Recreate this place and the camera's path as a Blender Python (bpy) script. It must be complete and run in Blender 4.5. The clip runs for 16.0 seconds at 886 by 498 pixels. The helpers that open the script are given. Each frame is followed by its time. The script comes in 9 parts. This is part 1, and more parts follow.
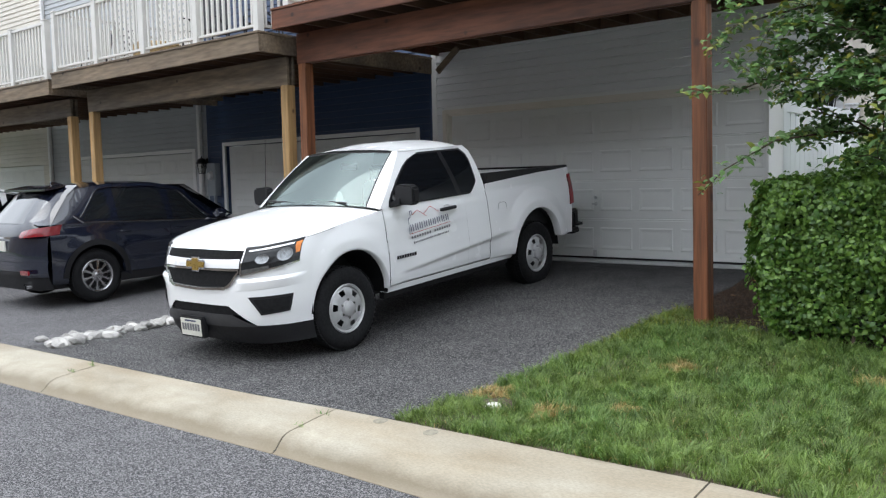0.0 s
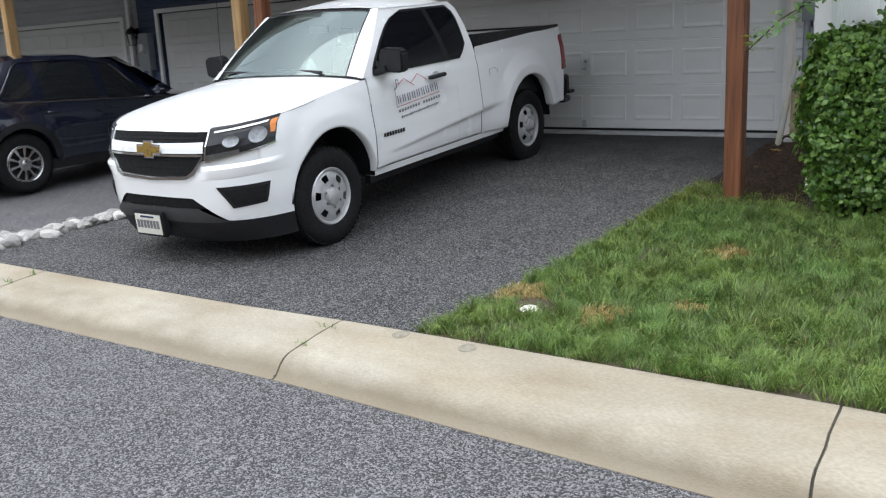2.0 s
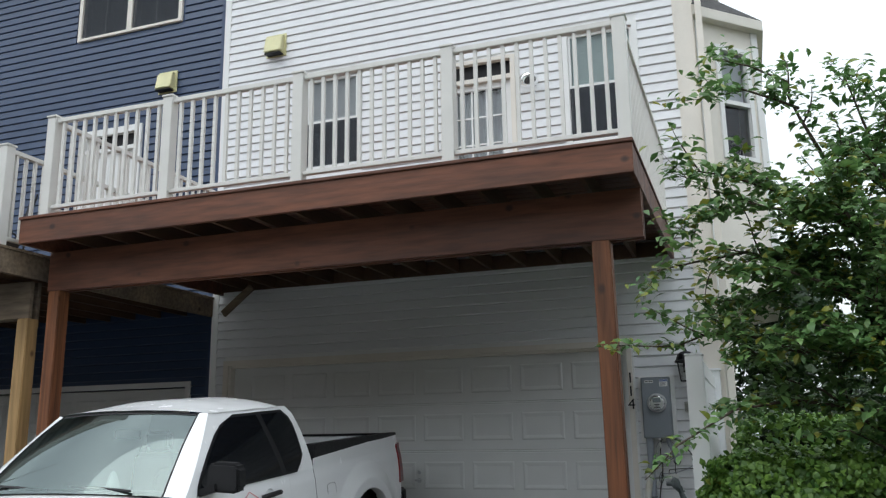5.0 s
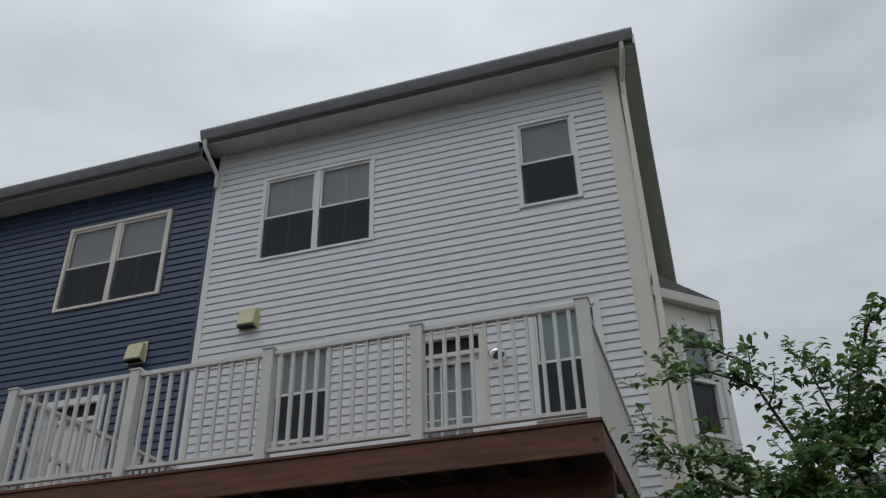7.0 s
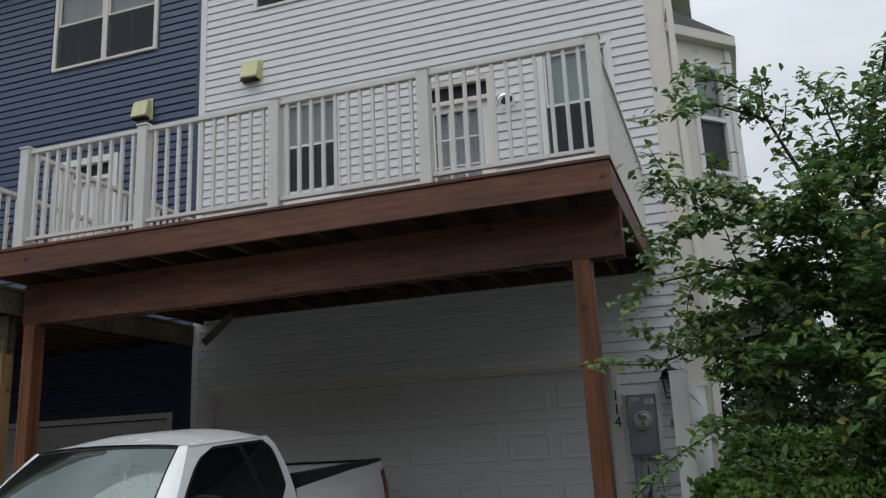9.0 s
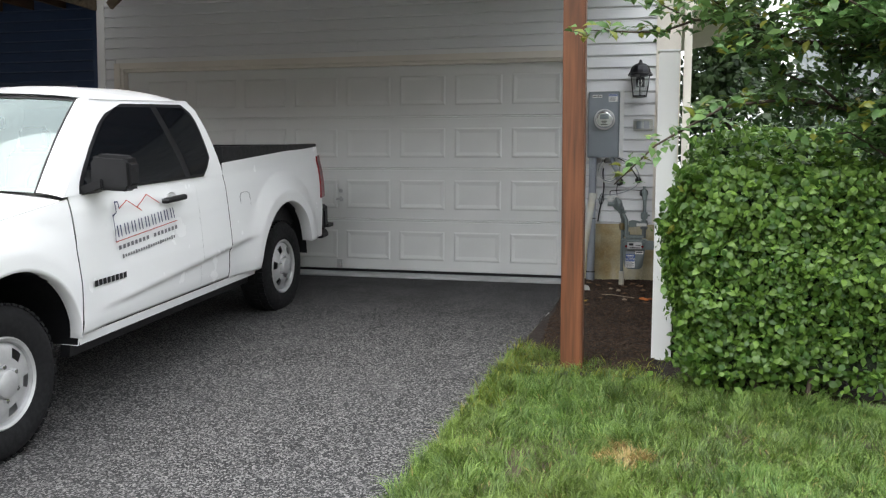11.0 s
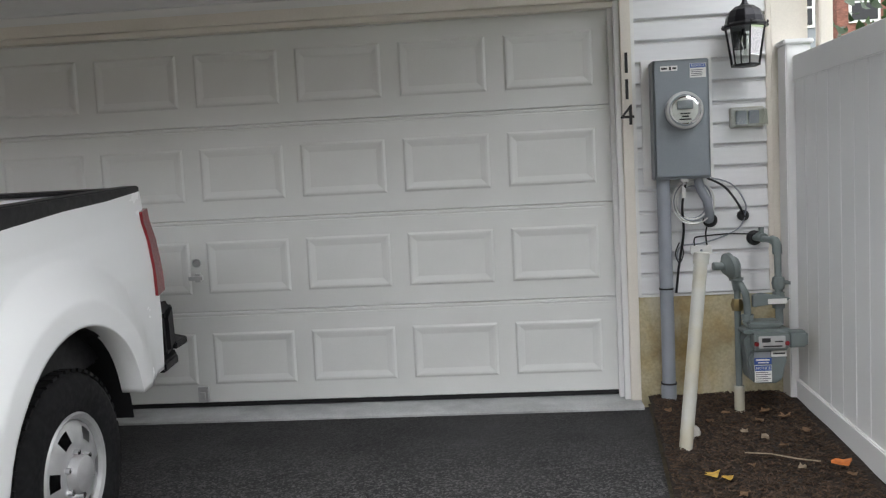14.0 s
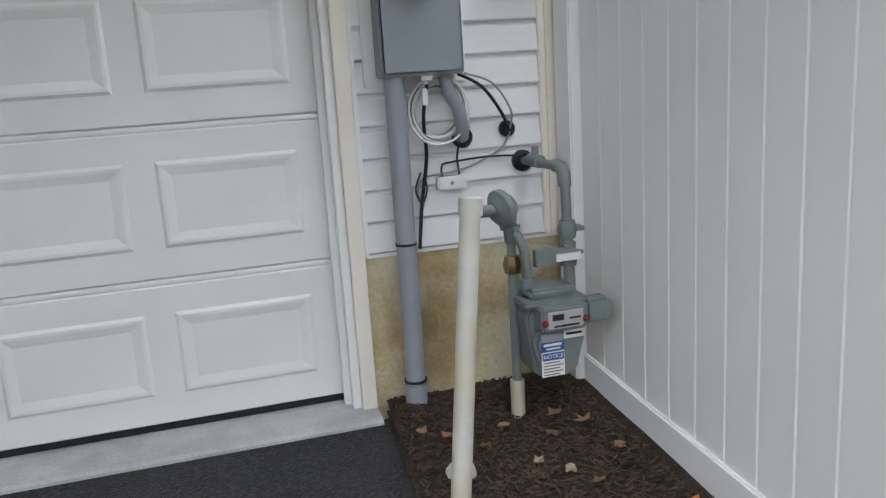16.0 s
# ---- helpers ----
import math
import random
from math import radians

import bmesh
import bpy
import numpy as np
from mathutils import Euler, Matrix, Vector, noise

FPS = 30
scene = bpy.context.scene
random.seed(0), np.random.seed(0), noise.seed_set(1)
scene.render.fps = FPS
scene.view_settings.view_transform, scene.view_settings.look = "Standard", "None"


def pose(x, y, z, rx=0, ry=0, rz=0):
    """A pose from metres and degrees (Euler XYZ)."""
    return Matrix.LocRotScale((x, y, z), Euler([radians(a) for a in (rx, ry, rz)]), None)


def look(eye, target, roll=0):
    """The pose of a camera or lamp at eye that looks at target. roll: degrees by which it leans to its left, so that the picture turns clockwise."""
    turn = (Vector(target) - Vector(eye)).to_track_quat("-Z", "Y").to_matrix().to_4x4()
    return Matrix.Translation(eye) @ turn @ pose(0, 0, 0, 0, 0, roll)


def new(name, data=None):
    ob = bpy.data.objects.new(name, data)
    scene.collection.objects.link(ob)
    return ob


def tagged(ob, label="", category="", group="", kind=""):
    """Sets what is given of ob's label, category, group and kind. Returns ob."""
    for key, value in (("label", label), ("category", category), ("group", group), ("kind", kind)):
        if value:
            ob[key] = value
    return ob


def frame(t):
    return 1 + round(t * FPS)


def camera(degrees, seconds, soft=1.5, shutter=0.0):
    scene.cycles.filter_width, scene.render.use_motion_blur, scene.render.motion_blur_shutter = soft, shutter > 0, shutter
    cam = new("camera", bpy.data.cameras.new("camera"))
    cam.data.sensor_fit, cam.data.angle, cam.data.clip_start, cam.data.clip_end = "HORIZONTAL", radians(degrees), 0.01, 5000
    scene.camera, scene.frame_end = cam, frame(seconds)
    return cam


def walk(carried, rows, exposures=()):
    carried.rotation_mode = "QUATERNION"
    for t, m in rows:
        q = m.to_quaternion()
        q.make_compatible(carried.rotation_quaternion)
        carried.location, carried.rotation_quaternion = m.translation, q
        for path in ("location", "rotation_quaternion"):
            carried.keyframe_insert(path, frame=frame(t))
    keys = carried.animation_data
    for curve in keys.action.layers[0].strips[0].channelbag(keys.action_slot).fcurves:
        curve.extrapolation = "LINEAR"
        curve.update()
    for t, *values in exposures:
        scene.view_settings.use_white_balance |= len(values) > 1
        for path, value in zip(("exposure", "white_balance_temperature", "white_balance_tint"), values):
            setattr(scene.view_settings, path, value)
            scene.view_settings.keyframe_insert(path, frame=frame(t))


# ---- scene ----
cam = camera(55.7, 16.0, soft=1.25)
PATH = [
    (0, (0.115, -0.284, 1.711), (-1.146, 1.261, 1.553), -1.3),
    (0.5, (-0.142, -0.286, 1.694), (-1.316, 1.32, 1.489), -1.3),
    (1, (-0.358, -0.115, 1.657), (-1.507, 1.481, 1.289), -1.8),
    (1.5, (-0.595, 0.098, 1.664), (-1.742, 1.683, 1.252), -1.9),
    (2, (-0.914, 0.215, 1.65), (-2.039, 1.804, 1.193), -2.5),
    (2.5, (-1.192, 0.31, 1.658), (-2.289, 1.915, 1.19), -2.7),
    (3, (-1.4, 0.487, 1.63), (-2.463, 2.116, 1.164), -2.8),
    (3.5, (-1.606, 0.704, 1.631), (-2.614, 2.368, 1.167), -2.0),
    (4, (-1.837, 0.797, 1.648), (-2.638, 2.613, 1.402), -0.7),
    (4.5, (-1.964, 0.857, 1.757), (-2.673, 2.723, 1.877), -0.3),
    (5, (-1.933, 0.842, 1.835), (-2.593, 2.678, 2.275), -0.9),
    (5.2, (-1.94, 0.83, 1.839), (-2.576, 2.655, 2.352), -1.1),
    (7.5, (-1.901, 0.823, 1.917), (-2.397, 2.443, 2.979), -1.6),
    (8, (-1.891, 0.834, 1.915), (-2.389, 2.49, 2.92), -2.2),
    (8.5, (-1.903, 0.832, 1.915), (-2.429, 2.587, 2.717), -2.3),
    (9, (-1.919, 0.891, 1.862), (-2.537, 2.73, 2.348), -2.7),
    (9.5, (-1.933, 0.974, 1.813), (-2.601, 2.841, 2.075), -2.7),
    (10, (-1.924, 1.105, 1.69), (-2.59, 2.99, 1.725), -0.3),
    (12.3, (-3.392, 3.301, 1.551), (-3.708, 5.264, 1.332), -1.6),
    (12.5, (-3.471, 3.604, 1.573), (-3.778, 5.567, 1.344), -1.6),
    (13, (-3.672, 4.2, 1.731), (-3.934, 6.169, 1.501), -2.0),
    (13.5, (-3.836, 4.738, 1.811), (-4.02, 6.723, 1.651), -3.0),
    (14, (-3.813, 5.38, 1.86), (-3.959, 7.368, 1.696), -2.9),
    (14.5, (-3.774, 5.911, 1.903), (-3.583, 7.89, 1.682), -3.6),
    (15, (-3.67, 6.307, 1.949), (-3.316, 8.24, 1.575), -5.4),
    (15.5, (-3.619, 6.73, 1.867), (-3.166, 8.637, 1.47), -5.1),
    (16, (-3.647, 7.074, 1.849), (-3.102, 8.948, 1.41), -3.6),
]
EXPOSURES = [(t, e, k, g) for t, e, k, g in (
    (0, 0.75, 6100, 7), (2, 0.72, 6100, 8), (3.5, 0.70, 6100, 7), (4, 0.80, 6100, 5), (4.5, 0.95, 6150, 5), (5, 0.28, 6100, 4), (5.2, 0.14, 6100, 4),
    (7.5, -1.20, 6100, 6), (8, -1.24, 6100, 6), (8.5, -1.14, 6100, 6), (9, -0.46, 6150, 6), (9.5, 0.26, 6200, 6), (10, 0.80, 6300, 6),
    (12.3, 1.38, 6500, 8), (12.5, 1.40, 6500, 8), (13, 1.48, 6500, 8), (14, 1.64, 6500, 8), (14.5, 1.86, 6450, 8), (15.5, 1.88, 6350, 8), (16, 1.80, 6250, 8))]
walk(cam, [(t, look(eye, target, roll)) for t, eye, target, roll in PATH], EXPOSURES)

# ---- overcast daylight ----
SUN_EL, SUN_ROT = 62.0, 212.0
world = bpy.data.worlds.new("overcast")
scene.world = world
world.use_nodes = True
wn, wl = world.node_tree.nodes, world.node_tree.links
wn.clear()
w_out, w_bg = wn.new("ShaderNodeOutputWorld"), wn.new("ShaderNodeBackground")
w_sky, w_mix = wn.new("ShaderNodeTexSky"), wn.new("ShaderNodeMix")
w_sky.sky_type, w_sky.sun_disc = "NISHITA", False
w_sky.sun_elevation, w_sky.sun_rotation = radians(SUN_EL), radians(SUN_ROT)
w_sky.air_density, w_sky.dust_density = 1.5, 4.0
w_co, w_map, w_noise, w_ramp = wn.new("ShaderNodeTexCoord"), wn.new("ShaderNodeMapping"), wn.new("ShaderNodeTexNoise"), wn.new("ShaderNodeValToRGB")
w_map.inputs["Scale"].default_value = (1.0, 1.0, 2.6)
w_noise.inputs["Scale"].default_value, w_noise.inputs["Detail"].default_value = 1.6, 5.0
w_ramp.color_ramp.elements[0].position, w_ramp.color_ramp.elements[0].color = 0.32, (6.6, 6.7, 7.15, 1)
w_ramp.color_ramp.elements[1].position, w_ramp.color_ramp.elements[1].color = 0.68, (11.6, 11.6, 11.9, 1)
w_mix.data_type = "RGBA"
w_mix.inputs["Factor"].default_value = 0.9
wl.new(w_co.outputs["Generated"], w_map.inputs["Vector"])
wl.new(w_map.outputs["Vector"], w_noise.inputs["Vector"])
wl.new(w_noise.outputs["Fac"], w_ramp.inputs["Fac"])
wl.new(w_sky.outputs["Color"], w_mix.inputs["A"])
wl.new(w_ramp.outputs["Color"], w_mix.inputs["B"])
# an overcast sky brightens from the horizon to the zenith as (1 + 2 sin h) / 3
w_sep, w_lift, w_gain = wn.new("ShaderNodeSeparateXYZ"), wn.new("ShaderNodeMapRange"), wn.new("ShaderNodeVectorMath")
for key, val in (("From Min", 0.0), ("From Max", 1.0), ("To Min", 0.62), ("To Max", 1.86)):
    w_lift.inputs[key].default_value = val
w_gain.operation = "SCALE"
wl.new(w_co.outputs["Generated"], w_sep.inputs[0])
wl.new(w_sep.outputs["Z"], w_lift.inputs["Value"])
wl.new(w_mix.outputs["Result"], w_gain.inputs[0])
wl.new(w_lift.outputs["Result"], w_gain.inputs["Scale"])
wl.new(w_gain.outputs[0], w_bg.inputs["Color"])
wl.new(w_bg.outputs["Background"], w_out.inputs["Surface"])
w_bg.inputs["Strength"].default_value = 0.106
sun = new("sun", bpy.data.lights.new("sun", "SUN"))
sun.data.energy, sun.data.angle, sun.data.color = 0.70, radians(50), (1.0, 0.97, 0.93)
sun.matrix_world = look((0, 0, 30), (0 + 30 * math.tan(radians(90 - SUN_EL)) * math.sin(radians(SUN_ROT)) * -1, 30 * math.tan(radians(90 - SUN_EL)) * math.cos(radians(SUN_ROT)) * -1, 0))


# ---- materials ----
def material(name, color, rough=0.6, metal=0.0, vary=0.15, scale=6.0, grain=0.0, grain_scale=120.0, bump=0.0, bump_scale=None, stretch=(1, 1, 1),
             rand=0.0, coat=0.0, patchy=1.0, stain=None, stain_amount=0.0, stain_scale=1.2, spec=0.5):
    """A surface with broad and fine variation, an optional stain colour and fine relief, at real size."""
    m = bpy.data.materials.new(name)
    m.use_nodes = True
    n, l = m.node_tree.nodes, m.node_tree.links
    b = n["Principled BSDF"]
    b.inputs["Roughness"].default_value, b.inputs["Metallic"].default_value = rough, metal
    b.inputs["Coat Weight"].default_value, b.inputs["Specular IOR Level"].default_value = coat, spec
    co, mp = n.new("ShaderNodeTexCoord"), n.new("ShaderNodeMapping")
    mp.inputs["Scale"].default_value = stretch
    l.new(co.outputs["Object"], mp.inputs["Vector"])

    def tex(s, detail):
        t = n.new("ShaderNodeTexNoise")
        t.inputs["Scale"].default_value, t.inputs["Detail"].default_value = s, detail
        l.new(mp.outputs["Vector"], t.inputs["Vector"])
        return t.outputs["Fac"]

    def maprange(sock, a, z, lo=0.3, hi=0.7):
        r = n.new("ShaderNodeMapRange")
        r.inputs["From Min"].default_value, r.inputs["From Max"].default_value = lo, hi
        r.inputs["To Min"].default_value, r.inputs["To Max"].default_value = a, z
        l.new(sock, r.inputs["Value"])
        return r.outputs["Result"]

    def times(a, c):
        x = n.new("ShaderNodeMath")
        x.operation = "MULTIPLY"
        l.new(a, x.inputs[0])
        l.new(c, x.inputs[1])
        return x.outputs[0]

    gain = maprange(tex(scale, 4), 1 - vary, 1 + vary)
    if grain:
        gain = times(gain, maprange(tex(grain_scale, 2), 1 - grain, 1 + grain))
    if rand:
        info = n.new("ShaderNodeObjectInfo")
        gain = times(gain, maprange(info.outputs["Random"], 1 - rand, 1 + rand, 0, 1))
    base = n.new("ShaderNodeRGB")
    base.outputs[0].default_value = (*color, 1)
    col = base.outputs[0]
    if stain:
        mx = n.new("ShaderNodeMix")
        mx.data_type = "RGBA"
        mx.inputs["B"].default_value = (*stain, 1)
        l.new(col, mx.inputs["A"])
        l.new(maprange(tex(stain_scale, 6), 0, stain_amount, 0.45, 0.7), mx.inputs["Factor"])
        col = mx.outputs["Result"]
    sc = n.new("ShaderNodeVectorMath")
    sc.operation = "SCALE"
    l.new(col, sc.inputs[0])
    l.new(gain, sc.inputs["Scale"])
    l.new(sc.outputs[0], b.inputs["Base Color"])
    l.new(maprange(tex(scale * 3, 3), rough * (1 - 0.15 * patchy), min(1, rough * (1 + 0.12 * patchy))), b.inputs["Roughness"])
    if bump:
        bp = n.new("ShaderNodeBump")
        bp.inputs["Strength"].default_value, bp.inputs["Distance"].default_value = 1.0, bump
        l.new(tex(bump_scale or grain_scale, 3), bp.inputs["Height"])
        l.new(bp.outputs["Normal"], b.inputs["Normal"])
    return m


def aggregate(name, dark, light, size, share, bump):
    """Asphalt: dark binder with paler stones of one size, patchy at the scale of metres."""
    m = material(name, dark, 0.85, vary=0.16, scale=0.8, grain=0.25, grain_scale=size * 2.2)
    n, l = m.node_tree.nodes, m.node_tree.links
    b = n["Principled BSDF"]
    co, v, r, mx, bp = n.new("ShaderNodeTexCoord"), n.new("ShaderNodeTexVoronoi"), n.new("ShaderNodeValToRGB"), n.new("ShaderNodeMix"), n.new("ShaderNodeBump")
    v.inputs["Scale"].default_value = size
    l.new(co.outputs["Object"], v.inputs["Vector"])
    sep = n.new("ShaderNodeSeparateColor")
    l.new(v.outputs["Color"], sep.inputs["Color"])
    r.color_ramp.elements[0].position, r.color_ramp.elements[1].position = 1 - share - 0.25, 1 - share + 0.25
    l.new(sep.outputs["Red"], r.inputs["Fac"])
    mx.data_type = "RGBA"
    mx.inputs["B"].default_value = (*light, 1)
    old = b.inputs["Base Color"].links[0].from_socket
    l.new(old, mx.inputs["A"])
    l.new(r.outputs["Color"], mx.inputs["Factor"])
    # a thin scatter of larger, paler stones
    v2, r2, mx2, sep2 = n.new("ShaderNodeTexVoronoi"), n.new("ShaderNodeValToRGB"), n.new("ShaderNodeMix"), n.new("ShaderNodeSeparateColor")
    v2.inputs["Scale"].default_value = size * 0.55
    l.new(co.outputs["Object"], v2.inputs["Vector"])
    l.new(v2.outputs["Color"], sep2.inputs["Color"])
    r2.color_ramp.elements[0].position, r2.color_ramp.elements[1].position = 0.80, 0.97
    l.new(sep2.outputs["Green"], r2.inputs["Fac"])
    mx2.data_type = "RGBA"
    mx2.inputs["B"].default_value = (*[min(0.42, c * 1.35) for c in light], 1)
    mul = n.new("ShaderNodeMath")
    mul.operation = "MULTIPLY"
    mul.inputs[1].default_value = 0.75
    l.new(r2.outputs["Color"], mul.inputs[0])
    l.new(mul.outputs[0], mx2.inputs["Factor"])
    l.new(r.outputs["Color"], mx.inputs["Factor"])
    l.new(mx2.outputs["Result"], mx.inputs["B"])
    mx2.inputs["A"].default_value = (*light, 1)
    l.new(mx.outputs["Result"], b.inputs["Base Color"])
    bp.inputs["Distance"].default_value, bp.inputs["Strength"].default_value = bump, 1.0
    l.new(v.outputs["Distance"], bp.inputs["Height"])
    bp.invert = True
    l.new(bp.outputs["Normal"], b.inputs["Normal"])
    return m


def leaf_material(name, dark, light, rough=0.45, vary=0.2, scale=3.0, thin=0.3):
    m = material(name, dark, rough, vary=vary, scale=scale)
    n, l = m.node_tree.nodes, m.node_tree.links
    b = n["Principled BSDF"]
    g, mx = n.new("ShaderNodeNewGeometry"), n.new("ShaderNodeMix")
    mx.data_type = "RGBA"
    old = b.inputs["Base Color"].links[0].from_socket
    mx.inputs["B"].default_value = (*light, 1)
    l.new(old, mx.inputs["A"])
    l.new(g.outputs["Random Per Island"], mx.inputs["Factor"])
    l.new(mx.outputs["Result"], b.inputs["Base Color"])
    tr, add, out = n.new("ShaderNodeBsdfTranslucent"), n.new("ShaderNodeMixShader"), n["Material Output"]
    l.new(mx.outputs["Result"], tr.inputs["Color"])
    add.inputs[0].default_value = thin
    l.new(b.outputs[0], add.inputs[1])
    l.new(tr.outputs[0], add.inputs[2])
    l.new(add.outputs[0], out.inputs["Surface"])
    return m


def glass(name, tint, ior=1.5, sheen=(1, 1, 1)):
    """A thin pane: tinted see-through with a mirror gloss by Fresnel."""
    m = bpy.data.materials.new(name)
    m.use_nodes = True
    n, l = m.node_tree.nodes, m.node_tree.links
    n.remove(n["Principled BSDF"])
    tr, gl, fr, mx = n.new("ShaderNodeBsdfTransparent"), n.new("ShaderNodeBsdfGlossy"), n.new("ShaderNodeFresnel"), n.new("ShaderNodeMixShader")
    tr.inputs["Color"].default_value = (*tint, 1)
    gl.inputs["Roughness"].default_value = 0.02
    gl.inputs["Color"].default_value = (*sheen, 1)
    fr.inputs["IOR"].default_value = ior
    l.new(fr.outputs[0], mx.inputs[0])
    l.new(tr.outputs[0], mx.inputs[1])
    l.new(gl.outputs[0], mx.inputs[2])
    l.new(mx.outputs[0], n["Material Output"].inputs["Surface"])
    return m


ROAD = aggregate("road_asphalt", (0.036, 0.036, 0.039), (0.235, 0.228, 0.232), 130, 0.38, 0.007)
DRIVE = aggregate("drive_asphalt", (0.016, 0.016, 0.0175), (0.225, 0.218, 0.215), 120, 0.27, 0.008)
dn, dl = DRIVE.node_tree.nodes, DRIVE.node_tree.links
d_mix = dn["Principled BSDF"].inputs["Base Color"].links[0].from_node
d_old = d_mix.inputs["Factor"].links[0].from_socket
# towards the garage the pale stones fade out and the drive turns evenly dark
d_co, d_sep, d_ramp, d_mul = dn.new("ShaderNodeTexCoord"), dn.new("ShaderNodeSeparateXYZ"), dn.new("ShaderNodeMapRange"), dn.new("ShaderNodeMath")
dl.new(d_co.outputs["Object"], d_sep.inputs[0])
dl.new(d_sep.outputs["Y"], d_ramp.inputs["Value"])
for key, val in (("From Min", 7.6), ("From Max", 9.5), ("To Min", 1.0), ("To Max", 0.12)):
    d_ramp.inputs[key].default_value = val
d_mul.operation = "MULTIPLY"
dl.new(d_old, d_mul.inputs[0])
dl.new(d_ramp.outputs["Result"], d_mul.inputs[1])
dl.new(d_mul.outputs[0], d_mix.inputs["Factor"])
CONCRETE = material("kerb_concrete", (0.36, 0.328, 0.26), 0.85, vary=0.12, scale=2.5, grain=0.12, grain_scale=110, bump=0.0018, bump_scale=200, stain=(0.25, 0.20, 0.13), stain_amount=0.8, stain_scale=1.8, stretch=(0.45, 1, 1))
cn, cl = CONCRETE.node_tree.nodes, CONCRETE.node_tree.links
c_co, c_sep, c_noise, c_add, c_ramp, c_mix = (cn.new(k) for k in ("ShaderNodeTexCoord", "ShaderNodeSeparateXYZ", "ShaderNodeTexNoise", "ShaderNodeMath", "ShaderNodeMapRange", "ShaderNodeMix"))
c_noise.inputs["Scale"].default_value, c_noise.inputs["Detail"].default_value = 5.0, 6.0
cl.new(c_co.outputs["Object"], c_noise.inputs["Vector"])
cl.new(c_co.outputs["Object"], c_sep.inputs[0])
c_add.operation = "MULTIPLY_ADD"
c_add.inputs[1].default_value = 0.11
cl.new(c_noise.outputs["Fac"], c_add.inputs[0])
cl.new(c_sep.outputs["Z"], c_add.inputs[2])
for key, val in (("From Min", 0.10), ("From Max", 0.175), ("To Min", 0.72), ("To Max", 0.0)):
    c_ramp.inputs[key].default_value = val
cl.new(c_add.outputs[0], c_ramp.inputs["Value"])
c_mix.data_type = "RGBA"
c_mix.inputs["B"].default_value = (0.175, 0.140, 0.090, 1)
cl.new(cn["Principled BSDF"].inputs["Base Color"].links[0].from_socket, c_mix.inputs["A"])
cl.new(c_ramp.outputs["Result"], c_mix.inputs["Factor"])
cl.new(c_mix.outputs["Result"], cn["Principled BSDF"].inputs["Base Color"])
APRON = material("apron_concrete", (0.42, 0.43, 0.43), 0.85, vary=0.16, scale=5, grain=0.1, bump=0.002, stain=(0.22, 0.22, 0.21), stain_amount=0.5, stain_scale=4)
JOINT = material("joint_dirt", (0.05, 0.045, 0.035), 0.95, vary=0.4, scale=20)
PATCH = material("kerb_patch", (0.235, 0.215, 0.165), 0.9, vary=0.25, scale=30)
SOIL = material("lawn_soil", (0.055, 0.042, 0.024), 0.95, vary=0.35, scale=8, grain=0.3, bump=0.01, bump_scale=60)
FIELD = material("far_lawn", (0.066, 0.090, 0.036), 0.95, vary=0.3, scale=0.7, grain=0.4, grain_scale=40, bump=0.02, bump_scale=50)
MULCH = material("mulch", (0.021, 0.0135, 0.0095), 0.9, vary=0.4, scale=12, grain=0.5, grain_scale=80, bump=0.015, bump_scale=70)
CHIP = leaf_material("mulch_chip", (0.012, 0.008, 0.0055), (0.085, 0.050, 0.030), 0.9, 0.4, 20.0, 0.0)
STONE = material("river_stone", (0.44, 0.43, 0.41), 0.8, vary=0.2, scale=10, grain=0.15, rand=0.38, bump=0.003, bump_scale=60, stain=(0.3, 0.27, 0.22), stain_amount=0.4, stain_scale=12)
VINYL = material("white_vinyl_siding", (0.74, 0.745, 0.76), 0.42, vary=0.03, scale=1.5, grain=0.02, grain_scale=60, rand=0.015, bump=0.0008, bump_scale=40, stretch=(0.15, 1, 1))
NAVY = material("navy_vinyl_siding", (0.032, 0.056, 0.118), 0.42, vary=0.06, scale=1.5, grain=0.05, grain_scale=60, rand=0.04, bump=0.0008, bump_scale=40, stretch=(0.15, 1, 1))
GREYV = material("grey_vinyl_siding", (0.45, 0.47, 0.49), 0.5, vary=0.05, scale=1.5, rand=0.03)
# dark tone of the added unseen block, kept low to cut bounced light
SKYBLOCK = material("sky_block_dark", (0.17, 0.14, 0.12), 0.9, vary=0.3, scale=0.5, grain=0.2, grain_scale=6)
CREAMV = material("cream_vinyl_siding", (0.66, 0.62, 0.55), 0.5, vary=0.05, scale=1.5, rand=0.03)
TRIM = material("cream_trim", (0.76, 0.715, 0.645), 0.5, vary=0.05, scale=3, grain=0.03)
WHITE = material("white_trim", (0.80, 0.80, 0.79), 0.45, vary=0.03, scale=3)
PVC = material("white_pvc", (0.84, 0.845, 0.855), 0.27, vary=0.012, scale=0.8, patchy=0.1, rand=0.012)
RAILW = material("white_rail", (0.68, 0.665, 0.63), 0.4, vary=0.04, scale=4)
GDOOR = material("garage_door_paint", (0.71, 0.715, 0.70), 0.42, vary=0.03, scale=2.5, grain=0.02, grain_scale=200, bump=0.0006, bump_scale=300)
STAINED = material("stained_wood", (0.130, 0.047, 0.023), 0.6, vary=0.25, scale=4, grain=0.3, grain_scale=26, bump=0.002, bump_scale=30, stretch=(0.12, 1, 1), rand=0.12, stain=(0.060, 0.024, 0.015), stain_amount=0.75, stain_scale=3)
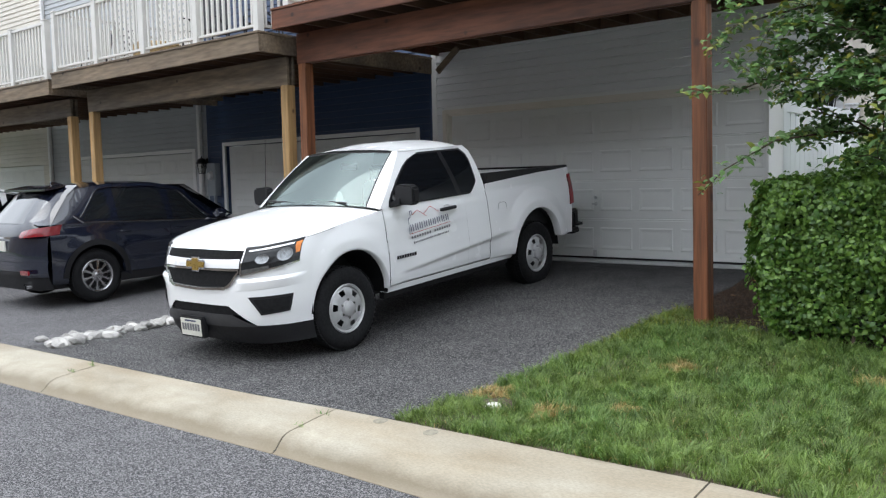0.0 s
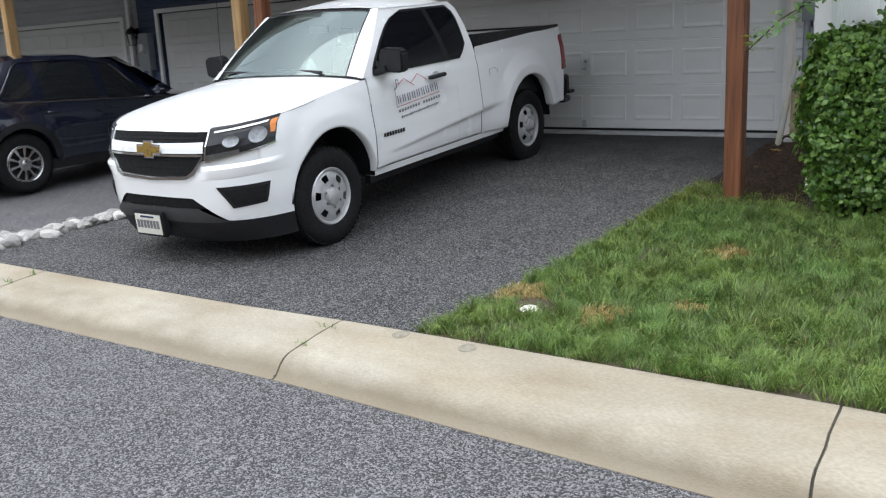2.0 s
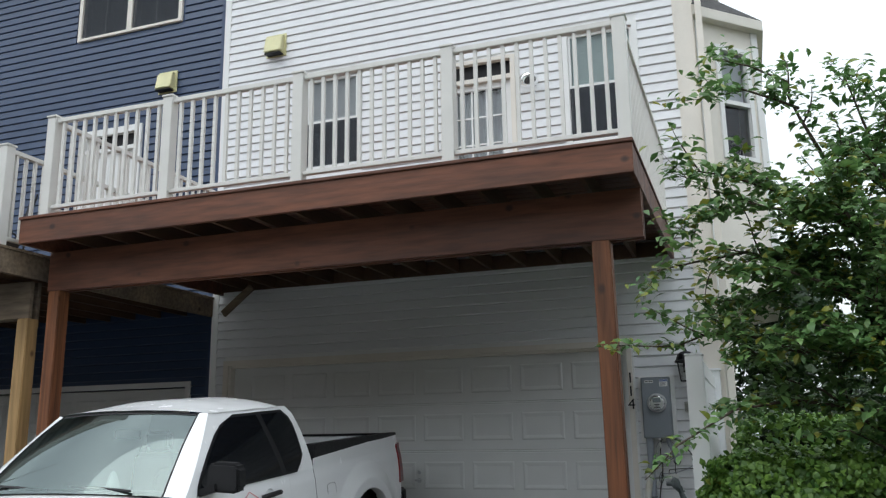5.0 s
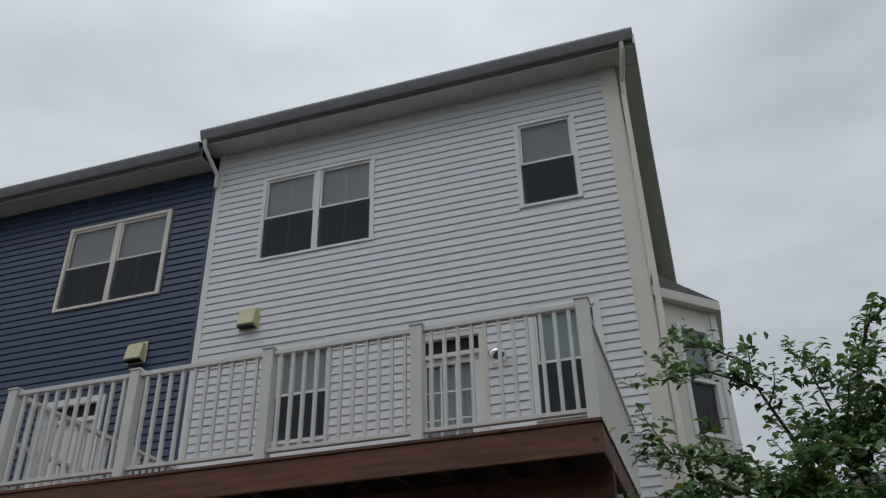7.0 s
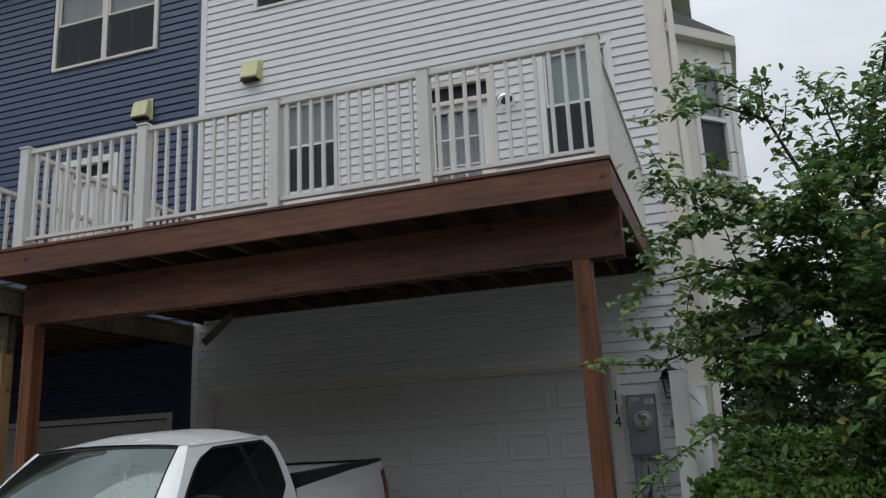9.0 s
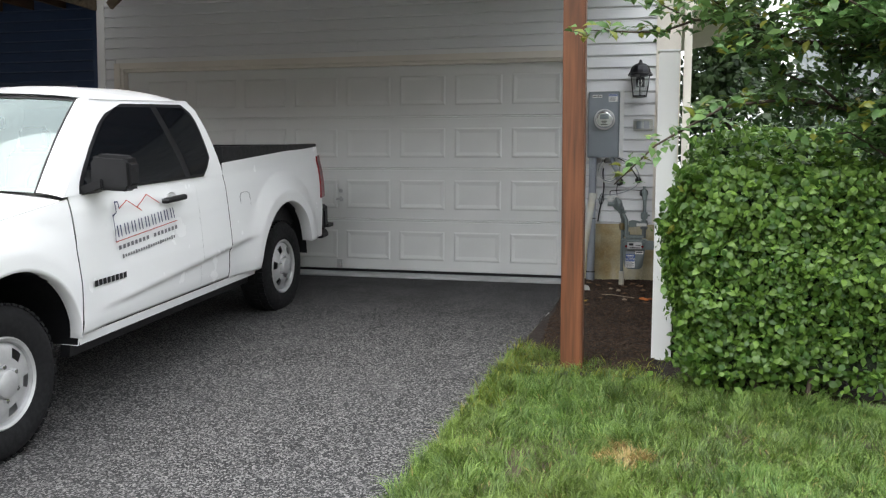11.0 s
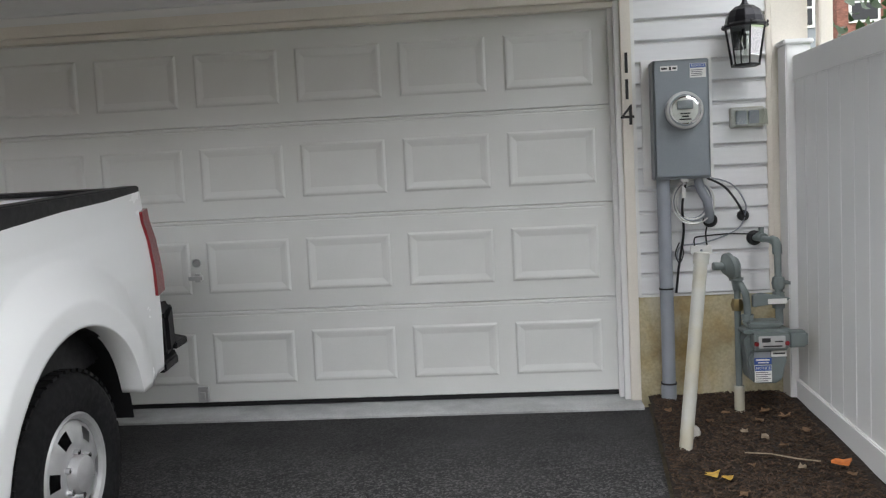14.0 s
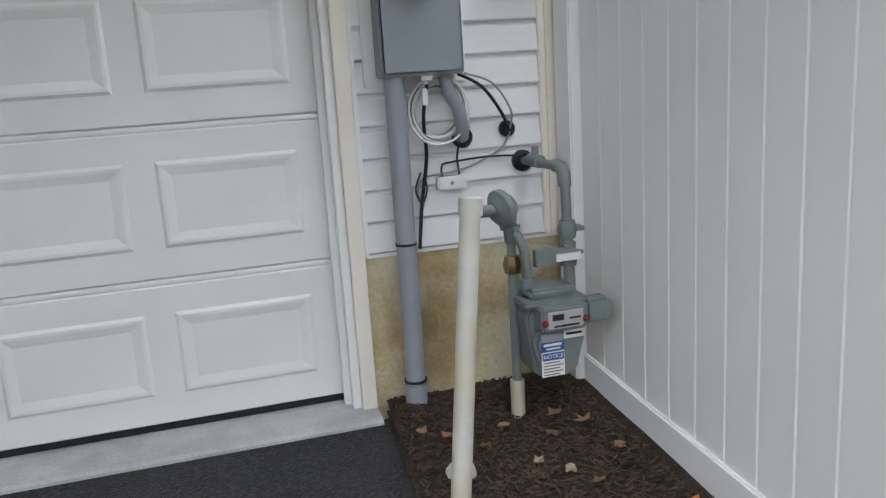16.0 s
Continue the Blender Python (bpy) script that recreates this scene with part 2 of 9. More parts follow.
STAINED_UP = material("stained_post_wood", (0.195, 0.072, 0.026), 0.6, vary=0.25, scale=4, grain=0.42, grain_scale=36, bump=0.002, bump_scale=40, stretch=(1, 1, 0.05), rand=0.06, stain=(0.12, 0.042, 0.02), stain_amount=0.6, stain_scale=3)
WEATHERED = material("weathered_wood", (0.185, 0.138, 0.092), 0.8, vary=0.3, scale=3, grain=0.3, grain_scale=26, bump=0.003, bump_scale=28, stretch=(0.12, 1, 1), rand=0.1, stain=(0.10, 0.085, 0.07), stain_amount=0.8, stain_scale=2)
NEWPOST = material("yellow_pine_post", (0.43, 0.27, 0.115), 0.7, vary=0.2, scale=4, grain=0.25, grain_scale=30, bump=0.002, bump_scale=30, stretch=(1, 1, 0.06), rand=0.08)
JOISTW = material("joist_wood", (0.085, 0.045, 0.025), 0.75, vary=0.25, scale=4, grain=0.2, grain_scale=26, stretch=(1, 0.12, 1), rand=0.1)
FOUND = material("parged_foundation", (0.46, 0.41, 0.27), 0.9, vary=0.28, scale=4, grain=0.12, grain_scale=70, bump=0.003, bump_scale=50, stain=(0.30, 0.19, 0.055), stain_amount=0.95, stain_scale=2.6)
fo_n, fo_l = FOUND.node_tree.nodes, FOUND.node_tree.links
fo_co, fo_map, fo_tex, fo_r, fo_mix = (fo_n.new(k) for k in ("ShaderNodeTexCoord", "ShaderNodeMapping", "ShaderNodeTexNoise", "ShaderNodeMapRange", "ShaderNodeMix"))
fo_map.inputs["Scale"].default_value = (1.0, 1.0, 0.35)
fo_tex.inputs["Scale"].default_value, fo_tex.inputs["Detail"].default_value = 6.5, 6.0
fo_l.new(fo_co.outputs["Object"], fo_map.inputs["Vector"])
fo_l.new(fo_map.outputs["Vector"], fo_tex.inputs["Vector"])
for key, val in (("From Min", 0.52), ("From Max", 0.70), ("To Min", 0.0), ("To Max", 0.7)):
    fo_r.inputs[key].default_value = val
fo_l.new(fo_tex.outputs["Fac"], fo_r.inputs["Value"])
fo_mix.data_type = "RGBA"
fo_mix.inputs["B"].default_value = (0.58, 0.55, 0.45, 1)
fo_l.new(fo_n["Principled BSDF"].inputs["Base Color"].links[0].from_socket, fo_mix.inputs["A"])
fo_l.new(fo_r.outputs["Result"], fo_mix.inputs["Factor"])
fo_l.new(fo_mix.outputs["Result"], fo_n["Principled BSDF"].inputs["Base Color"])
SHINGLE = material("roof_shingle", (0.075, 0.072, 0.072), 0.9, vary=0.3, scale=5, grain=0.3, bump=0.004)
GUTTER = material("gutter_metal", (0.24, 0.24, 0.25), 0.4, 0.3, vary=0.06, scale=2)
SOFFIT = material("soffit_vinyl", (0.55, 0.54, 0.52), 0.5, vary=0.04, scale=2)
VENTY = material("yellowed_vent", (0.66, 0.63, 0.36), 0.5, vary=0.06, scale=8)
PANE = glass("window_pane", (0.80, 0.83, 0.85), 1.55)
FLYMESH = material("fly_screen", (0.026, 0.031, 0.040), 0.8, vary=0.1, scale=8)
fn, fl_ = FLYMESH.node_tree.nodes, FLYMESH.node_tree.links
f_tr, f_mx = fn.new("ShaderNodeBsdfTransparent"), fn.new("ShaderNodeMixShader")
f_mx.inputs[0].default_value = 0.62
fl_.new(f_tr.outputs[0], f_mx.inputs[1])
fl_.new(fn["Principled BSDF"].outputs[0], f_mx.inputs[2])
fl_.new(f_mx.outputs[0], fn["Material Output"].inputs["Surface"])
BLINDG = material("green_blind_slat", (0.60, 0.70, 0.68), 0.6, vary=0.05, scale=6)
BLIND = material("blind_slat", (0.62, 0.63, 0.64), 0.6, vary=0.05, scale=6)
# near-black paint standing in for the shade of unlit rooms
ROOMSHADE = material("room_shade", (0.018, 0.018, 0.021), 0.9, vary=0.2, scale=2)
STEEL = material("painted_steel_grey", (0.225, 0.25, 0.275), 0.42, 0.0, vary=0.05, scale=6, grain=0.03, bump=0.0004)
PIPEG = material("grey_pipe", (0.27, 0.29, 0.325), 0.5, vary=0.07, scale=8)
GASG = material("gas_meter_grey", (0.165, 0.195, 0.195), 0.5, vary=0.1, scale=10, stain=(0.10, 0.11, 0.11), stain_amount=0.5, stain_scale=10)
OLDPVC = material("weathered_pvc_pipe", (0.50, 0.50, 0.465), 0.5, vary=0.08, scale=6, stain=(0.45, 0.38, 0.2), stain_amount=0.6, stain_scale=5)
BLACKP = material("black_plastic", (0.012, 0.012, 0.0135), 0.5, spec=0.35, vary=0.15, scale=12, grain=0.1, bump=0.0005)
DARKMETAL = material("lantern_metal", (0.015, 0.015, 0.018), 0.4, 0.6, vary=0.2, scale=12)
BRASS = material("brass", (0.26, 0.20, 0.10), 0.35, 0.9, vary=0.15, scale=20)
LENSC = glass("clear_lens", (0.86, 0.88, 0.86), 1.45)
LABELW = material("label_white", (0.72, 0.72, 0.70), 0.5, vary=0.05, scale=20)
LABELB = material("label_blue", (0.04, 0.09, 0.32), 0.5, vary=0.05, scale=20)
INK = material("ink_black", (0.012, 0.012, 0.014), 0.5, vary=0.1, scale=20)
GREYTXT = material("print_grey", (0.16, 0.16, 0.17), 0.5, vary=0.1, scale=20)
NAVYTXT = material("print_navy", (0.02, 0.03, 0.10), 0.5, vary=0.1, scale=20)
REDTXT = material("print_red", (0.45, 0.04, 0.03), 0.5, vary=0.1, scale=20)
PAINTW = material("white_car_paint", (0.86, 0.865, 0.87), 0.25, vary=0.012, scale=2, coat=0.4)
PAINTB = material("black_car_paint", (0.010, 0.013, 0.026), 0.16, vary=0.1, scale=3, coat=1.0)
TYRE = material("tyre_rubber", (0.010, 0.010, 0.011), 0.85, spec=0.25, vary=0.2, scale=14, bump=0.001, bump_scale=90)
STEELW = material("silver_wheel", (0.52, 0.52, 0.525), 0.36, 0.45, vary=0.08, scale=20)
ALLOY = material("alloy_wheel", (0.42, 0.42, 0.43), 0.25, 0.9, vary=0.1, scale=20)
CHROME = material("chrome", (0.72, 0.72, 0.73), 0.1, 1.0, vary=0.03, scale=20)
GOLD = material("gold_emblem", (0.42, 0.28, 0.07), 0.3, 0.6, vary=0.1, scale=30)
LAMPC = material("headlamp_reflector", (0.30, 0.31, 0.32), 0.22, 0.9, vary=0.2, scale=30)
LAMPD = material("headlamp_bezel", (0.022, 0.023, 0.025), 0.12, 0.2, vary=0.3, scale=30)
AMBER = material("amber_lens", (0.75, 0.22, 0.02), 0.2, vary=0.1, scale=30, coat=0.6)
REDLENS = material("red_lens", (0.21, 0.010, 0.016), 0.18, vary=0.1, scale=30, coat=0.8)
SCREEN = glass("windscreen_glass", (0.66, 0.78, 0.77), 2.7, (0.60, 0.70, 0.68))
CLOTH = material("seat_cloth", (0.05, 0.05, 0.055), 0.9, vary=0.1, scale=30)
PLATEW = material("plate_white", (0.66, 0.65, 0.58), 0.4, vary=0.05, scale=20)
BARK = material("bark", (0.075, 0.055, 0.042), 0.9, vary=0.3, scale=14, bump=0.004, bump_scale=40)
LEAF = leaf_material("tree_leaf", (0.052, 0.128, 0.036), (0.195, 0.325, 0.105))
LEAFY = leaf_material("young_leaf", (0.14, 0.20, 0.03), (0.30, 0.30, 0.05))
HEDGE = leaf_material("hedge_leaf", (0.040, 0.108, 0.016), (0.175, 0.30, 0.050))
FARLEAF = leaf_material("far_leaf", (0.020, 0.048, 0.016), (0.055, 0.10, 0.03))
GRASS = leaf_material("grass_blade", (0.042, 0.105, 0.016), (0.235, 0.345, 0.080), 0.5, 0.55, 2.2, 0.16)
gn, gl_ = GRASS.node_tree.nodes, GRASS.node_tree.links
g_mix = gn["Principled BSDF"].inputs["Base Color"].links[0].from_node
g_co, g_n1, g_n2, g_r1, g_r2, g_hue, g_sc = (gn.new(k) for k in ("ShaderNodeTexCoord", "ShaderNodeTexNoise", "ShaderNodeTexNoise", "ShaderNodeMapRange", "ShaderNodeMapRange", "ShaderNodeMix", "ShaderNodeVectorMath"))
for nd_, sc_ in ((g_n1, 1.6), (g_n2, 9.0)):
    nd_.inputs["Scale"].default_value, nd_.inputs["Detail"].default_value = sc_, 4.0
    gl_.new(g_co.outputs["Object"], nd_.inputs["Vector"])
for nd_, src, vals in ((g_r1, g_n1, (0.44, 0.68, 0.0, 0.5)), (g_r2, g_n2, (0.36, 0.64, 0.60, 1.08))):
    for key, val in zip(("From Min", "From Max", "To Min", "To Max"), vals):
        nd_.inputs[key].default_value = val
    gl_.new(src.outputs["Fac"], nd_.inputs["Value"])
g_hue.data_type = "RGBA"
g_hue.inputs["B"].default_value = (0.22, 0.30, 0.05, 1)
gl_.new(g_mix.outputs["Result"], g_hue.inputs["A"])
gl_.new(g_r1.outputs["Result"], g_hue.inputs["Factor"])
g_sc.operation = "SCALE"
gl_.new(g_hue.outputs["Result"], g_sc.inputs[0])
gl_.new(g_r2.outputs["Result"], g_sc.inputs["Scale"])
gl_.new(g_sc.outputs[0], gn["Principled BSDF"].inputs["Base Color"])
STRAW = leaf_material("dry_grass", (0.34, 0.24, 0.09), (0.50, 0.38, 0.17), 0.6)
FARBRICK = material("far_brick", (0.20, 0.085, 0.062), 0.9, vary=0.2, scale=2, grain=0.35, grain_scale=9, stretch=(1, 1, 3), stain=(0.12, 0.06, 0.05), stain_amount=0.6, stain_scale=3)
FARGREY = material("far_grey_siding", (0.23, 0.25, 0.27), 0.7, vary=0.1, scale=2)
DEADLEAF = material("dead_leaf", (0.17, 0.10, 0.055), 0.8, vary=0.3, scale=30, rand=0.3)
YELLOWLEAF = material("yellow_leaf", (0.42, 0.27, 0.05), 0.7, vary=0.3, scale=30)
PALEWOOD = material("bleached_wood", (0.27, 0.22, 0.16), 0.85, vary=0.3, scale=30)
ORANGE = material("orange_shard", (0.55, 0.17, 0.04), 0.7, vary=0.2, scale=30)


def knots(m, scale, colour, stretch=(1, 1, 1)):
    """Dark round knots scattered over sawn timber."""
    n, l = m.node_tree.nodes, m.node_tree.links
    co, mp, v, r, mx = (n.new(k) for k in ("ShaderNodeTexCoord", "ShaderNodeMapping", "ShaderNodeTexVoronoi", "ShaderNodeMapRange", "ShaderNodeMix"))
    mp.inputs["Scale"].default_value = stretch
    v.inputs["Scale"].default_value = scale
    l.new(co.outputs["Object"], mp.inputs["Vector"])
    l.new(mp.outputs["Vector"], v.inputs["Vector"])
    for key, val in (("From Min", 0.05), ("From Max", 0.11), ("To Min", 0.85), ("To Max", 0.0)):
        r.inputs[key].default_value = val
    l.new(v.outputs["Distance"], r.inputs["Value"])
    mx.data_type = "RGBA"
    mx.inputs["B"].default_value = (*colour, 1)
    l.new(n["Principled BSDF"].inputs["Base Color"].links[0].from_socket, mx.inputs["A"])
    l.new(r.outputs["Result"], mx.inputs["Factor"])
    l.new(mx.outputs["Result"], n["Principled BSDF"].inputs["Base Color"])


knots(STAINED, 3.2, (0.022, 0.010, 0.007), (0.8, 1, 1))
knots(STAINED_UP, 3.0, (0.035, 0.014, 0.008), (1, 1, 0.7))
knots(NEWPOST, 3.4, (0.10, 0.05, 0.02), (1, 1, 0.7))
knots(WEATHERED, 3.2, (0.03, 0.024, 0.018), (0.8, 1, 1))


# ---- mesh helpers ----
class Mesh:
    """Gathers vertices and faces for one mesh."""

    def __init__(self):
        self.v, self.f = [], []

    def add(self, verts, faces):
        o = len(self.v)
        self.v += [tuple(p) for p in verts]
        self.f += [tuple(i + o for i in f) for f in faces]
        return self

    def box(self, x0, x1, y0, y1, z0, z1):
        return self.add([(x, y, z) for z in (z0, z1) for y in (y0, y1) for x in (x0, x1)],
                        [(0, 2, 3, 1), (4, 5, 7, 6), (0, 1, 5, 4), (2, 6, 7, 3), (0, 4, 6, 2), (1, 3, 7, 5)])

    def obox(self, centre, size, turn):
        """A box turned by a matrix."""
        a, b, c = (s / 2 for s in size)
        return self.add([Vector(centre) + turn @ Vector((x, y, z)) for z in (-c, c) for y in (-b, b) for x in (-a, a)],
                        [(0, 2, 3, 1), (4, 5, 7, 6), (0, 1, 5, 4), (2, 6, 7, 3), (0, 4, 6, 2), (1, 3, 7, 5)])

    def quad(self, *p):
        return self.add(p, [tuple(range(len(p)))])

    def prism(self, outline, d):
        """An outline of 3D points, swept by d, closed."""
        n = len(outline)
        return self.add([*outline, *[Vector(p) + Vector(d) for p in outline]],
                        [tuple(range(n))[::-1], tuple(range(n, 2 * n)), *[(i, (i + 1) % n, n + (i + 1) % n, n + i) for i in range(n)]])

    def grid(self, fn, nu, nv, close=False):
        o = [fn(i / nu, j / nv) for i in range(nu + 1) for j in range(nv + 1)]
        w = nv + 1
        return self.add(o, [(i * w + j, (i + 1) * w + j, (i + 1) * w + j + 1, i * w + j + 1) for i in range(nu) for j in range(nv)])

    def tube(self, pts, r, seg=8, caps=True):
        pts = [Vector(p) for p in pts]
        rs = r if isinstance(r, (list, tuple)) else [r] * len(pts)
        ring, faces, last = [], [], None
        for i, p in enumerate(pts):
            d = (pts[min(i + 1, len(pts) - 1)] - pts[max(i - 1, 0)]).normalized()
            a = last - d * last.dot(d) if last is not None else d.orthogonal()
            a = (a if a.length > 1e-5 else d.orthogonal()).normalized()
            last, b = a, d.cross(a)
            ring += [p + (a * math.cos(2 * math.pi * k / seg) + b * math.sin(2 * math.pi * k / seg)) * rs[i] for k in range(seg)]
        for i in range(len(pts) - 1):
            faces += [(i * seg + k, i * seg + (k + 1) % seg, (i + 1) * seg + (k + 1) % seg, (i + 1) * seg + k) for k in range(seg)]
        if caps:
            faces += [tuple(range(seg))[::-1], tuple(range((len(pts) - 1) * seg, len(pts) * seg))]
        return self.add(ring, faces)

    def lathe(self, profile, place, seg=24):
        """A profile of (radius, along) turned about the local z of a matrix."""
        v, f, n = [], [], len(profile)
        for r, h in profile:
            v += [place @ Vector((r * math.cos(2 * math.pi * k / seg), r * math.sin(2 * math.pi * k / seg), h)) for k in range(seg)]
        for i in range(n - 1):
            f += [(i * seg + k, i * seg + (k + 1) % seg, (i + 1) * seg + (k + 1) % seg, (i + 1) * seg + k) for k in range(seg)]
        return self.add(v, f)

    def data(self, name, mat, smooth=False, bevel=0.0):
        me = bpy.data.meshes.new(name)
        me.from_pydata(self.v, [], self.f)
        if bevel:
            bm = bmesh.new()
            bm.from_mesh(me)
            bmesh.ops.bevel(bm, geom=[e for e in bm.edges if len(e.link_faces) == 2 and e.calc_face_angle(0) > 0.6], offset=bevel, segments=2, affect="EDGES", clamp_overlap=True)
            bm.to_mesh(me)
            bm.free()
        if smooth:
            me.polygons.foreach_set("use_smooth", [True] * len(me.polygons))
            if smooth != "all":
                me.set_sharp_from_angle(angle=radians(35))
        me.materials.append(mat)
        me.update()
        return me


def thing(name, label, category, loc=(0, 0, 0), group="", kind=""):
    ob = new(name)
    ob.empty_display_size = 0.1
    ob.location = loc
    return tagged(ob, label, category, group, kind)


def under(ob, parent):
    """Parents ob, whose mesh is in world places, under a thing that is only shifted."""
    ob.parent = parent
    base = parent
    while base.parent:
        base = base.parent
    if parent is base:
        ob.matrix_parent_inverse = Matrix.Translation(-Vector(base.location))
    return ob


def part(name, m, mat, parent, label="", smooth=False, bevel=0.0):
    me = m.data(name, mat, smooth, bevel) if isinstance(m, Mesh) else m
    ob = under(new(name, me), parent)
    return tagged(ob, label)


def solo(name, m, mat, label, category, group="", kind="", smooth=False, bevel=0.0):
    return tagged(new(name, m.data(name, mat, smooth, bevel)), label, category, group, kind)


def lettering(text, size, place, mat, parent, name="lettering", depth=0.001):
    """Built-in font as a flat mesh part; place is a matrix with x along the line and z out of the face."""
    cu = bpy.data.curves.new(name, "FONT")
    cu.body, cu.size, cu.extrude, cu.align_x, cu.align_y = text, size, depth, "CENTER", "CENTER"
    cu.resolution_u = 3
    tmp = bpy.data.objects.new("tmp_text", cu)
    scene.collection.objects.link(tmp)
    me = bpy.data.meshes.new_from_object(tmp.evaluated_get(bpy.context.evaluated_depsgraph_get()))
    bpy.data.objects.remove(tmp)
    me.transform(place)
    me.materials.clear()
    me.materials.append(mat)
    return under(new(name, me), parent)


def facing(x, y, z):
    """A writing plane on a wall that faces -y."""
    return pose(x, y, z, 90, 0, 0)


# ---- ground ----
def ramp(v, pairs):
    if v <= pairs[0][0]:
        return pairs[0][1]
    for (a, p), (b, q) in zip(pairs, pairs[1:]):
        if v <= b:
            return p + (q - p) * (v - a) / (b - a)
    return pairs[-1][1]


DRIVE_Z = [(3.68, 0.160), (5.1, 0.19), (6.2, 0.275), (7.2, 0.36), (8.3, 0.468), (9.2, 0.545), (9.8, 0.578), (30, 0.6)]


def kerb_y(x):
    return 3.68 + (0.035 * (x + 4) if x < -4 else -0.01 * (x + 4))


def kerb_h(x):
    return max(0.145, min(0.215, 0.165 + 0.02 * (x + 4)))


def ground_z(x, y):
    """Height of the drives and the lawn: they climb towards the houses and step down along the row."""
    z = ramp(y, DRIVE_Z) + (kerb_h(x) - 0.165) * max(0, min(1, (7 - y) / 3.3))
    fall = max(0.0, min(1.0, (-8.2 - x) / 1.0)) * 0.22 + max(0.0, min(1.0, (-13.8 - x) / 1.0)) * 0.06
    return z - fall * max(0, min(1, (y - 3.7) / 6))


ground = solo("ground", Mesh().grid(lambda u, v: (-600 + 1200 * u, -600 + 1200 * v, -0.30), 8, 8), FIELD, "wide green lawn ground reaching the horizon", "ground", kind="structure")
road = solo("road", Mesh().grid(lambda u, v: (-60 + 120 * u, -9 + (kerb_y(-60 + 120 * u) - 0.56 + 9) * v, 0.0), 60, 4).prism([(-60, -9, -0.001), (60, -9, -0.001), (60, -9, -0.31), (-60, -9, -0.31)], (0, 0.02, 0)), ROAD, "grey worn asphalt street with pale aggregate", "road", kind="structure")

# out of view: a dark block added to hold back low sky light, and the far verge
solo("wall_across_street", Mesh().box(-60, 60, -30, -18, -0.3, 9.0).prism([(-60, -17.5, 9.0), (-60, -24, 12.0), (-60, -30.5, 9.0)], (120, 0, 0)), SKYBLOCK, "unseen dark block added across the street against low sky light", "house wall", kind="structure")
solo("verge", Mesh().box(-60, 60, -40, -9, -0.31, 0.08), FIELD, "plain lawn across the street", "lawn", kind="structure")


def drive_edge(y):
    return ramp(y, [(3.7, -3.56), (7.2, -3.33), (10.1, -3.05)])


def strip(x_of, x_to, y0, y1, nx, ny, dz=0.0, skirt=0.0):
    """A sheet between two edges that follows the ground."""
    m = Mesh()

    def at(u, v):
        y = y0 + (y1 - y0) * v
        a, b = x_of(y), x_to(y)
        x = a + (b - a) * u
        yy = kerb_y(x) + (y1 - kerb_y(x)) * v if y0 < 3.7 else y
        return (x, yy, ground_z(x, yy) + dz)
    return m.grid(at, nx, ny)


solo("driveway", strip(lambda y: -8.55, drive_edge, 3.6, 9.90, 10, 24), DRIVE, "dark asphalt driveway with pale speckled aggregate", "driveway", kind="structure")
solo("neighbour_driveway", strip(lambda y: -22.0, lambda y: -8.55, 3.6, 9.95, 24, 24), ROAD, "grey asphalt driveway of the next house", "driveway", kind="structure")
solo("side_lawn", strip(lambda y: 1.45, lambda y: 40.0, 3.6, 9.98, 40, 24, -0.004), FIELD, "green lawn running on along the street", "lawn", kind="structure")
solo("lawn_soil", strip(drive_edge, lambda y: 1.45, 3.6, 9.98, 40, 24, -0.004), SOIL, "dark earth under the front lawn", "lawn", kind="structure")
solo("side_yard", Mesh().grid(lambda u, v: (-2.2 + 62 * u, 9.98 + 60 * v, 0.56 - 0.6 * v), 10, 10), FIELD, "green lawn beside and behind the house", "lawn", kind="structure")
solo("back_yard", Mesh().grid(lambda u, v: (-60 + 57.8 * u, 19.9 + 40 * v, 0.5 - 0.5 * v), 4, 4), FIELD, "plain lawn behind the houses", "lawn", kind="structure")
solo("left_yard", Mesh().grid(lambda u, v: (-60 + 38 * u, 3.0 + 17 * v, 0.12 + 0.1 * v), 4, 4), FIELD, "plain lawn at the end of the row", "lawn", kind="structure")

# rolled concrete kerb, cast in lengths with open joints
kerb = thing("kerb", "tan concrete rolled kerb with cracked joints along the street", "kerb", kind="structure")
KERB_PROFILE = [(-0.60, -0.05), (-0.60, 0.003), (-0.575, 0.010), (-0.55, 0.034), (-0.525, 0.062), (-0.495, 0.087), (-0.455, 0.106), (-0.40, 0.119), (-0.33, 0.129), (-0.24, 0.141), (-0.14, 0.153), (-0.05, 0.163), (-0.012, 0.162), (0.0, 0.150), (0.0, -0.05)]
joints = [-60 + 3 * i for i in range(16)] + [-12.9, -9.95, -7.03, -4.09, -1.43, 1.5, 4.5, 7.5, 10.5, 13.5, 16.5] + [19.5 + 3 * i for i in range(14)]
krng = random.Random(4)
for a, b in zip(joints, joints[1:]):
    m = Mesh()
    near = -13 < a < 5
    n = 14 if near else 2
    rows = []
    for i in range(n + 1):
        x = a + 0.006 + (b - a - 0.012) * i / n
        for d, h in KERB_PROFILE:
            wob = 0.012 * noise.noise((x * 3, d * 6, 1.0)) if near and i in (0, n) else 0
            rows.append((x + wob, kerb_y(x) + d, h * kerb_h(x) / 0.165 if h > 0 else h))
    k = len(KERB_PROFILE)
    m.add(rows, [(i * k + j, (i + 1) * k + j, (i + 1) * k + j + 1, i * k + j + 1) for i in range(n) for j in range(k - 1)] + [tuple(range(k)), tuple(range(n * k, n * k + k))[::-1]])
    part("kerb_length", m, CONCRETE, kerb, smooth=True)
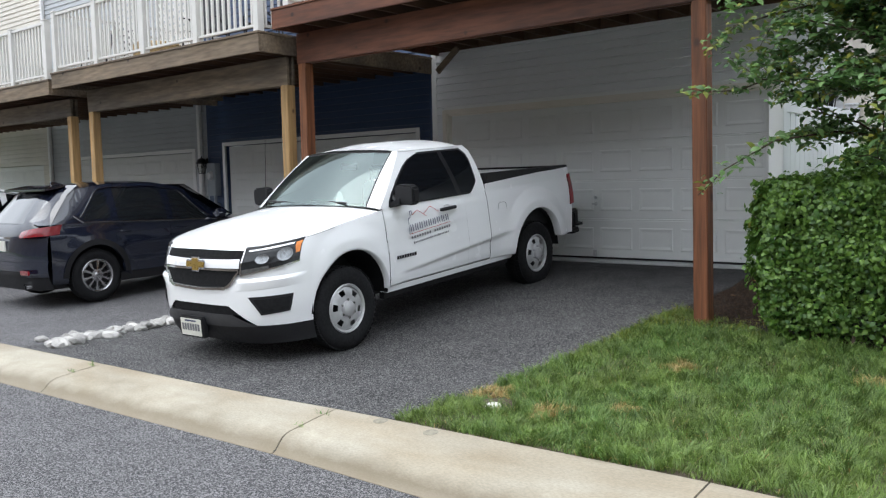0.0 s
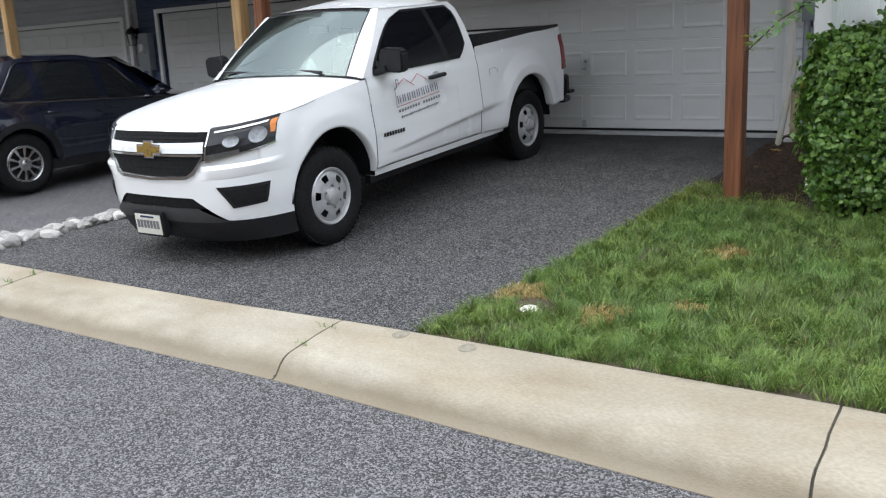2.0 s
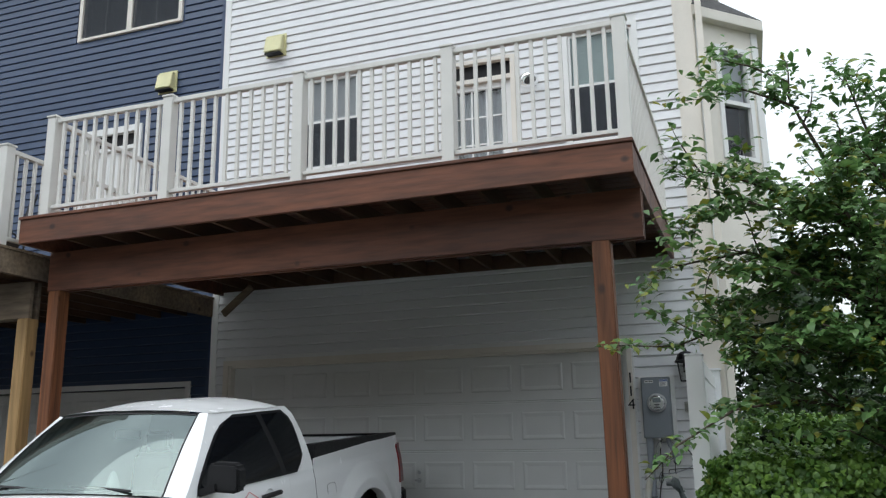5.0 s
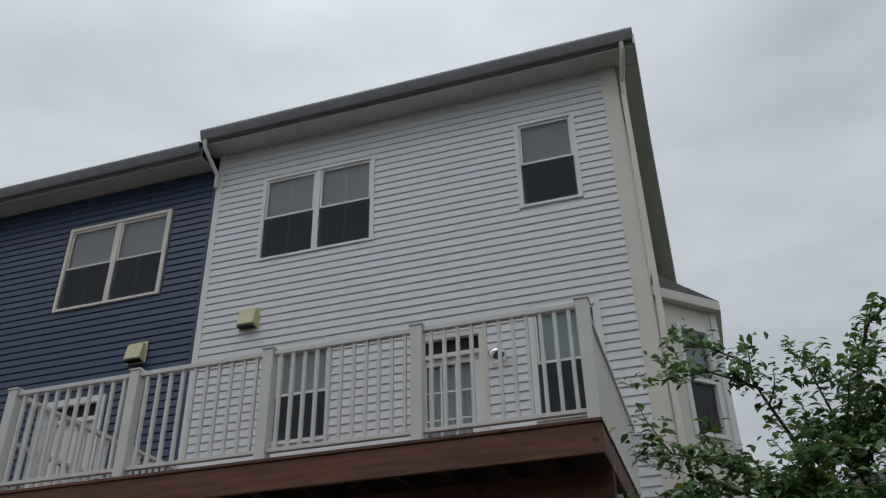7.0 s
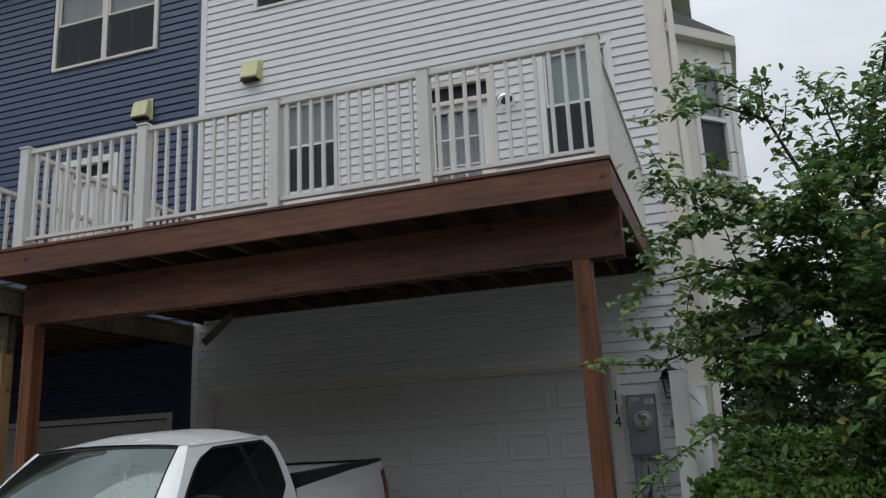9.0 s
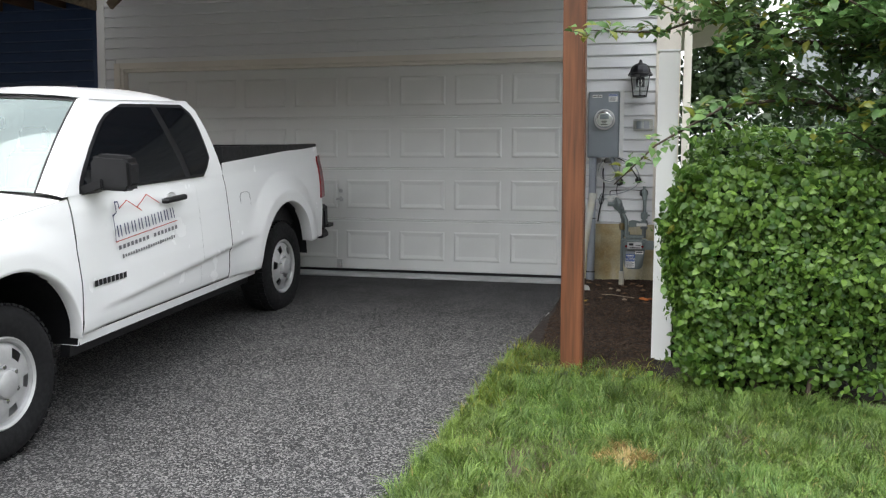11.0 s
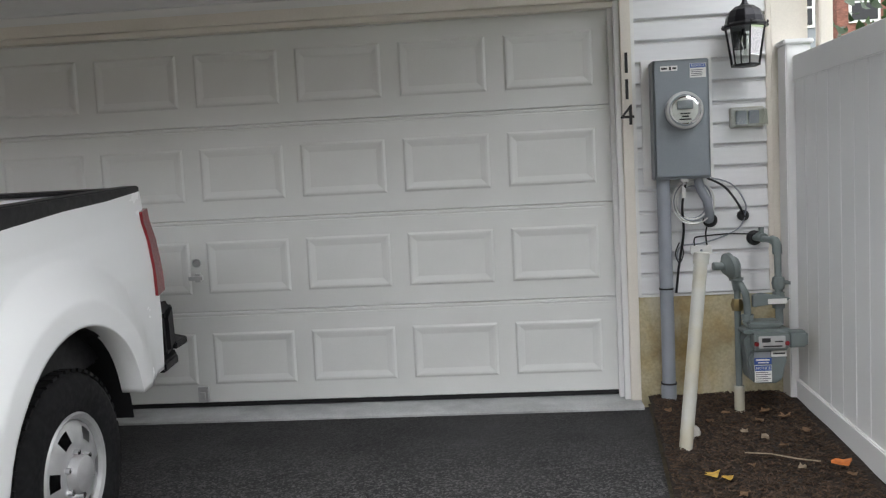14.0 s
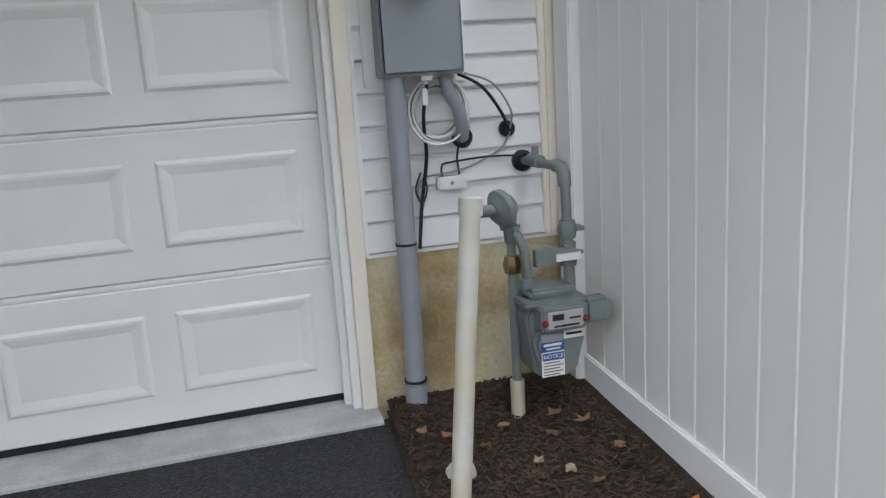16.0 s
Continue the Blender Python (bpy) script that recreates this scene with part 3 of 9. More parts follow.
jm = Mesh()
for x in joints[14:28]:
    jm.box(x - 0.008, x + 0.008, kerb_y(x) - 0.59, kerb_y(x) - 0.02, -0.04, -0.001)
    n = 12
    for i in range(n):
        d0, d1 = -0.59 + 0.58 * i / n, -0.59 + 0.58 * (i + 1) / n
        z0, z1 = (ramp(d, KERB_PROFILE[1:-2]) * kerb_h(x) / 0.165 - 0.006 for d in (d0, d1))
        jm.quad((x - 0.01, kerb_y(x) + d0, z0), (x + 0.01, kerb_y(x) + d0, z0), (x + 0.01, kerb_y(x) + d1, z1), (x - 0.01, kerb_y(x) + d1, z1))
part("joint_filling", jm, JOINT, kerb, "dark dirt in the kerb joints")
for x, d in ((-3.62, -0.07), (-3.17, -0.09)):
    part("kerb_spot", Mesh().lathe([(0.0, 0.0015), (0.042, 0.0012), (0.05, 0.0)], pose(x, kerb_y(x) + d, ramp(d, KERB_PROFILE[1:-2]) * kerb_h(x) / 0.165 + 0.0015, 5), 18), PATCH, kerb, "round grey patch on the kerb")

# ---- walls ----
def wall_mesh(x0, x1, z0, z1, y0, y1, holes):
    """A thick wall along x with openings through it."""
    xs = sorted({x0, x1, *[h[0] for h in holes], *[h[1] for h in holes]})
    zs = sorted({z0, z1, *[h[2] for h in holes], *[h[3] for h in holes]})
    m = Mesh()
    for a, b in zip(xs, xs[1:]):
        run = None
        for c, d in zip(zs, zs[1:]):
            open_ = any(h[0] <= (a + b) / 2 <= h[1] and h[2] <= (c + d) / 2 <= h[3] for h in holes)
            if open_:
                if run:
                    m.box(a, b, y0, y1, *run)
                run = None
            else:
                run = (run[0], d) if run else (c, d)
        if run:
            m.box(a, b, y0, y1, *run)
    return m


LAP = 0.1135


def lap_piece(x0, x1, z, h, y):
    """One clapboard of a wall that faces -y: its lower edge stands proud."""
    p = [(0.0, 0.0), (-0.006, 0.001), (-0.0185, 0.006), (-0.0195, 0.011), (-0.0125, h * 0.6), (-0.009, h * 0.86), (-0.001, h * 0.93), (-0.001, h), (0, h)]
    n = len(p)
    return Mesh().add([(x, y + d, z + e) for x in (x0, x1) for d, e in p], [(j, n + j, n + j + 1, j + 1) for j in range(n - 1)] + [tuple(range(n))[::-1], tuple(range(n, 2 * n))])


def clapboards(parent, mat, x0, x1, z0, z1, y, holes, single=True, lap=LAP):
    """Rows of vinyl clapboards, cut at the openings; butt joints here and there."""
    rest, rng, cache = Mesh(), random.Random(int(x0 * 10)), {}
    z = z0
    while z < z1 - 0.02:
        h = min(lap, z1 - z)
        cuts = [(x0, x1)]
        for a, b, c, d in holes:
            if c < z + h - 0.01 and d > z + 0.01:
                cuts = [q for s in cuts for q in ((s[0], min(s[1], a)), (max(s[0], b), s[1])) if q[1] - q[0] > 0.01]
        for a, b in cuts:
            if b - a > 3.2:
                c = a + (b - a) * rng.uniform(0.25, 0.75)
                runs = [(a, c), (c + 0.002, b)]
            else:
                runs = [(a, b)]
            for p, q in runs:
                if single:
                    key = round(q - p, 3), round(h, 3)
                    if key not in cache:
                        cache[key] = lap_piece(0, q - p, 0, h, 0).data("siding_board", mat)
                    ob = new("siding_board", cache[key])
                    ob.parent = parent
                    ob.location = (p, y, z)
                else:
                    t = lap_piece(p, q, z, h, y)
                    rest.add(t.v, t.f)
        z += h
    if not single:
        tagged(part("siding_boards", rest, mat, parent), kind="stuff")


def window(name, x0, x1, z0, z1, y, mat=WHITE, lights=1, blind=0.0, label="", depth=0.07, room=True, blind_mat=BLIND):
    """A double-hung window: casing, frame, two sashes each with a pane, and a drawn blind behind the upper part."""
    w = thing(name, label, "window", ((x0 + x1) / 2, y, z0), kind="structure")
    c = 0.055
    part("casing", Mesh().box(x0 - 0.01, x0 + c, y - 0.03, y + 0.02, z0, z1).box(x1 - c, x1 + 0.01, y - 0.03, y + 0.02, z0, z1).box(x0 + c, x1 - c, y - 0.03, y + 0.02, z1 - c, z1).box(x0 + c, x1 - c, y - 0.034, y + 0.02, z0, z0 + c * 0.8), mat, w, bevel=0.004)
    wide = (x1 - x0 - 2 * c - (lights - 1) * 0.09) / lights
    for i in range(lights):
        a = x0 + c + i * (wide + 0.09)
        b = a + wide
        if i:
            part("mullion", Mesh().box(a - 0.09, a, y - 0.022, y + 0.05, z0 + c * 0.8, z1 - c), mat, w, bevel=0.004)
        mid = (z0 + z1) / 2
        for lo, hi, dy, nm in ((z0 + c * 0.8, mid + 0.015, 0.03, "lower_sash"), (mid - 0.015, z1 - c, 0.008, "upper_sash")):
            s = part(nm, Mesh().box(a, a + 0.03, y + dy - 0.015, y + dy + 0.015, lo, hi).box(b - 0.03, b, y + dy - 0.015, y + dy + 0.015, lo, hi).box(a + 0.03, b - 0.03, y + dy - 0.015, y + dy + 0.015, lo, lo + 0.035).box(a + 0.03, b - 0.03, y + dy - 0.015, y + dy + 0.015, hi - 0.035, hi), mat, w, bevel=0.003)
            g = Mesh().quad((a + 0.028, y + dy, lo + 0.033), (b - 0.028, y + dy, lo + 0.033), (b - 0.028, y + dy, hi - 0.033), (a + 0.028, y + dy, hi - 0.033))
            p = part("pane", g, PANE, s)
            p.visible_shadow = False
        lo, hi = z0 + c * 0.8 + 0.012, (z0 + z1) / 2 - 0.012
        part("insect_screen", Mesh().box(a + 0.008, b - 0.008, y - 0.006, y - 0.003, lo, hi), FLYMESH, w, "dark grey insect screen").visible_shadow = False
        if lights > 1 or blind > 0.6:
            part("glazing_bar", Mesh().box((a + b) / 2 - 0.006, (a + b) / 2 + 0.006, y + 0.012, y + 0.017, z0 + c, z1 - c), mat, w)
        if blind:
            bl, z = Mesh(), z1 - c - 0.01
            while z > z1 - (z1 - z0) * blind:
                bl.prism([(a + 0.004, y + 0.046, z - 0.044), (a + 0.004, y + 0.049, z - 0.044), (a + 0.004, y + 0.060, z), (a + 0.004, y + 0.057, z)], (b - a - 0.008, 0, 0))
                z -= 0.036
            part("blind", bl, blind_mat, w, "pale drawn slatted blind")
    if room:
        # a sheet painted with the room's darkness, close behind the sashes
        part("room_box", Mesh().box(x0, x1, y + 0.6, y + 0.62, z0, z1), ROOMSHADE, w)
    return w


def garage_door(name, x0, x1, z0, z1, y, label, cols=8, pitch=0.5975, wide=0.5125, right=0.1075, mat=GDOOR):
    """A sectional door: four sections with embossed panels, bottom seal, lock."""
    g = thing(name, label, "garage door", ((x0 + x1) / 2, y, z0), kind="structure")
    h = (z1 - z0) / 4
    pw, ph = wide, 0.30
    # embossed panel: outer ridge, groove, raised field
    rings = [(0.0, 0.0), (0.012, -0.007), (0.022, -0.007), (0.052, -0.001), (0.060, -0.001)]
    pm = Mesh()
    for d, e in rings:
        pm.v += [(d, e, d), (pw - d, e, d), (pw - d, e, ph - d), (d, e, ph - d)]
    for i in range(len(rings) - 1):
        pm.f += [(4 * i + k, 4 * i + (k + 1) % 4, 4 * i + 4 + (k + 1) % 4, 4 * i + 4 + k) for k in range(4)]
    pm.f.append(tuple(4 * (len(rings) - 1) + k for k in range(4)))
    pd = pm.data("panel", mat)
    for s in range(4):
        za, zb = z0 + s * h, z0 + (s + 1) * h
        t = 0.006
        sec = part("door_section", Mesh().add([(x, yy, zz) for x in (x0, x1) for yy, zz in ((y + 0.04, za + 0.001), (y + t, za + 0.001), (y, za + 0.007), (y, zb - 0.028), (y + 0.004, zb - 0.022), (y, zb - 0.016), (y, zb - 0.007), (y + t, zb - 0.001), (y + 0.04, zb - 0.001))],
                   [(j, 9 + j, 10 + j, j + 1) for j in range(8)] + [tuple(range(9))[::-1], tuple(range(9, 18)), (8, 17, 9, 0)]), mat, g)
        for i in range(cols):
            ob = new("panel", pd)
            ob.parent = sec
            ob.location = Vector((x1 - right - wide - i * pitch, y - 0.0005, za + (h - ph) / 2 - 0.006))
    part("bottom_seal", Mesh().box(x0, x1, y + 0.010, y + 0.03, z0 - 0.026, z0), BLACKP, g, "black rubber bottom seal")
    return g


# ---- the white house ----
Y = 10.0
X0, X1 = -8.42, -2.19
HOLES = [(-8.13, -3.13, 0.3, 2.775), (-7.14, -6.30, 5.22, 6.53), (-3.67, -2.81, 5.10, 6.53), (-5.21, -4.26, 4.02, 6.36), (-7.57, -5.77, 7.98, 9.44), (-3.665, -2.83, 8.025, 9.445)]
house = thing("wall_white_house", "white vinyl clapboard end townhouse wall", "house wall", kind="structure")
part("wall_core", wall_mesh(X0, X1, 0.2, 10.1, Y, Y + 0.2, HOLES), WHITE, house)
CASED = [(-8.20, -3.078, 0.3, 2.83)] + [(a - 0.01, b + 0.01, c, d) for a, b, c, d in HOLES[1:]]
clapboards(house, VINYL, X0 + 0.10, X1 - 0.205, 1.178, 10.08, Y, CASED + [(-3.09, X1, 0, 1.178), (X0, -8.2, 0, 0.9)])
part("corner_post", Mesh().box(X1 - 0.205, X1 - 0.18, Y - 0.026, Y, 1.178, 10.08).box(X1 - 0.18, X1 + 0.012, Y - 0.022, Y, 1.178, 10.08).box(X1, X1 + 0.02, Y, Y + 0.16, 1.178, 10.08), TRIM, house, "cream vinyl corner post", bevel=0.004)
part("corner_post", Mesh().box(X0, X0 + 0.10, Y - 0.022, Y, 0.55, 10.08), WHITE, house, "white vinyl corner post", bevel=0.004)
part("starter_strip", Mesh().box(-3.09, X1, Y - 0.012, Y, 1.165, 1.178), WHITE, house)
solo("wall_side", Mesh().box(X1 - 0.2, X1, Y + 0.2, 20, 0.2, 10.1).prism([(X1 - 0.2, 10.0, 10.1), (X1 - 0.2, 20.0, 10.1), (X1 - 0.2, 15.0, 12.4)], (0.2, 0, 0)), CREAMV, "pale vinyl side wall of the end house", "house wall", kind="structure")
solo("wall_back", Mesh().box(-26, X1 - 0.2, 19.8, 20, 0.2, 9.9), CREAMV, "plain back wall of the row", "house wall", kind="structure")
solo("foundation", Mesh().box(-3.10, X1 + 0.005, Y - 0.004, Y + 0.15, 0.2, 1.165), FOUND, "stained yellowish parged concrete foundation", "foundation", kind="structure")
# garage trim
trim = thing("garage_trim", "cream wooden garage door casing with brickmould", "trim", (-5.6, Y, 0.6), kind="structure")
for a, b, c, d in ((-3.152, -3.097, 0.50, 2.83), (-8.205, -8.13, 0.50, 2.83)):
    part("casing", Mesh().box(a, b, Y - 0.035, Y + 0.02, c, d), TRIM, trim, bevel=0.004)
part("jamb", Mesh().box(-3.182, -3.152, Y - 0.012, Y + 0.09, 0.56, 2.77).box(-3.206, -3.182, Y + 0.035, Y + 0.066, 0.58, 2.74), WHITE, trim, "white painted jamb and stop", bevel=0.003)
part("j_channel", Mesh().box(-3.097, -3.077, Y - 0.026, Y, 1.178, 2.85), WHITE, trim, "white vinyl siding channel", bevel=0.003)
part("jamb", Mesh().box(-8.13, -8.095, Y - 0.02, Y + 0.09, 0.56, 2.77), TRIM, trim, bevel=0.003)
part("head_casing", Mesh().box(-8.13, -3.13, Y - 0.035, Y + 0.02, 2.765, 2.83).box(-8.13, -3.13, Y, Y + 0.09, 2.735, 2.765), TRIM, trim, bevel=0.004)
door = garage_door("garage_door", -8.10, -3.19, 0.635, 2.755, Y + 0.07, "white embossed sectional garage door, closed", pitch=0.582, wide=0.482, right=0.10)
part("lock", Mesh().lathe([(0.0, -0.02), (0.02, -0.02), (0.024, -0.012), (0.024, 0.0)], pose(-5.575, Y + 0.045, 1.455, 90), 14).box(-5.615, -5.535, Y + 0.015, Y + 0.035, 1.360, 1.382).lathe([(0.0, -0.03), (0.014, -0.028), (0.018, 0.0)], pose(-5.575, Y + 0.05, 1.371, 90), 12).box(-5.590, -5.560, Y + 0.052, Y + 0.070, 1.345, 1.395), STEELW, door, "steel lock and T-handle", smooth=True)
part("foot_bracket", Mesh().box(-5.62, -5.560, Y + 0.044, Y + 0.070, 0.645, 0.735).box(-5.605, -5.575, Y + 0.03, Y + 0.044, 0.665, 0.705), STEELW, door, "small steel bracket", bevel=0.002)
solo("apron", Mesh().prism([(-8.3, 9.855, 0.3), (-8.3, 9.855, 0.588), (-8.3, 9.87, 0.596), (-8.3, 10.2, 0.610), (-8.3, 10.2, 0.3)], (5.20, 0, 0)), APRON, "grey concrete apron strip under the garage door", "apron", kind="structure")
num = thing("house_number", "black metal house number on the door casing", "house number", (-3.125, Y - 0.036, 2.2))
for ch, z in (("1", 2.425), ("1", 2.285), ("4", 2.150)):
    lettering(ch, 0.155, facing(-3.125, Y - 0.038, z), INK, num, "digit", 0.003)

# windows and deck door of the white house
window("window_1", *HOLES[1], Y, label="white double-hung window with half-drawn blind", blind=0.5)
window("window_2", *HOLES[2], Y, label="white double-hung window with half-drawn pale green blind", blind=0.52, blind_mat=BLINDG)
window("window_3", *HOLES[4], Y, label="twin white double-hung window with drawn blinds", lights=2, blind=0.5)
window("window_4", *HOLES[5], Y, label="white double-hung window with drawn blind", blind=0.52)
ddoor = thing("door_1", "glazed white deck door with fifteen panes", "door", (-4.73, Y, 3.95), kind="structure")
a, b, c, d = -5.21, -4.26, 4.02, 6.36
part("door_frame", Mesh().box(a, a + 0.06, Y - 0.04, Y + 0.1, c, d).box(b - 0.06, b, Y - 0.04, Y + 0.1, c, d).box(a + 0.06, b - 0.06, Y - 0.04, Y + 0.1, d - 0.05, d).box(a + 0.06, b - 0.06, Y - 0.03, Y + 0.08, 6.06, 6.12), TRIM, ddoor, bevel=0.004)
leaf_m = Mesh().box(a + 0.06, a + 0.19, Y + 0.02, Y + 0.06, c, 6.06).box(b - 0.19, b - 0.06, Y + 0.02, Y + 0.06, c, 6.06).box(a + 0.19, b - 0.19, Y + 0.02, Y + 0.06, c, c + 0.22).box(a + 0.19, b - 0.19, Y + 0.02, Y + 0.06, 5.98, 6.06)
leaf = part("door_leaf", leaf_m, WHITE, ddoor, bevel=0.003)
gx0, gx1, gz0, gz1 = a + 0.19, b - 0.19, c + 0.22, 5.98
for i in range(3):
    for j in range(5):
        x0, z0 = gx0 + (gx1 - gx0) * i / 3, gz0 + (gz1 - gz0) * j / 5
        p = part("pane", Mesh().quad((x0 + 0.004, Y + 0.04, z0 + 0.004), (x0 + (gx1 - gx0) / 3 - 0.004, Y + 0.04, z0 + 0.004), (x0 + (gx1 - gx0) / 3 - 0.004, Y + 0.04, z0 + (gz1 - gz0) / 5 - 0.004), (x0 + 0.004, Y + 0.04, z0 + (gz1 - gz0) / 5 - 0.004)), PANE, leaf)
        p.visible_shadow = False
for i in (1, 2):
    x = gx0 + (gx1 - gx0) * i / 3
    part("glazing_bar", Mesh().box(x - 0.01, x + 0.01, Y + 0.028, Y + 0.054, gz0, gz1), WHITE, leaf)
for j in range(1, 5):
    z = gz0 + (gz1 - gz0) * j / 5
    part("glazing_bar", Mesh().box(gx0, gx1, Y + 0.03, Y + 0.052, z - 0.01, z + 0.01), WHITE, leaf)
# the transom is a solid panel with the room's shade in its colour
part("transom", Mesh().box(a + 0.06, b - 0.06, Y + 0.03, Y + 0.04, 6.12, 6.31), ROOMSHADE, ddoor, "transom light painted near-black as an unlit room")
part("curtain", Mesh().grid(lambda u, v: (gx0 - 0.02 + (gx1 - gx0 + 0.04) * u, Y + 0.11 + 0.02 * math.sin(u * 40), gz0 + (gz1 - gz0) * v), 48, 1), BLIND, ddoor, "pale gathered curtain", smooth="all")


def dryer_vent(x, z, y):
    v = thing("vent_hood", "yellowed plastic vent hood on the siding", "vent", (x, y, z), group="wall vents")
    part("hood", Mesh().prism([(x - 0.13, y - 0.02, z + 0.14), (x - 0.13, y - 0.09, z + 0.11), (x - 0.13, y - 0.14, z - 0.12), (x - 0.13, y - 0.02, z - 0.14)], (0.26, 0, 0)), VENTY, v, bevel=0.008)
    part("flange", Mesh().box(x - 0.155, x + 0.155, y - 0.024, y - 0.004, z - 0.16, z + 0.165), VENTY, v, bevel=0.004)
    part("louvre", Mesh().box(x - 0.12, x + 0.12, y - 0.135, y - 0.03, z - 0.15, z - 0.142), BLACKP, v, "dark opening under the hood")


dryer_vent(-7.58, 7.07, Y)
dryer_vent(-9.34, 6.83, Y)
sconce = thing("wall_lamp", "round wall lamp beside the deck door", "lamp", (-4.07, Y - 0.02, 5.97))
part("back_plate", Mesh().lathe([(0, -0.02), (0.075, -0.02), (0.085, 0.0), (0.0, 0.0)], pose(-4.07, Y - 0.02, 5.97, 90), 20), DARKMETAL, sconce, smooth=True)
part("globe", Mesh().lathe([(0.0, 0.09), (0.05, 0.085), (0.10, 0.05), (0.12, 0.0), (0.10, -0.05), (0.05, -0.085), (0, -0.09)], pose(-4.07, Y - 0.12, 5.95), 18), LENSC, sconce, "clear globe", smooth="all").visible_shadow = False
part("arm", Mesh().tube([(-4.07, Y - 0.02, 6.02), (-4.07, Y - 0.09, 6.06), (-4.07, Y - 0.12, 6.03)], 0.012), BRASS, sconce, smooth=True)

# eaves, gutter, roof
solo("soffit", Mesh().box(X0 - 0.1, -1.86, 9.62, Y, 10.075, 10.10).box(X1, -1.86, 10, 20, 10.09, 10.10), SOFFIT, "pale vinyl soffit under the eaves", "soffit", kind="structure")


def gutter(x0, x1, z, y=9.60):
    p = [(y + 0.02, z - 0.16), (y - 0.05, z - 0.16), (y - 0.075, z - 0.10), (y - 0.10, z - 0.03), (y - 0.10, z), (y - 0.08, z), (y - 0.08, z - 0.02), (y + 0.02, z - 0.02)]
    g = thing("gutter", "grey metal gutter along the eaves", "gutter", ((x0 + x1) / 2, y, z), kind="structure")
    part("trough", Mesh().prism([(x0, b, c) for b, c in p], (x1 - x0, 0, 0)), GUTTER, g)
    part("fascia", Mesh().box(x0, x1, y + 0.02, y + 0.04, z - 0.22, z), SOFFIT, g)
    return g


gutter(X0 - 0.1, -1.86, 10.28)
solo("roof", Mesh().prism([(X0 - 0.1, 9.52, 10.30), (X0 - 0.1, 15.0, 12.72), (X0 - 0.1, 20.45, 10.30), (X0 - 0.1, 20.45, 10.20), (X0 - 0.1, 15.0, 12.58), (X0 - 0.1, 9.52, 10.20)], (X0 * -1 + 0.1 - 1.85, 0, 0)), SHINGLE, "dark shingle gable roof of the end house", "roof", kind="structure")
solo("rake_board", Mesh().prism([(-1.87, 9.55, 10.19), (-1.87, 15.0, 12.57), (-1.87, 20.4, 10.19), (-1.87, 20.4, 10.03), (-1.87, 15.0, 12.40), (-1.87, 9.55, 10.03)], (0.03, 0, 0)), SOFFIT, "pale rake board along the gable edge", "trim", kind="structure")
solo("rake_soffit", Mesh().prism([(X1, 10.0, 10.08), (X1, 15.0, 12.42), (X1, 20.0, 10.08), (X1, 20, 10.06), (X1, 15.0, 12.40), (X1, 10.0, 10.06)], (0.32, 0, 0)), SOFFIT, "pale soffit under the gable edge", "soffit", kind="structure")
spout = thing("downspout", "cream metal downspout at the house corner", "downspout", (X1 + 0.06, Y + 0.06, 10.1), kind="structure")
part("upper_run", Mesh().tube([(-2.02, 9.58, 10.16), (-2.02, 9.60, 10.02), (-2.10, 9.93, 9.72), (-2.10, 9.93, 9.5)], 0.035, 8), TRIM, spout, smooth=True)
part("lower_run", Mesh().box(-2.145, -2.075, 9.905, 9.965, 0.75, 9.52), TRIM, spout, bevel=0.006)

part("offset_run", Mesh().tube([(X0 - 0.04, 9.58, 10.13), (X0 - 0.04, 9.60, 10.00), (X0 + 0.02, 9.93, 9.68), (X0 + 0.02, 9.94, 9.45)], 0.035, 8), WHITE, spout, smooth=True)

# ---- the bay on the side wall ----
bay = thing("bay_window", "cream two-storey bay with narrow angled window", "bay window", (-1.9, 10.8, 3.3), kind="structure")
BX, BY = X1 + 0.03, 10.13
BD = 0.64
foot = [(BX, BY), (BX + BD, BY + BD), (BX + BD, BY + BD + 1.8), (BX, BY + 2 * BD + 1.8)]
dirv = Vector((1, 1, 0)).normalized()
nrm = Vector((1, -1, 0)).normalized()


def bayp(s, d, z):
    p = Vector((BX, BY, z)) + dirv * s + nrm * d
    return (p.x, p.y, p.z)


L = BD * math.sqrt(2)
bm_ = Mesh()
for s0, s1, z0, z1 in ((0, 0.27, 3.3, 6.5), (0.75, L, 3.3, 6.5), (0.27, 0.75, 3.3, 4.86), (0.27, 0.75, 6.2, 6.5)):
    bm_.prism([bayp(s0, 0, z0), bayp(s1, 0, z0), bayp(s1, 0, z1), bayp(s0, 0, z1)], nrm * -0.12)
bm_.box(BX + BD - 0.12, BX + BD, BY + BD, BY + BD + 1.8, 3.3, 6.5)
bm_.prism([(*foot[2], 3.3), (*foot[3], 3.3), (*foot[3], 6.5), (*foot[2], 6.5)], (-0.08, -0.08, 0))
bm_.prism([(x, y, 3.26) for x, y in foot], (0, 0, 0.06))
part("bay_wall", bm_, TRIM, bay)
for s in (0.03, L - 0.03):
    part("corner_board", Mesh().prism([bayp(s - 0.05, 0.02, 3.3), bayp(s + 0.05, 0.02, 3.3), bayp(s + 0.05, 0.02, 6.48), bayp(s - 0.05, 0.02, 6.48)], nrm * -0.018), WHITE, bay, bevel=0.003)
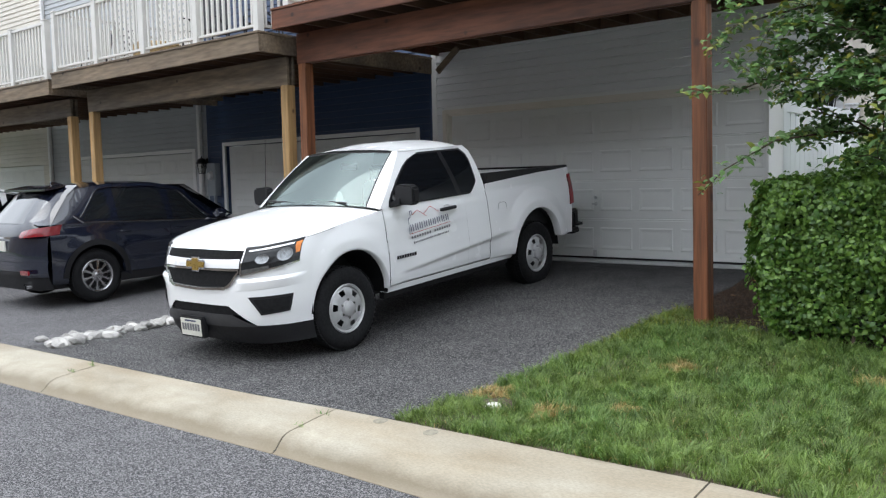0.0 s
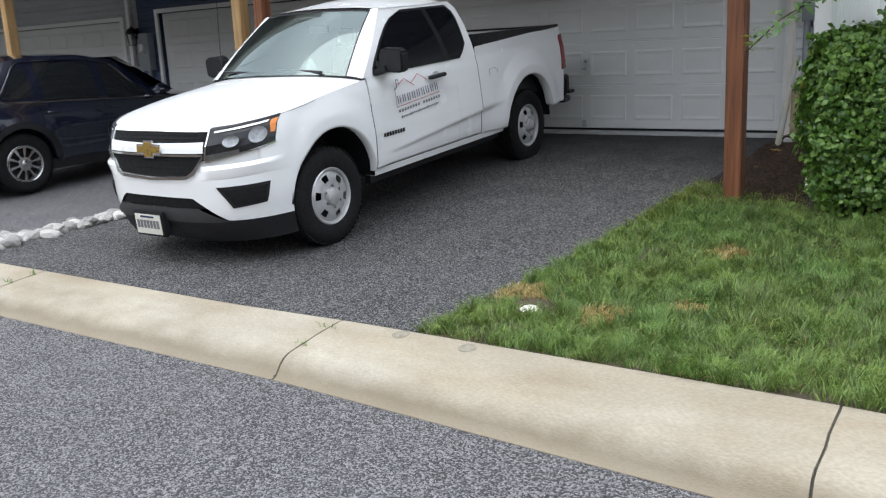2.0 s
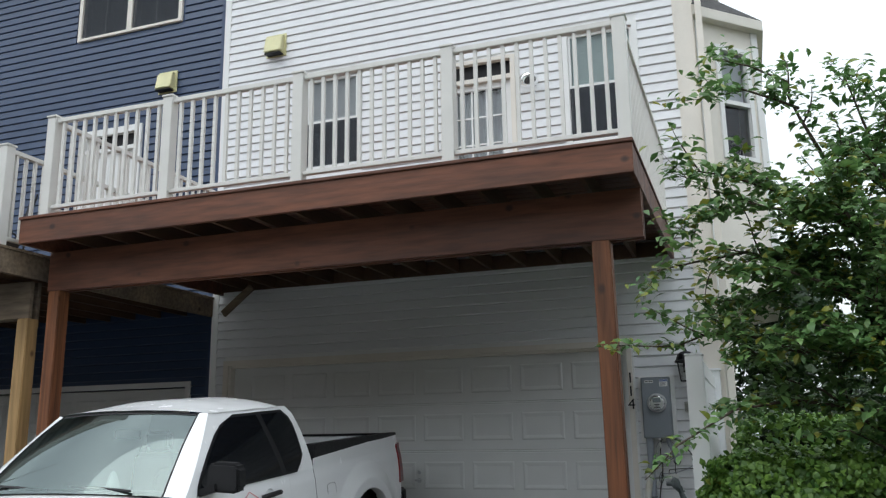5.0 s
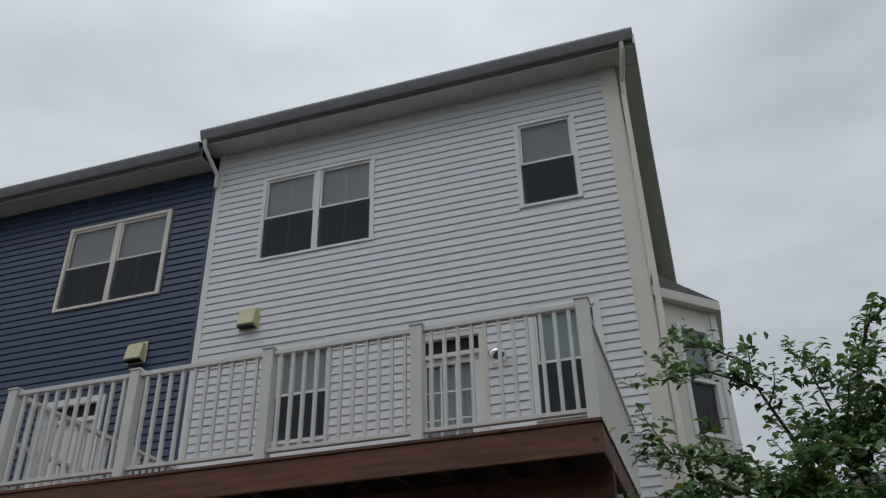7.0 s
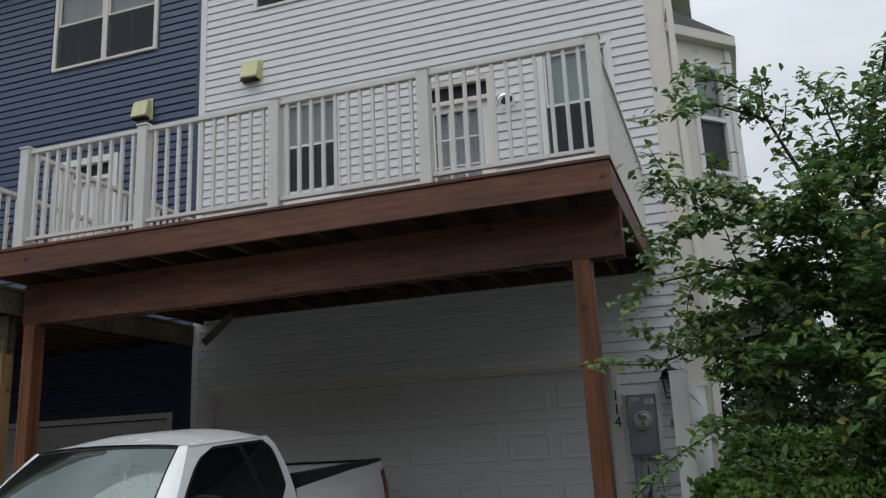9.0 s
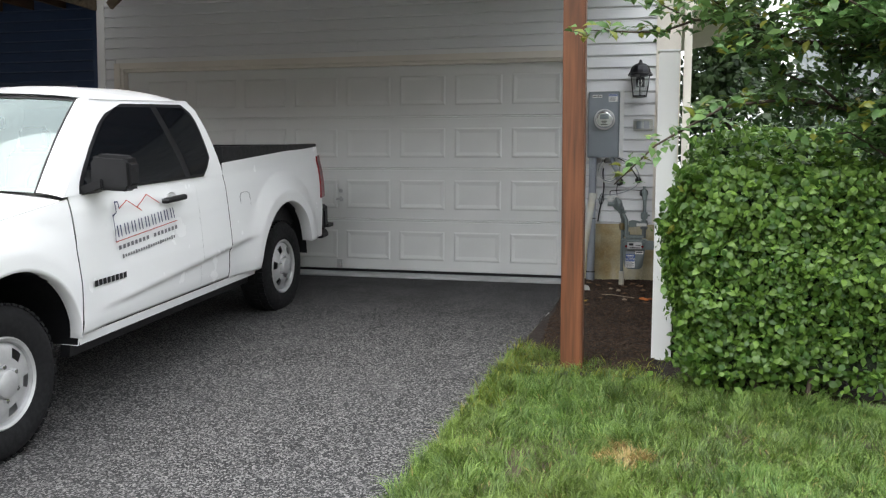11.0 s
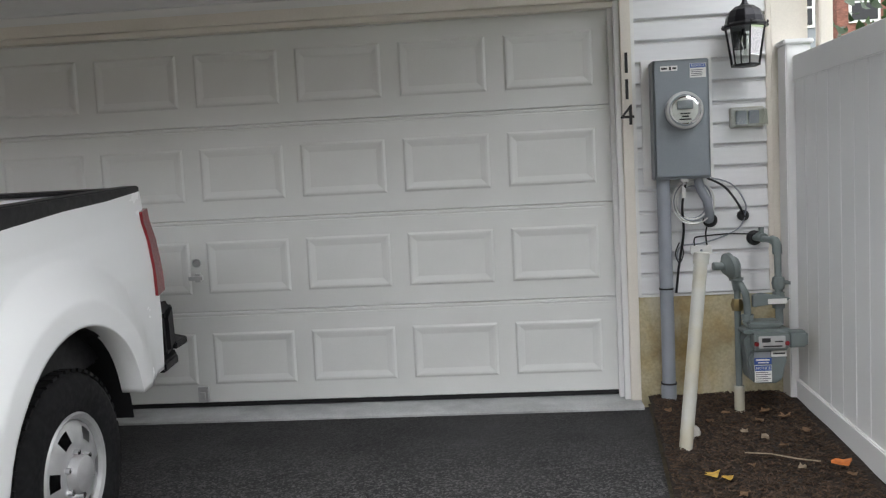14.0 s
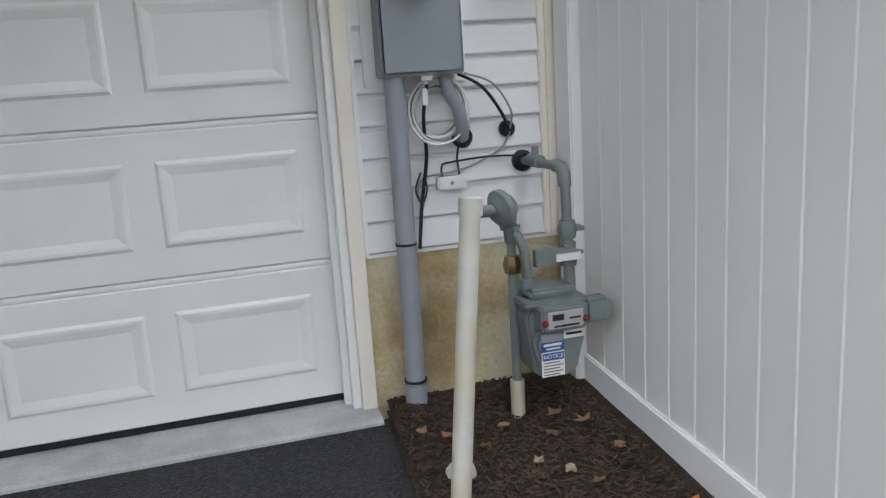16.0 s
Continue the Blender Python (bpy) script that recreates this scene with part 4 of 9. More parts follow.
fr = part("window_frame", Mesh().prism([bayp(0.25, 0.025, 4.84), bayp(0.31, 0.025, 4.84), bayp(0.31, 0.025, 6.22), bayp(0.25, 0.025, 6.22)], nrm * -0.09).prism([bayp(0.71, 0.025, 4.84), bayp(0.77, 0.025, 4.84), bayp(0.77, 0.025, 6.22), bayp(0.71, 0.025, 6.22)], nrm * -0.09)
          .prism([bayp(0.31, 0.025, 6.16), bayp(0.71, 0.025, 6.16), bayp(0.71, 0.025, 6.22), bayp(0.31, 0.025, 6.22)], nrm * -0.09).prism([bayp(0.31, 0.02, 5.5), bayp(0.71, 0.02, 5.5), bayp(0.71, 0.02, 5.55), bayp(0.31, 0.02, 5.55)], nrm * -0.07).prism([bayp(0.31, 0.03, 4.84), bayp(0.71, 0.03, 4.84), bayp(0.71, 0.03, 4.89), bayp(0.31, 0.03, 4.89)], nrm * -0.09), WHITE, bay, "white window frame")
for z0, z1 in ((4.89, 5.5), (5.55, 6.16)):
    part("pane", Mesh().quad(bayp(0.31, -0.03, z0), bayp(0.71, -0.03, z0), bayp(0.71, -0.03, z1), bayp(0.31, -0.03, z1)), PANE, fr).visible_shadow = False
part("blind", Mesh().prism([bayp(0.31, -0.08, 5.55), bayp(0.71, -0.08, 5.55), bayp(0.71, -0.08, 6.16), bayp(0.31, -0.08, 6.16)], nrm * -0.004), BLIND, bay, "pale blind")
# painted darkness behind the bay panes
part("bay_room", Mesh().prism([bayp(0.1, -0.3, 4.7), bayp(0.85, -0.3, 4.7), bayp(0.85, -0.3, 6.3), bayp(0.1, -0.3, 6.3)], nrm * -0.01), ROOMSHADE, bay)
eave = [(BX - 0.02, BY - 0.16), (BX + BD + 0.10, BY + BD - 0.06), (BX + BD + 0.10, BY + BD + 1.9), (BX - 0.02, BY + 2 * BD + 2.0)]
part("bay_eave", Mesh().prism([(x, y, 6.47) for x, y in eave], (0, 0, 0.13)), TRIM, bay, "cream eave board", bevel=0.005)
rf = Mesh()
rf.add([(x, y, 6.60) for x, y in eave] + [(BX, BY + 0.25, 6.98), (BX, BY + 2.6, 6.98)], [(0, 1, 4), (1, 2, 5, 4), (2, 3, 5), (0, 4, 5, 3), (0, 3, 2, 1)])
part("bay_roof", rf, SHINGLE, bay, "dark shingle bay roof")


# ---- decks ----
def deck(name, label, x0, x1, yf, zt, beam_y, beam_z, posts, mats, post_h, rail_posts, left_rail=True, right_rail=True, y_back=Y):
    """A deck on posts: rim, joists, boards, beam, posts, braces and a white rail of balusters."""
    wood, post_mat = mats
    dk = thing(name, label, "deck", ((x0 + x1) / 2, yf, zt))
    t = 0.038
    part("front_rim", Mesh().box(x0, x1, yf, yf + t, zt - 0.23, zt - 0.002), wood, dk, bevel=0.004)
    part("side_rim", Mesh().box(x1 - t, x1, yf + t, y_back - 0.03, zt - 0.23, zt - 0.004), wood, dk, bevel=0.004)
    part("side_rim", Mesh().box(x0, x0 + t, yf + t, y_back - 0.03, zt - 0.23, zt - 0.004), wood, dk, bevel=0.004)
    n = int((x1 - x0) / 0.4)
    jd = None
    for i in range(1, n):
        x = x0 + (x1 - x0) * i / n
        if jd is None:
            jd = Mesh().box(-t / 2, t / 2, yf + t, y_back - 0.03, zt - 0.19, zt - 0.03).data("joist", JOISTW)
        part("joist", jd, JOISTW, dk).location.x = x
    y, bd = yf - 0.015, None
    while y < y_back - 0.1:
        if bd is None:
            bd = Mesh().box(x0 - 0.01, x1 + 0.01, 0, 0.138, zt, zt + 0.028).data("deck_board", wood, bevel=0.004)
        part("deck_board", bd, wood, dk).location.y = y
        y += 0.144
    part("beam", Mesh().box(posts[0] - 0.08, posts[-1] + (0.30 if name == "deck" else 0.08), beam_y, beam_y + 0.045, beam_z, zt - 0.236), wood, dk, bevel=0.004)
    part("beam", Mesh().box(posts[0] - 0.08, posts[-1] + (0.30 if name == "deck" else 0.08), beam_y + 0.09, beam_y + 0.135, beam_z, zt - 0.236), wood, dk, bevel=0.004)
    for x in posts:
        gz = ground_z(x, beam_y + 0.07) - 0.05
        lean = 0.030 if x == -2.885 else 0.0
        part("post", Mesh().add([(x + q + (0.008 - lean if z == beam_z else 0.008), b, z) for z in (gz, beam_z) for b in (beam_y - 0.003, beam_y + 0.137) for q in (-0.07, 0.07)],
                                [(0, 2, 3, 1), (4, 5, 7, 6), (0, 1, 5, 4), (2, 6, 7, 3), (0, 4, 6, 2), (1, 3, 7, 5)]), post_mat, dk, bevel=0.008)
    rh = zt + 0.99
    rails = []
    for xa, xb in zip(rail_posts, rail_posts[1:]):
        rails.append(((xa, yf + 0.06), (xb, yf + 0.06)))
    if left_rail:
        rails.append(((rail_posts[0], yf + 0.06), (rail_posts[0], y_back - 0.05)))
    if right_rail:
        rails.append(((rail_posts[-1], yf + 0.06), (rail_posts[-1], y_back - 0.05)))
    rl = thing(name + "_railing", "white metal deck railing with square balusters", "railing", (rail_posts[0], yf + 0.06, zt + 0.028), group="deck railings")
    post_d = Mesh().box(-0.05, 0.05, -0.05, 0.05, zt + 0.028, rh + 0.01).box(-0.06, 0.06, -0.06, 0.06, rh + 0.01, rh + 0.03).data("rail_post", RAILW, bevel=0.004)
    bal_d = Mesh().box(-0.0145, 0.0145, -0.0145, 0.0145, zt + 0.11, rh - 0.04).data("baluster", RAILW)
    for x in rail_posts:
        ob = part("rail_post", post_d, RAILW, rl)
        ob.location = (x, yf + 0.06, 0)
    for (xa, ya), (xb, yb) in rails:
        along_x = abs(xb - xa) > abs(yb - ya)
        ln = abs(xb - xa) if along_x else abs(yb - ya)
        k = max(2, int(ln / 0.112))
        if along_x:
            part("top_rail", Mesh().box(xa + 0.05, xb - 0.05, ya - 0.028, ya + 0.028, rh - 0.045, rh), RAILW, rl, bevel=0.005)
            part("bottom_rail", Mesh().box(xa + 0.05, xb - 0.05, ya - 0.022, ya + 0.022, zt + 0.09, zt + 0.125), RAILW, rl, bevel=0.004)
        else:
            part("top_rail", Mesh().box(xa - 0.028, xa + 0.028, ya + 0.05, yb, rh - 0.045, rh), RAILW, rl, bevel=0.005)
            part("bottom_rail", Mesh().box(xa - 0.022, xa + 0.022, ya + 0.05, yb, zt + 0.09, zt + 0.125), RAILW, rl, bevel=0.004)
        for i in range(1, k):
            ob = part("baluster", bal_d, RAILW, rl)
            ob.location = (xa + (xb - xa) * i / k, ya + (yb - ya) * i / k, 0)
    return dk


main_deck = deck("deck", "red-brown stained timber deck on two posts", -8.28, -2.58, 6.70, 3.905, 7.10, 3.285, (-8.205, -2.885), (STAINED, STAINED_UP), 0, (-8.02, -6.68, -5.34, -3.99, -2.625))
part("knee_brace", Mesh().obox((-7.80, 9.62, 3.53), (0.50, 0.04, 0.085), Euler((0, radians(-38), 0)).to_matrix()), WEATHERED, main_deck)
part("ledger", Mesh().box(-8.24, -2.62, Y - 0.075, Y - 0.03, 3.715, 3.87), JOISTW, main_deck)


# ---- the houses further along the row ----
NB = [(-13.80, -8.78, 0.1, 2.53), (-11.04, -9.17, 7.76, 9.26), (-10.82, -9.74, 3.72, 6.28)]
navy = thing("wall_navy_house", "navy blue vinyl clapboard townhouse wall", "house wall", kind="structure")
part("wall_core", wall_mesh(-14.40, X0, 0.0, 9.88, Y + 0.012, Y + 0.2, NB), NAVY, navy)
clapboards(navy, NAVY, -14.30, X0 - 0.06, 0.95, 9.86, Y + 0.012, [(a - 0.05, b + 0.05, c, d + 0.05) for a, b, c, d in NB])
part("corner_post", Mesh().box(X0 - 0.06, X0, Y - 0.012, Y + 0.012, 0.3, 9.86), NAVY, navy, bevel=0.003)
part("garage_casing", Mesh().box(-8.78, -8.70, Y - 0.02, Y + 0.03, 0.3, 2.6).box(-13.88, -13.80, Y - 0.02, Y + 0.03, 0.3, 2.6).box(-13.80, -8.78, Y - 0.02, Y + 0.03, 2.53, 2.6), WHITE, navy, bevel=0.004)
garage_door("neighbour_garage_door", -13.78, -8.80, 0.40, 2.52, Y + 0.08, "white sectional garage door of the navy house, closed")
window("window_5", *NB[1], Y, mat=TRIM, lights=2, blind=0.5, label="twin cream double-hung window in navy siding")
nd = thing("door_2", "white panelled door onto the neighbouring deck", "door", (-10.3, Y, 3.65), kind="structure")
part("door_frame", Mesh().box(-10.82, -10.72, Y - 0.03, Y + 0.1, 3.72, 6.28).box(-9.84, -9.74, Y - 0.03, Y + 0.1, 3.72, 6.28).box(-10.72, -9.84, Y - 0.03, Y + 0.1, 6.18, 6.28).box(-10.72, -9.84, Y - 0.03, Y + 0.1, 5.92, 5.98), WHITE, nd, bevel=0.004)
# again a solid panel coloured as the shade indoors
part("transom", Mesh().box(-10.72, -9.84, Y + 0.04, Y + 0.05, 5.98, 6.18), ROOMSHADE, nd, "transom light painted near-black as an unlit room")
part("door_leaf", Mesh().box(-10.72, -9.84, Y + 0.03, Y + 0.07, 3.72, 5.92).box(-10.6, -10.32, Y + 0.022, Y + 0.03, 4.9, 5.75).box(-10.24, -9.96, Y + 0.022, Y + 0.03, 4.9, 5.75).box(-10.6, -10.32, Y + 0.022, Y + 0.03, 3.9, 4.75).box(-10.24, -9.96, Y + 0.022, Y + 0.03, 3.9, 4.75), WHITE, nd, bevel=0.006)
solo("neighbour_soffit", Mesh().box(-27, X0 - 0.1, 9.62, Y, 9.855, 9.88), SOFFIT, "pale vinyl soffit of the row", "soffit", kind="structure")
gutter(-27, X0 - 0.1, 10.06)
solo("neighbour_roof", Mesh().prism([(-27, 9.52, 10.08), (-27, 15.0, 12.50), (-27, 20.45, 10.08), (-27, 20.45, 9.98), (-27, 15.0, 12.36), (-27, 9.52, 9.98)], (27 + X0 - 0.1, 0, 0)), SHINGLE, "dark shingle roof of the row", "roof", kind="structure")
NG = [(-19.90, -14.90, 0.1, 2.45), (-17.6, -16.7, 4.5, 5.95)]
grey = thing("wall_grey_house", "light grey vinyl clapboard townhouse wall", "house wall", kind="structure")
part("wall_core", wall_mesh(-20.9, -14.40, 0.0, 9.88, Y + 0.012, Y + 0.2, NG), GREYV, grey)
clapboards(grey, GREYV, -20.85, -14.42, 0.85, 9.86, Y + 0.012, [(a - 0.06, b + 0.06, c, d + 0.06) for a, b, c, d in NG], single=False)
part("garage_casing", Mesh().box(-14.90, -14.80, Y - 0.02, Y + 0.03, 0.3, 2.52).box(-20.0, -19.90, Y - 0.02, Y + 0.03, 0.3, 2.52).box(-19.90, -14.90, Y - 0.02, Y + 0.03, 2.45, 2.52), WHITE, grey)
garage_door("grey_house_garage_door", -19.88, -14.92, 0.34, 2.44, Y + 0.08, "white sectional garage door of the grey house, closed")
window("window_6", *NG[1], Y, label="white double-hung window of the grey house", blind=0.4)
cream = thing("wall_cream_house", "cream vinyl clapboard townhouse wall", "house wall", kind="structure")
NC = [(-26.4, -21.4, 0.1, 2.40)]
part("wall_core", wall_mesh(-27, -20.9, 0.0, 9.88, Y + 0.012, Y + 0.2, NC), CREAMV, cream)
clapboards(cream, CREAMV, -27, -20.92, 0.8, 9.86, Y + 0.012, NC, single=False)
garage_door("cream_house_garage_door", -26.38, -21.42, 0.30, 2.39, Y + 0.08, "white sectional garage door of the cream house, closed")
solo("wall_row_end", Mesh().box(-27.2, -27, 10, 20, 0, 9.88), CREAMV, "plain end wall of the row", "house wall", kind="structure")
for x, z, mt in ((-14.56, 9.8, WHITE), (-20.9, 9.8, WHITE)):
    sp = thing("row_downspout", "white metal downspout between two houses", "downspout", (x, Y - 0.05, 0.4), group="row downspouts")
    part("pipe", Mesh().box(x - 0.045, x + 0.045, Y - 0.09, Y - 0.02, 0.35, 9.75), mt, sp, bevel=0.006)
    for zz in (1.6, 4.5, 7.5):
        part("strap", Mesh().box(x - 0.06, x + 0.06, Y - 0.095, Y + 0.0, zz, zz + 0.03), mt, sp)

deck("navy_house_deck", "weathered grey timber deck on yellow pine posts", -13.80, -8.40, 6.58, 3.64, 7.10, 3.04, (-13.56, -8.57), (WEATHERED, NEWPOST), 0, (-13.68, -12.38, -11.06, -9.76, -8.46))
deck("grey_house_deck", "weathered timber deck with yellow pine posts", -19.4, -13.95, 6.60, 3.56, 7.15, 3.02, (-19.1, -14.40), (WEATHERED, NEWPOST), 0, (-19.3, -17.9, -16.6, -15.3, -14.05))
# a third deck, added so that the cream wall below lies in shade
deck("cream_wall_shade_deck", "weathered timber deck with yellow pine posts", -25.2, -19.5, 6.62, 3.50, 7.15, 2.98, (-24.9, -19.85), (WEATHERED, NEWPOST), 0, (-25.1, -23.7, -22.4, -21.0, -19.6))

# things standing on the neighbouring deck
DZ = 3.668


def lattice(x0, x1, y, z0, z1):
    la = thing("lattice_screen", "white diamond lattice privacy screen on the deck", "screen", ((x0 + x1) / 2, y, z0), group="lattice screens")
    part("frame", Mesh().box(x0, x0 + 0.05, y - 0.02, y + 0.02, z0, z1).box(x1 - 0.05, x1, y - 0.02, y + 0.02, z0, z1).box(x0 + 0.05, x1 - 0.05, y - 0.02, y + 0.02, z1 - 0.05, z1).box(x0 + 0.05, x1 - 0.05, y - 0.02, y + 0.02, z0 + 0.02, z0 + 0.07), RAILW, la)
    w, h, m = x1 - x0, z1 - z0, Mesh()
    for s in (1, -1):
        k = -h
        while k < w:
            a, b = max(0.03, k), min(w - 0.03, k + h)
            if b - a > 0.05:
                za, zb = a - k, b - k
                if s < 0:
                    za, zb = h - za, h - zb
                p0, p1 = Vector((x0 + a, y + 0.008 * s, z0 + za)), Vector((x0 + b, y + 0.008 * s, z0 + zb))
                d = (p1 - p0).normalized()
                q = d.cross(Vector((0, 1, 0))) * 0.016
                m.prism([p0 - q, p1 - q, p1 + q, p0 + q], (0, 0.006, 0))
            k += 0.11
    tagged(part("lattice_mesh", m, RAILW, la), kind="stuff")


lattice(-13.75, -12.95, 7.7, DZ, DZ + 1.75)
lattice(-12.35, -11.45, 7.7, DZ, DZ + 1.75)


def deck_chair(x, y, turn):
    c = thing("deck_chair", "dark metal deck chair with mesh seat", "chair", group="deck chairs")
    for sx in (-0.25, 0.25):
        part("side_frame", Mesh().tube([(sx, 0.27, 0.0), (sx, 0.24, 0.42), (sx, -0.05, 0.62), (sx, -0.28, 0.60), (sx, -0.26, 0.0)], 0.014, 6), DARKMETAL, c, smooth=True)
        part("back_upright", Mesh().tube([(sx * 0.92, 0.2, 0.38), (sx * 0.92, 0.34, 1.0)], 0.013, 6), DARKMETAL, c, smooth=True)
    part("seat", Mesh().grid(lambda u, v: (-0.23 + 0.46 * u, -0.25 + 0.47 * v, 0.42 - 0.03 * math.sin(u * math.pi)), 6, 6), CLOTH, c, smooth="all")
    part("backrest", Mesh().grid(lambda u, v: (-0.23 + 0.46 * u, 0.2 + 0.14 * v + 0.02 * math.sin(u * math.pi), 0.4 + 0.6 * v), 6, 6), CLOTH, c, smooth="all")
    c.matrix_basis = pose(x, y, DZ, 0, 0, turn)


deck_chair(-10.9, 7.6, 25)
deck_chair(-14.6, 7.8, -20)
deck_chair(-9.9, 7.9, -35)
tub = thing("wicker_basket", "tan woven round basket on the deck", "basket", (-11.7, 7.25, DZ))
part("body", Mesh().lathe([(0.0, 0.0), (0.30, 0.0), (0.36, 0.12), (0.37, 0.26), (0.33, 0.30), (0.31, 0.24), (0.0, 0.2)], pose(-11.7, 7.25, DZ), 22), material("wicker", (0.42, 0.30, 0.15), 0.8, vary=0.3, scale=14, grain=0.3, bump=0.006, bump_scale=45), tub, smooth=True)

# meters and lantern on the pier between the first two garages
um = thing("utility_cabinet", "grey electric meter cabinets on navy siding", "meter", (-14.15, Y, 1.0))
part("cabinet", Mesh().box(-14.25, -13.98, Y - 0.14, Y, 1.55, 2.2), STEEL, um, bevel=0.008)
part("cabinet", Mesh().box(-14.2, -14.02, Y - 0.1, Y, 1.0, 1.4), STEEL, um, bevel=0.008)
part("conduit", Mesh().tube([(-14.12, Y - 0.05, 1.55), (-14.12, Y - 0.05, 0.35)], 0.03, 8), PIPEG, um, smooth=True)
part("meter_glass", Mesh().lathe([(0.0, 0.07), (0.06, 0.065), (0.085, 0.03), (0.09, 0.0)], pose(-14.12, Y - 0.14, 1.95, 90), 16), STEELW, um, smooth=True)


def lantern(x, y, z, label):
    """A six-sided coach lantern on a wall bracket, z at its lower rim."""
    ln = thing("wall_lantern", label, "lantern", (x, y, z), group="garage lanterns")
    cx, cy = x, y - 0.17
    part("wall_plate", Mesh().box(x - 0.05, x + 0.05, y - 0.02, y, z + 0.12, z + 0.36), DARKMETAL, ln, bevel=0.008)
    part("bracket", Mesh().tube([(x, y - 0.02, z + 0.22), (x, y - 0.10, z + 0.16), (x, cy, z + 0.30)], 0.011, 8), DARKMETAL, ln, smooth=True)
    seg = 6
    part("cap", Mesh().lathe([(0.0, 0.405), (0.012, 0.40), (0.018, 0.38), (0.03, 0.362), (0.062, 0.355), (0.098, 0.330), (0.118, 0.29), (0.124, 0.258), (0.146, 0.244), (0.146, 0.230), (0.0, 0.230)], pose(cx, cy, z, 0, 0, 15), 12), DARKMETAL, ln, bevel=0.002)
    gl = part("glazing", Mesh().lathe([(0.122, 0.230), (0.086, 0.02)], pose(cx, cy, z, 0, 0, 30), seg), LENSC, ln, "clear bevelled glass")
    gl.visible_shadow = False
    for k in range(seg):
        a = 2 * math.pi * (k + 0.5) / seg
        part("rim_finial", Mesh().lathe([(0.0, 0.018), (0.006, 0.012), (0.007, 0.0)], pose(cx + 0.142 * math.cos(a), cy + 0.142 * math.sin(a), z + 0.243), 6), DARKMETAL, ln)
        part("glazing_rib", Mesh().tube([(cx + 0.124 * math.cos(a), cy + 0.124 * math.sin(a), z + 0.232), (cx + 0.088 * math.cos(a), cy + 0.088 * math.sin(a), z + 0.008)], 0.0055, 5), DARKMETAL, ln)
    part("base_ring", Mesh().lathe([(0.0, 0.004), (0.07, 0.0), (0.094, 0.004), (0.094, 0.016), (0.078, 0.016)], pose(cx, cy, z, 0, 0, 30), seg), DARKMETAL, ln)
    ln.scale = (0.79, 0.79, 0.86)
    part("bulb", Mesh().lathe([(0.0, 0.15), (0.018, 0.135), (0.026, 0.10), (0.014, 0.06), (0.013, 0.02)], pose(cx, cy, z + 0.05), 12), LENSC, ln, "clear bulb", smooth=True)


lantern(-14.42, Y - 0.0, 2.0, "black coach lantern on the pier of the next garage")


# ---- fence ----
FX = -2.285
fence = thing("vinyl_fence", "white vinyl privacy fence with tongued boards", "fence", (FX, 8.6, 0.5))
part("gate_post", Mesh().box(FX - 0.094, FX + 0.034, 7.40, 7.527, 0.36, 2.41).box(FX - 0.10, FX + 0.04, 7.394, 7.533, 2.41, 2.425), PVC, fence, bevel=0.006)
part("wall_post", Mesh().box(FX - 0.055, FX + 0.072, 9.84, 9.966, 0.5, 2.46).box(FX - 0.068, FX + 0.085, 9.826, 9.972, 2.46, 2.485), PVC, fence, bevel=0.006)
part("top_rail", Mesh().box(FX - 0.022, FX + 0.022, 7.527, 9.84, 2.27, 2.40), PVC, fence, bevel=0.006)
part("bottom_rail", Mesh().prism([(FX - 0.026, 7.527, 0.44), (FX - 0.026, 9.84, 0.605), (FX - 0.026, 9.84, 0.725), (FX - 0.026, 7.527, 0.585)], (0.052, 0, 0)), PVC, fence, bevel=0.006)
nb = 16
bw = (9.84 - 7.527) / nb
for i in range(nb):
    ya = 7.527 + i * bw
    za = 0.585 + 0.135 * i / nb
    part("fence_board", Mesh().add([(x, y, z) for z in (za - 0.01, 2.275) for x, y in ((FX - 0.008, ya), (FX - 0.0125, ya + 0.005), (FX - 0.0125, ya + bw - 0.005), (FX - 0.008, ya + bw), (FX + 0.0125, ya + bw - 0.005), (FX + 0.0125, ya + 0.005))],
         [(0, 1, 7, 6), (1, 2, 8, 7), (2, 3, 9, 8), (3, 4, 10, 9), (4, 5, 11, 10), (5, 0, 6, 11), (0, 5, 4, 3, 2, 1), (6, 7, 8, 9, 10, 11)]), PVC, fence)

# ---- electric meter ----
eb = thing("electric_meter_box", "grey steel electric meter box on white siding", "meter box", (-2.845, Y, 1.81))
part("mount_block", Mesh().box(-3.03, -2.66, Y - 0.03, Y - 0.005, 1.77, 2.44), WHITE, eb, "white vinyl mounting block", bevel=0.004)
part("cabinet", Mesh().box(-2.99, -2.70, Y - 0.135, Y - 0.03, 1.80, 2.42), STEEL, eb, bevel=0.006)
part("cover", Mesh().box(-2.984, -2.706, Y - 0.143, Y - 0.135, 1.812, 2.414), STEEL, eb, bevel=0.004)
MC = (-2.835, Y - 0.143, 2.155)
part("meter_ring", Mesh().lathe([(0.088, 0.0), (0.096, 0.004), (0.098, 0.02), (0.092, 0.03), (0.082, 0.03)], pose(*MC, 90), 32), STEELW, eb, "bright meter ring", smooth=True)
part("meter_face", Mesh().lathe([(0.0, 0.035), (0.08, 0.033), (0.084, 0.02)], pose(*MC, 90), 28), LABELW, eb, "pale meter dial", smooth=True)
part("meter_display", Mesh().box(MC[0] - 0.04, MC[0] + 0.04, MC[1] - 0.045, MC[1] - 0.03, MC[2] + 0.005, MC[2] + 0.05), STEEL, eb, "grey liquid-crystal display", bevel=0.003)
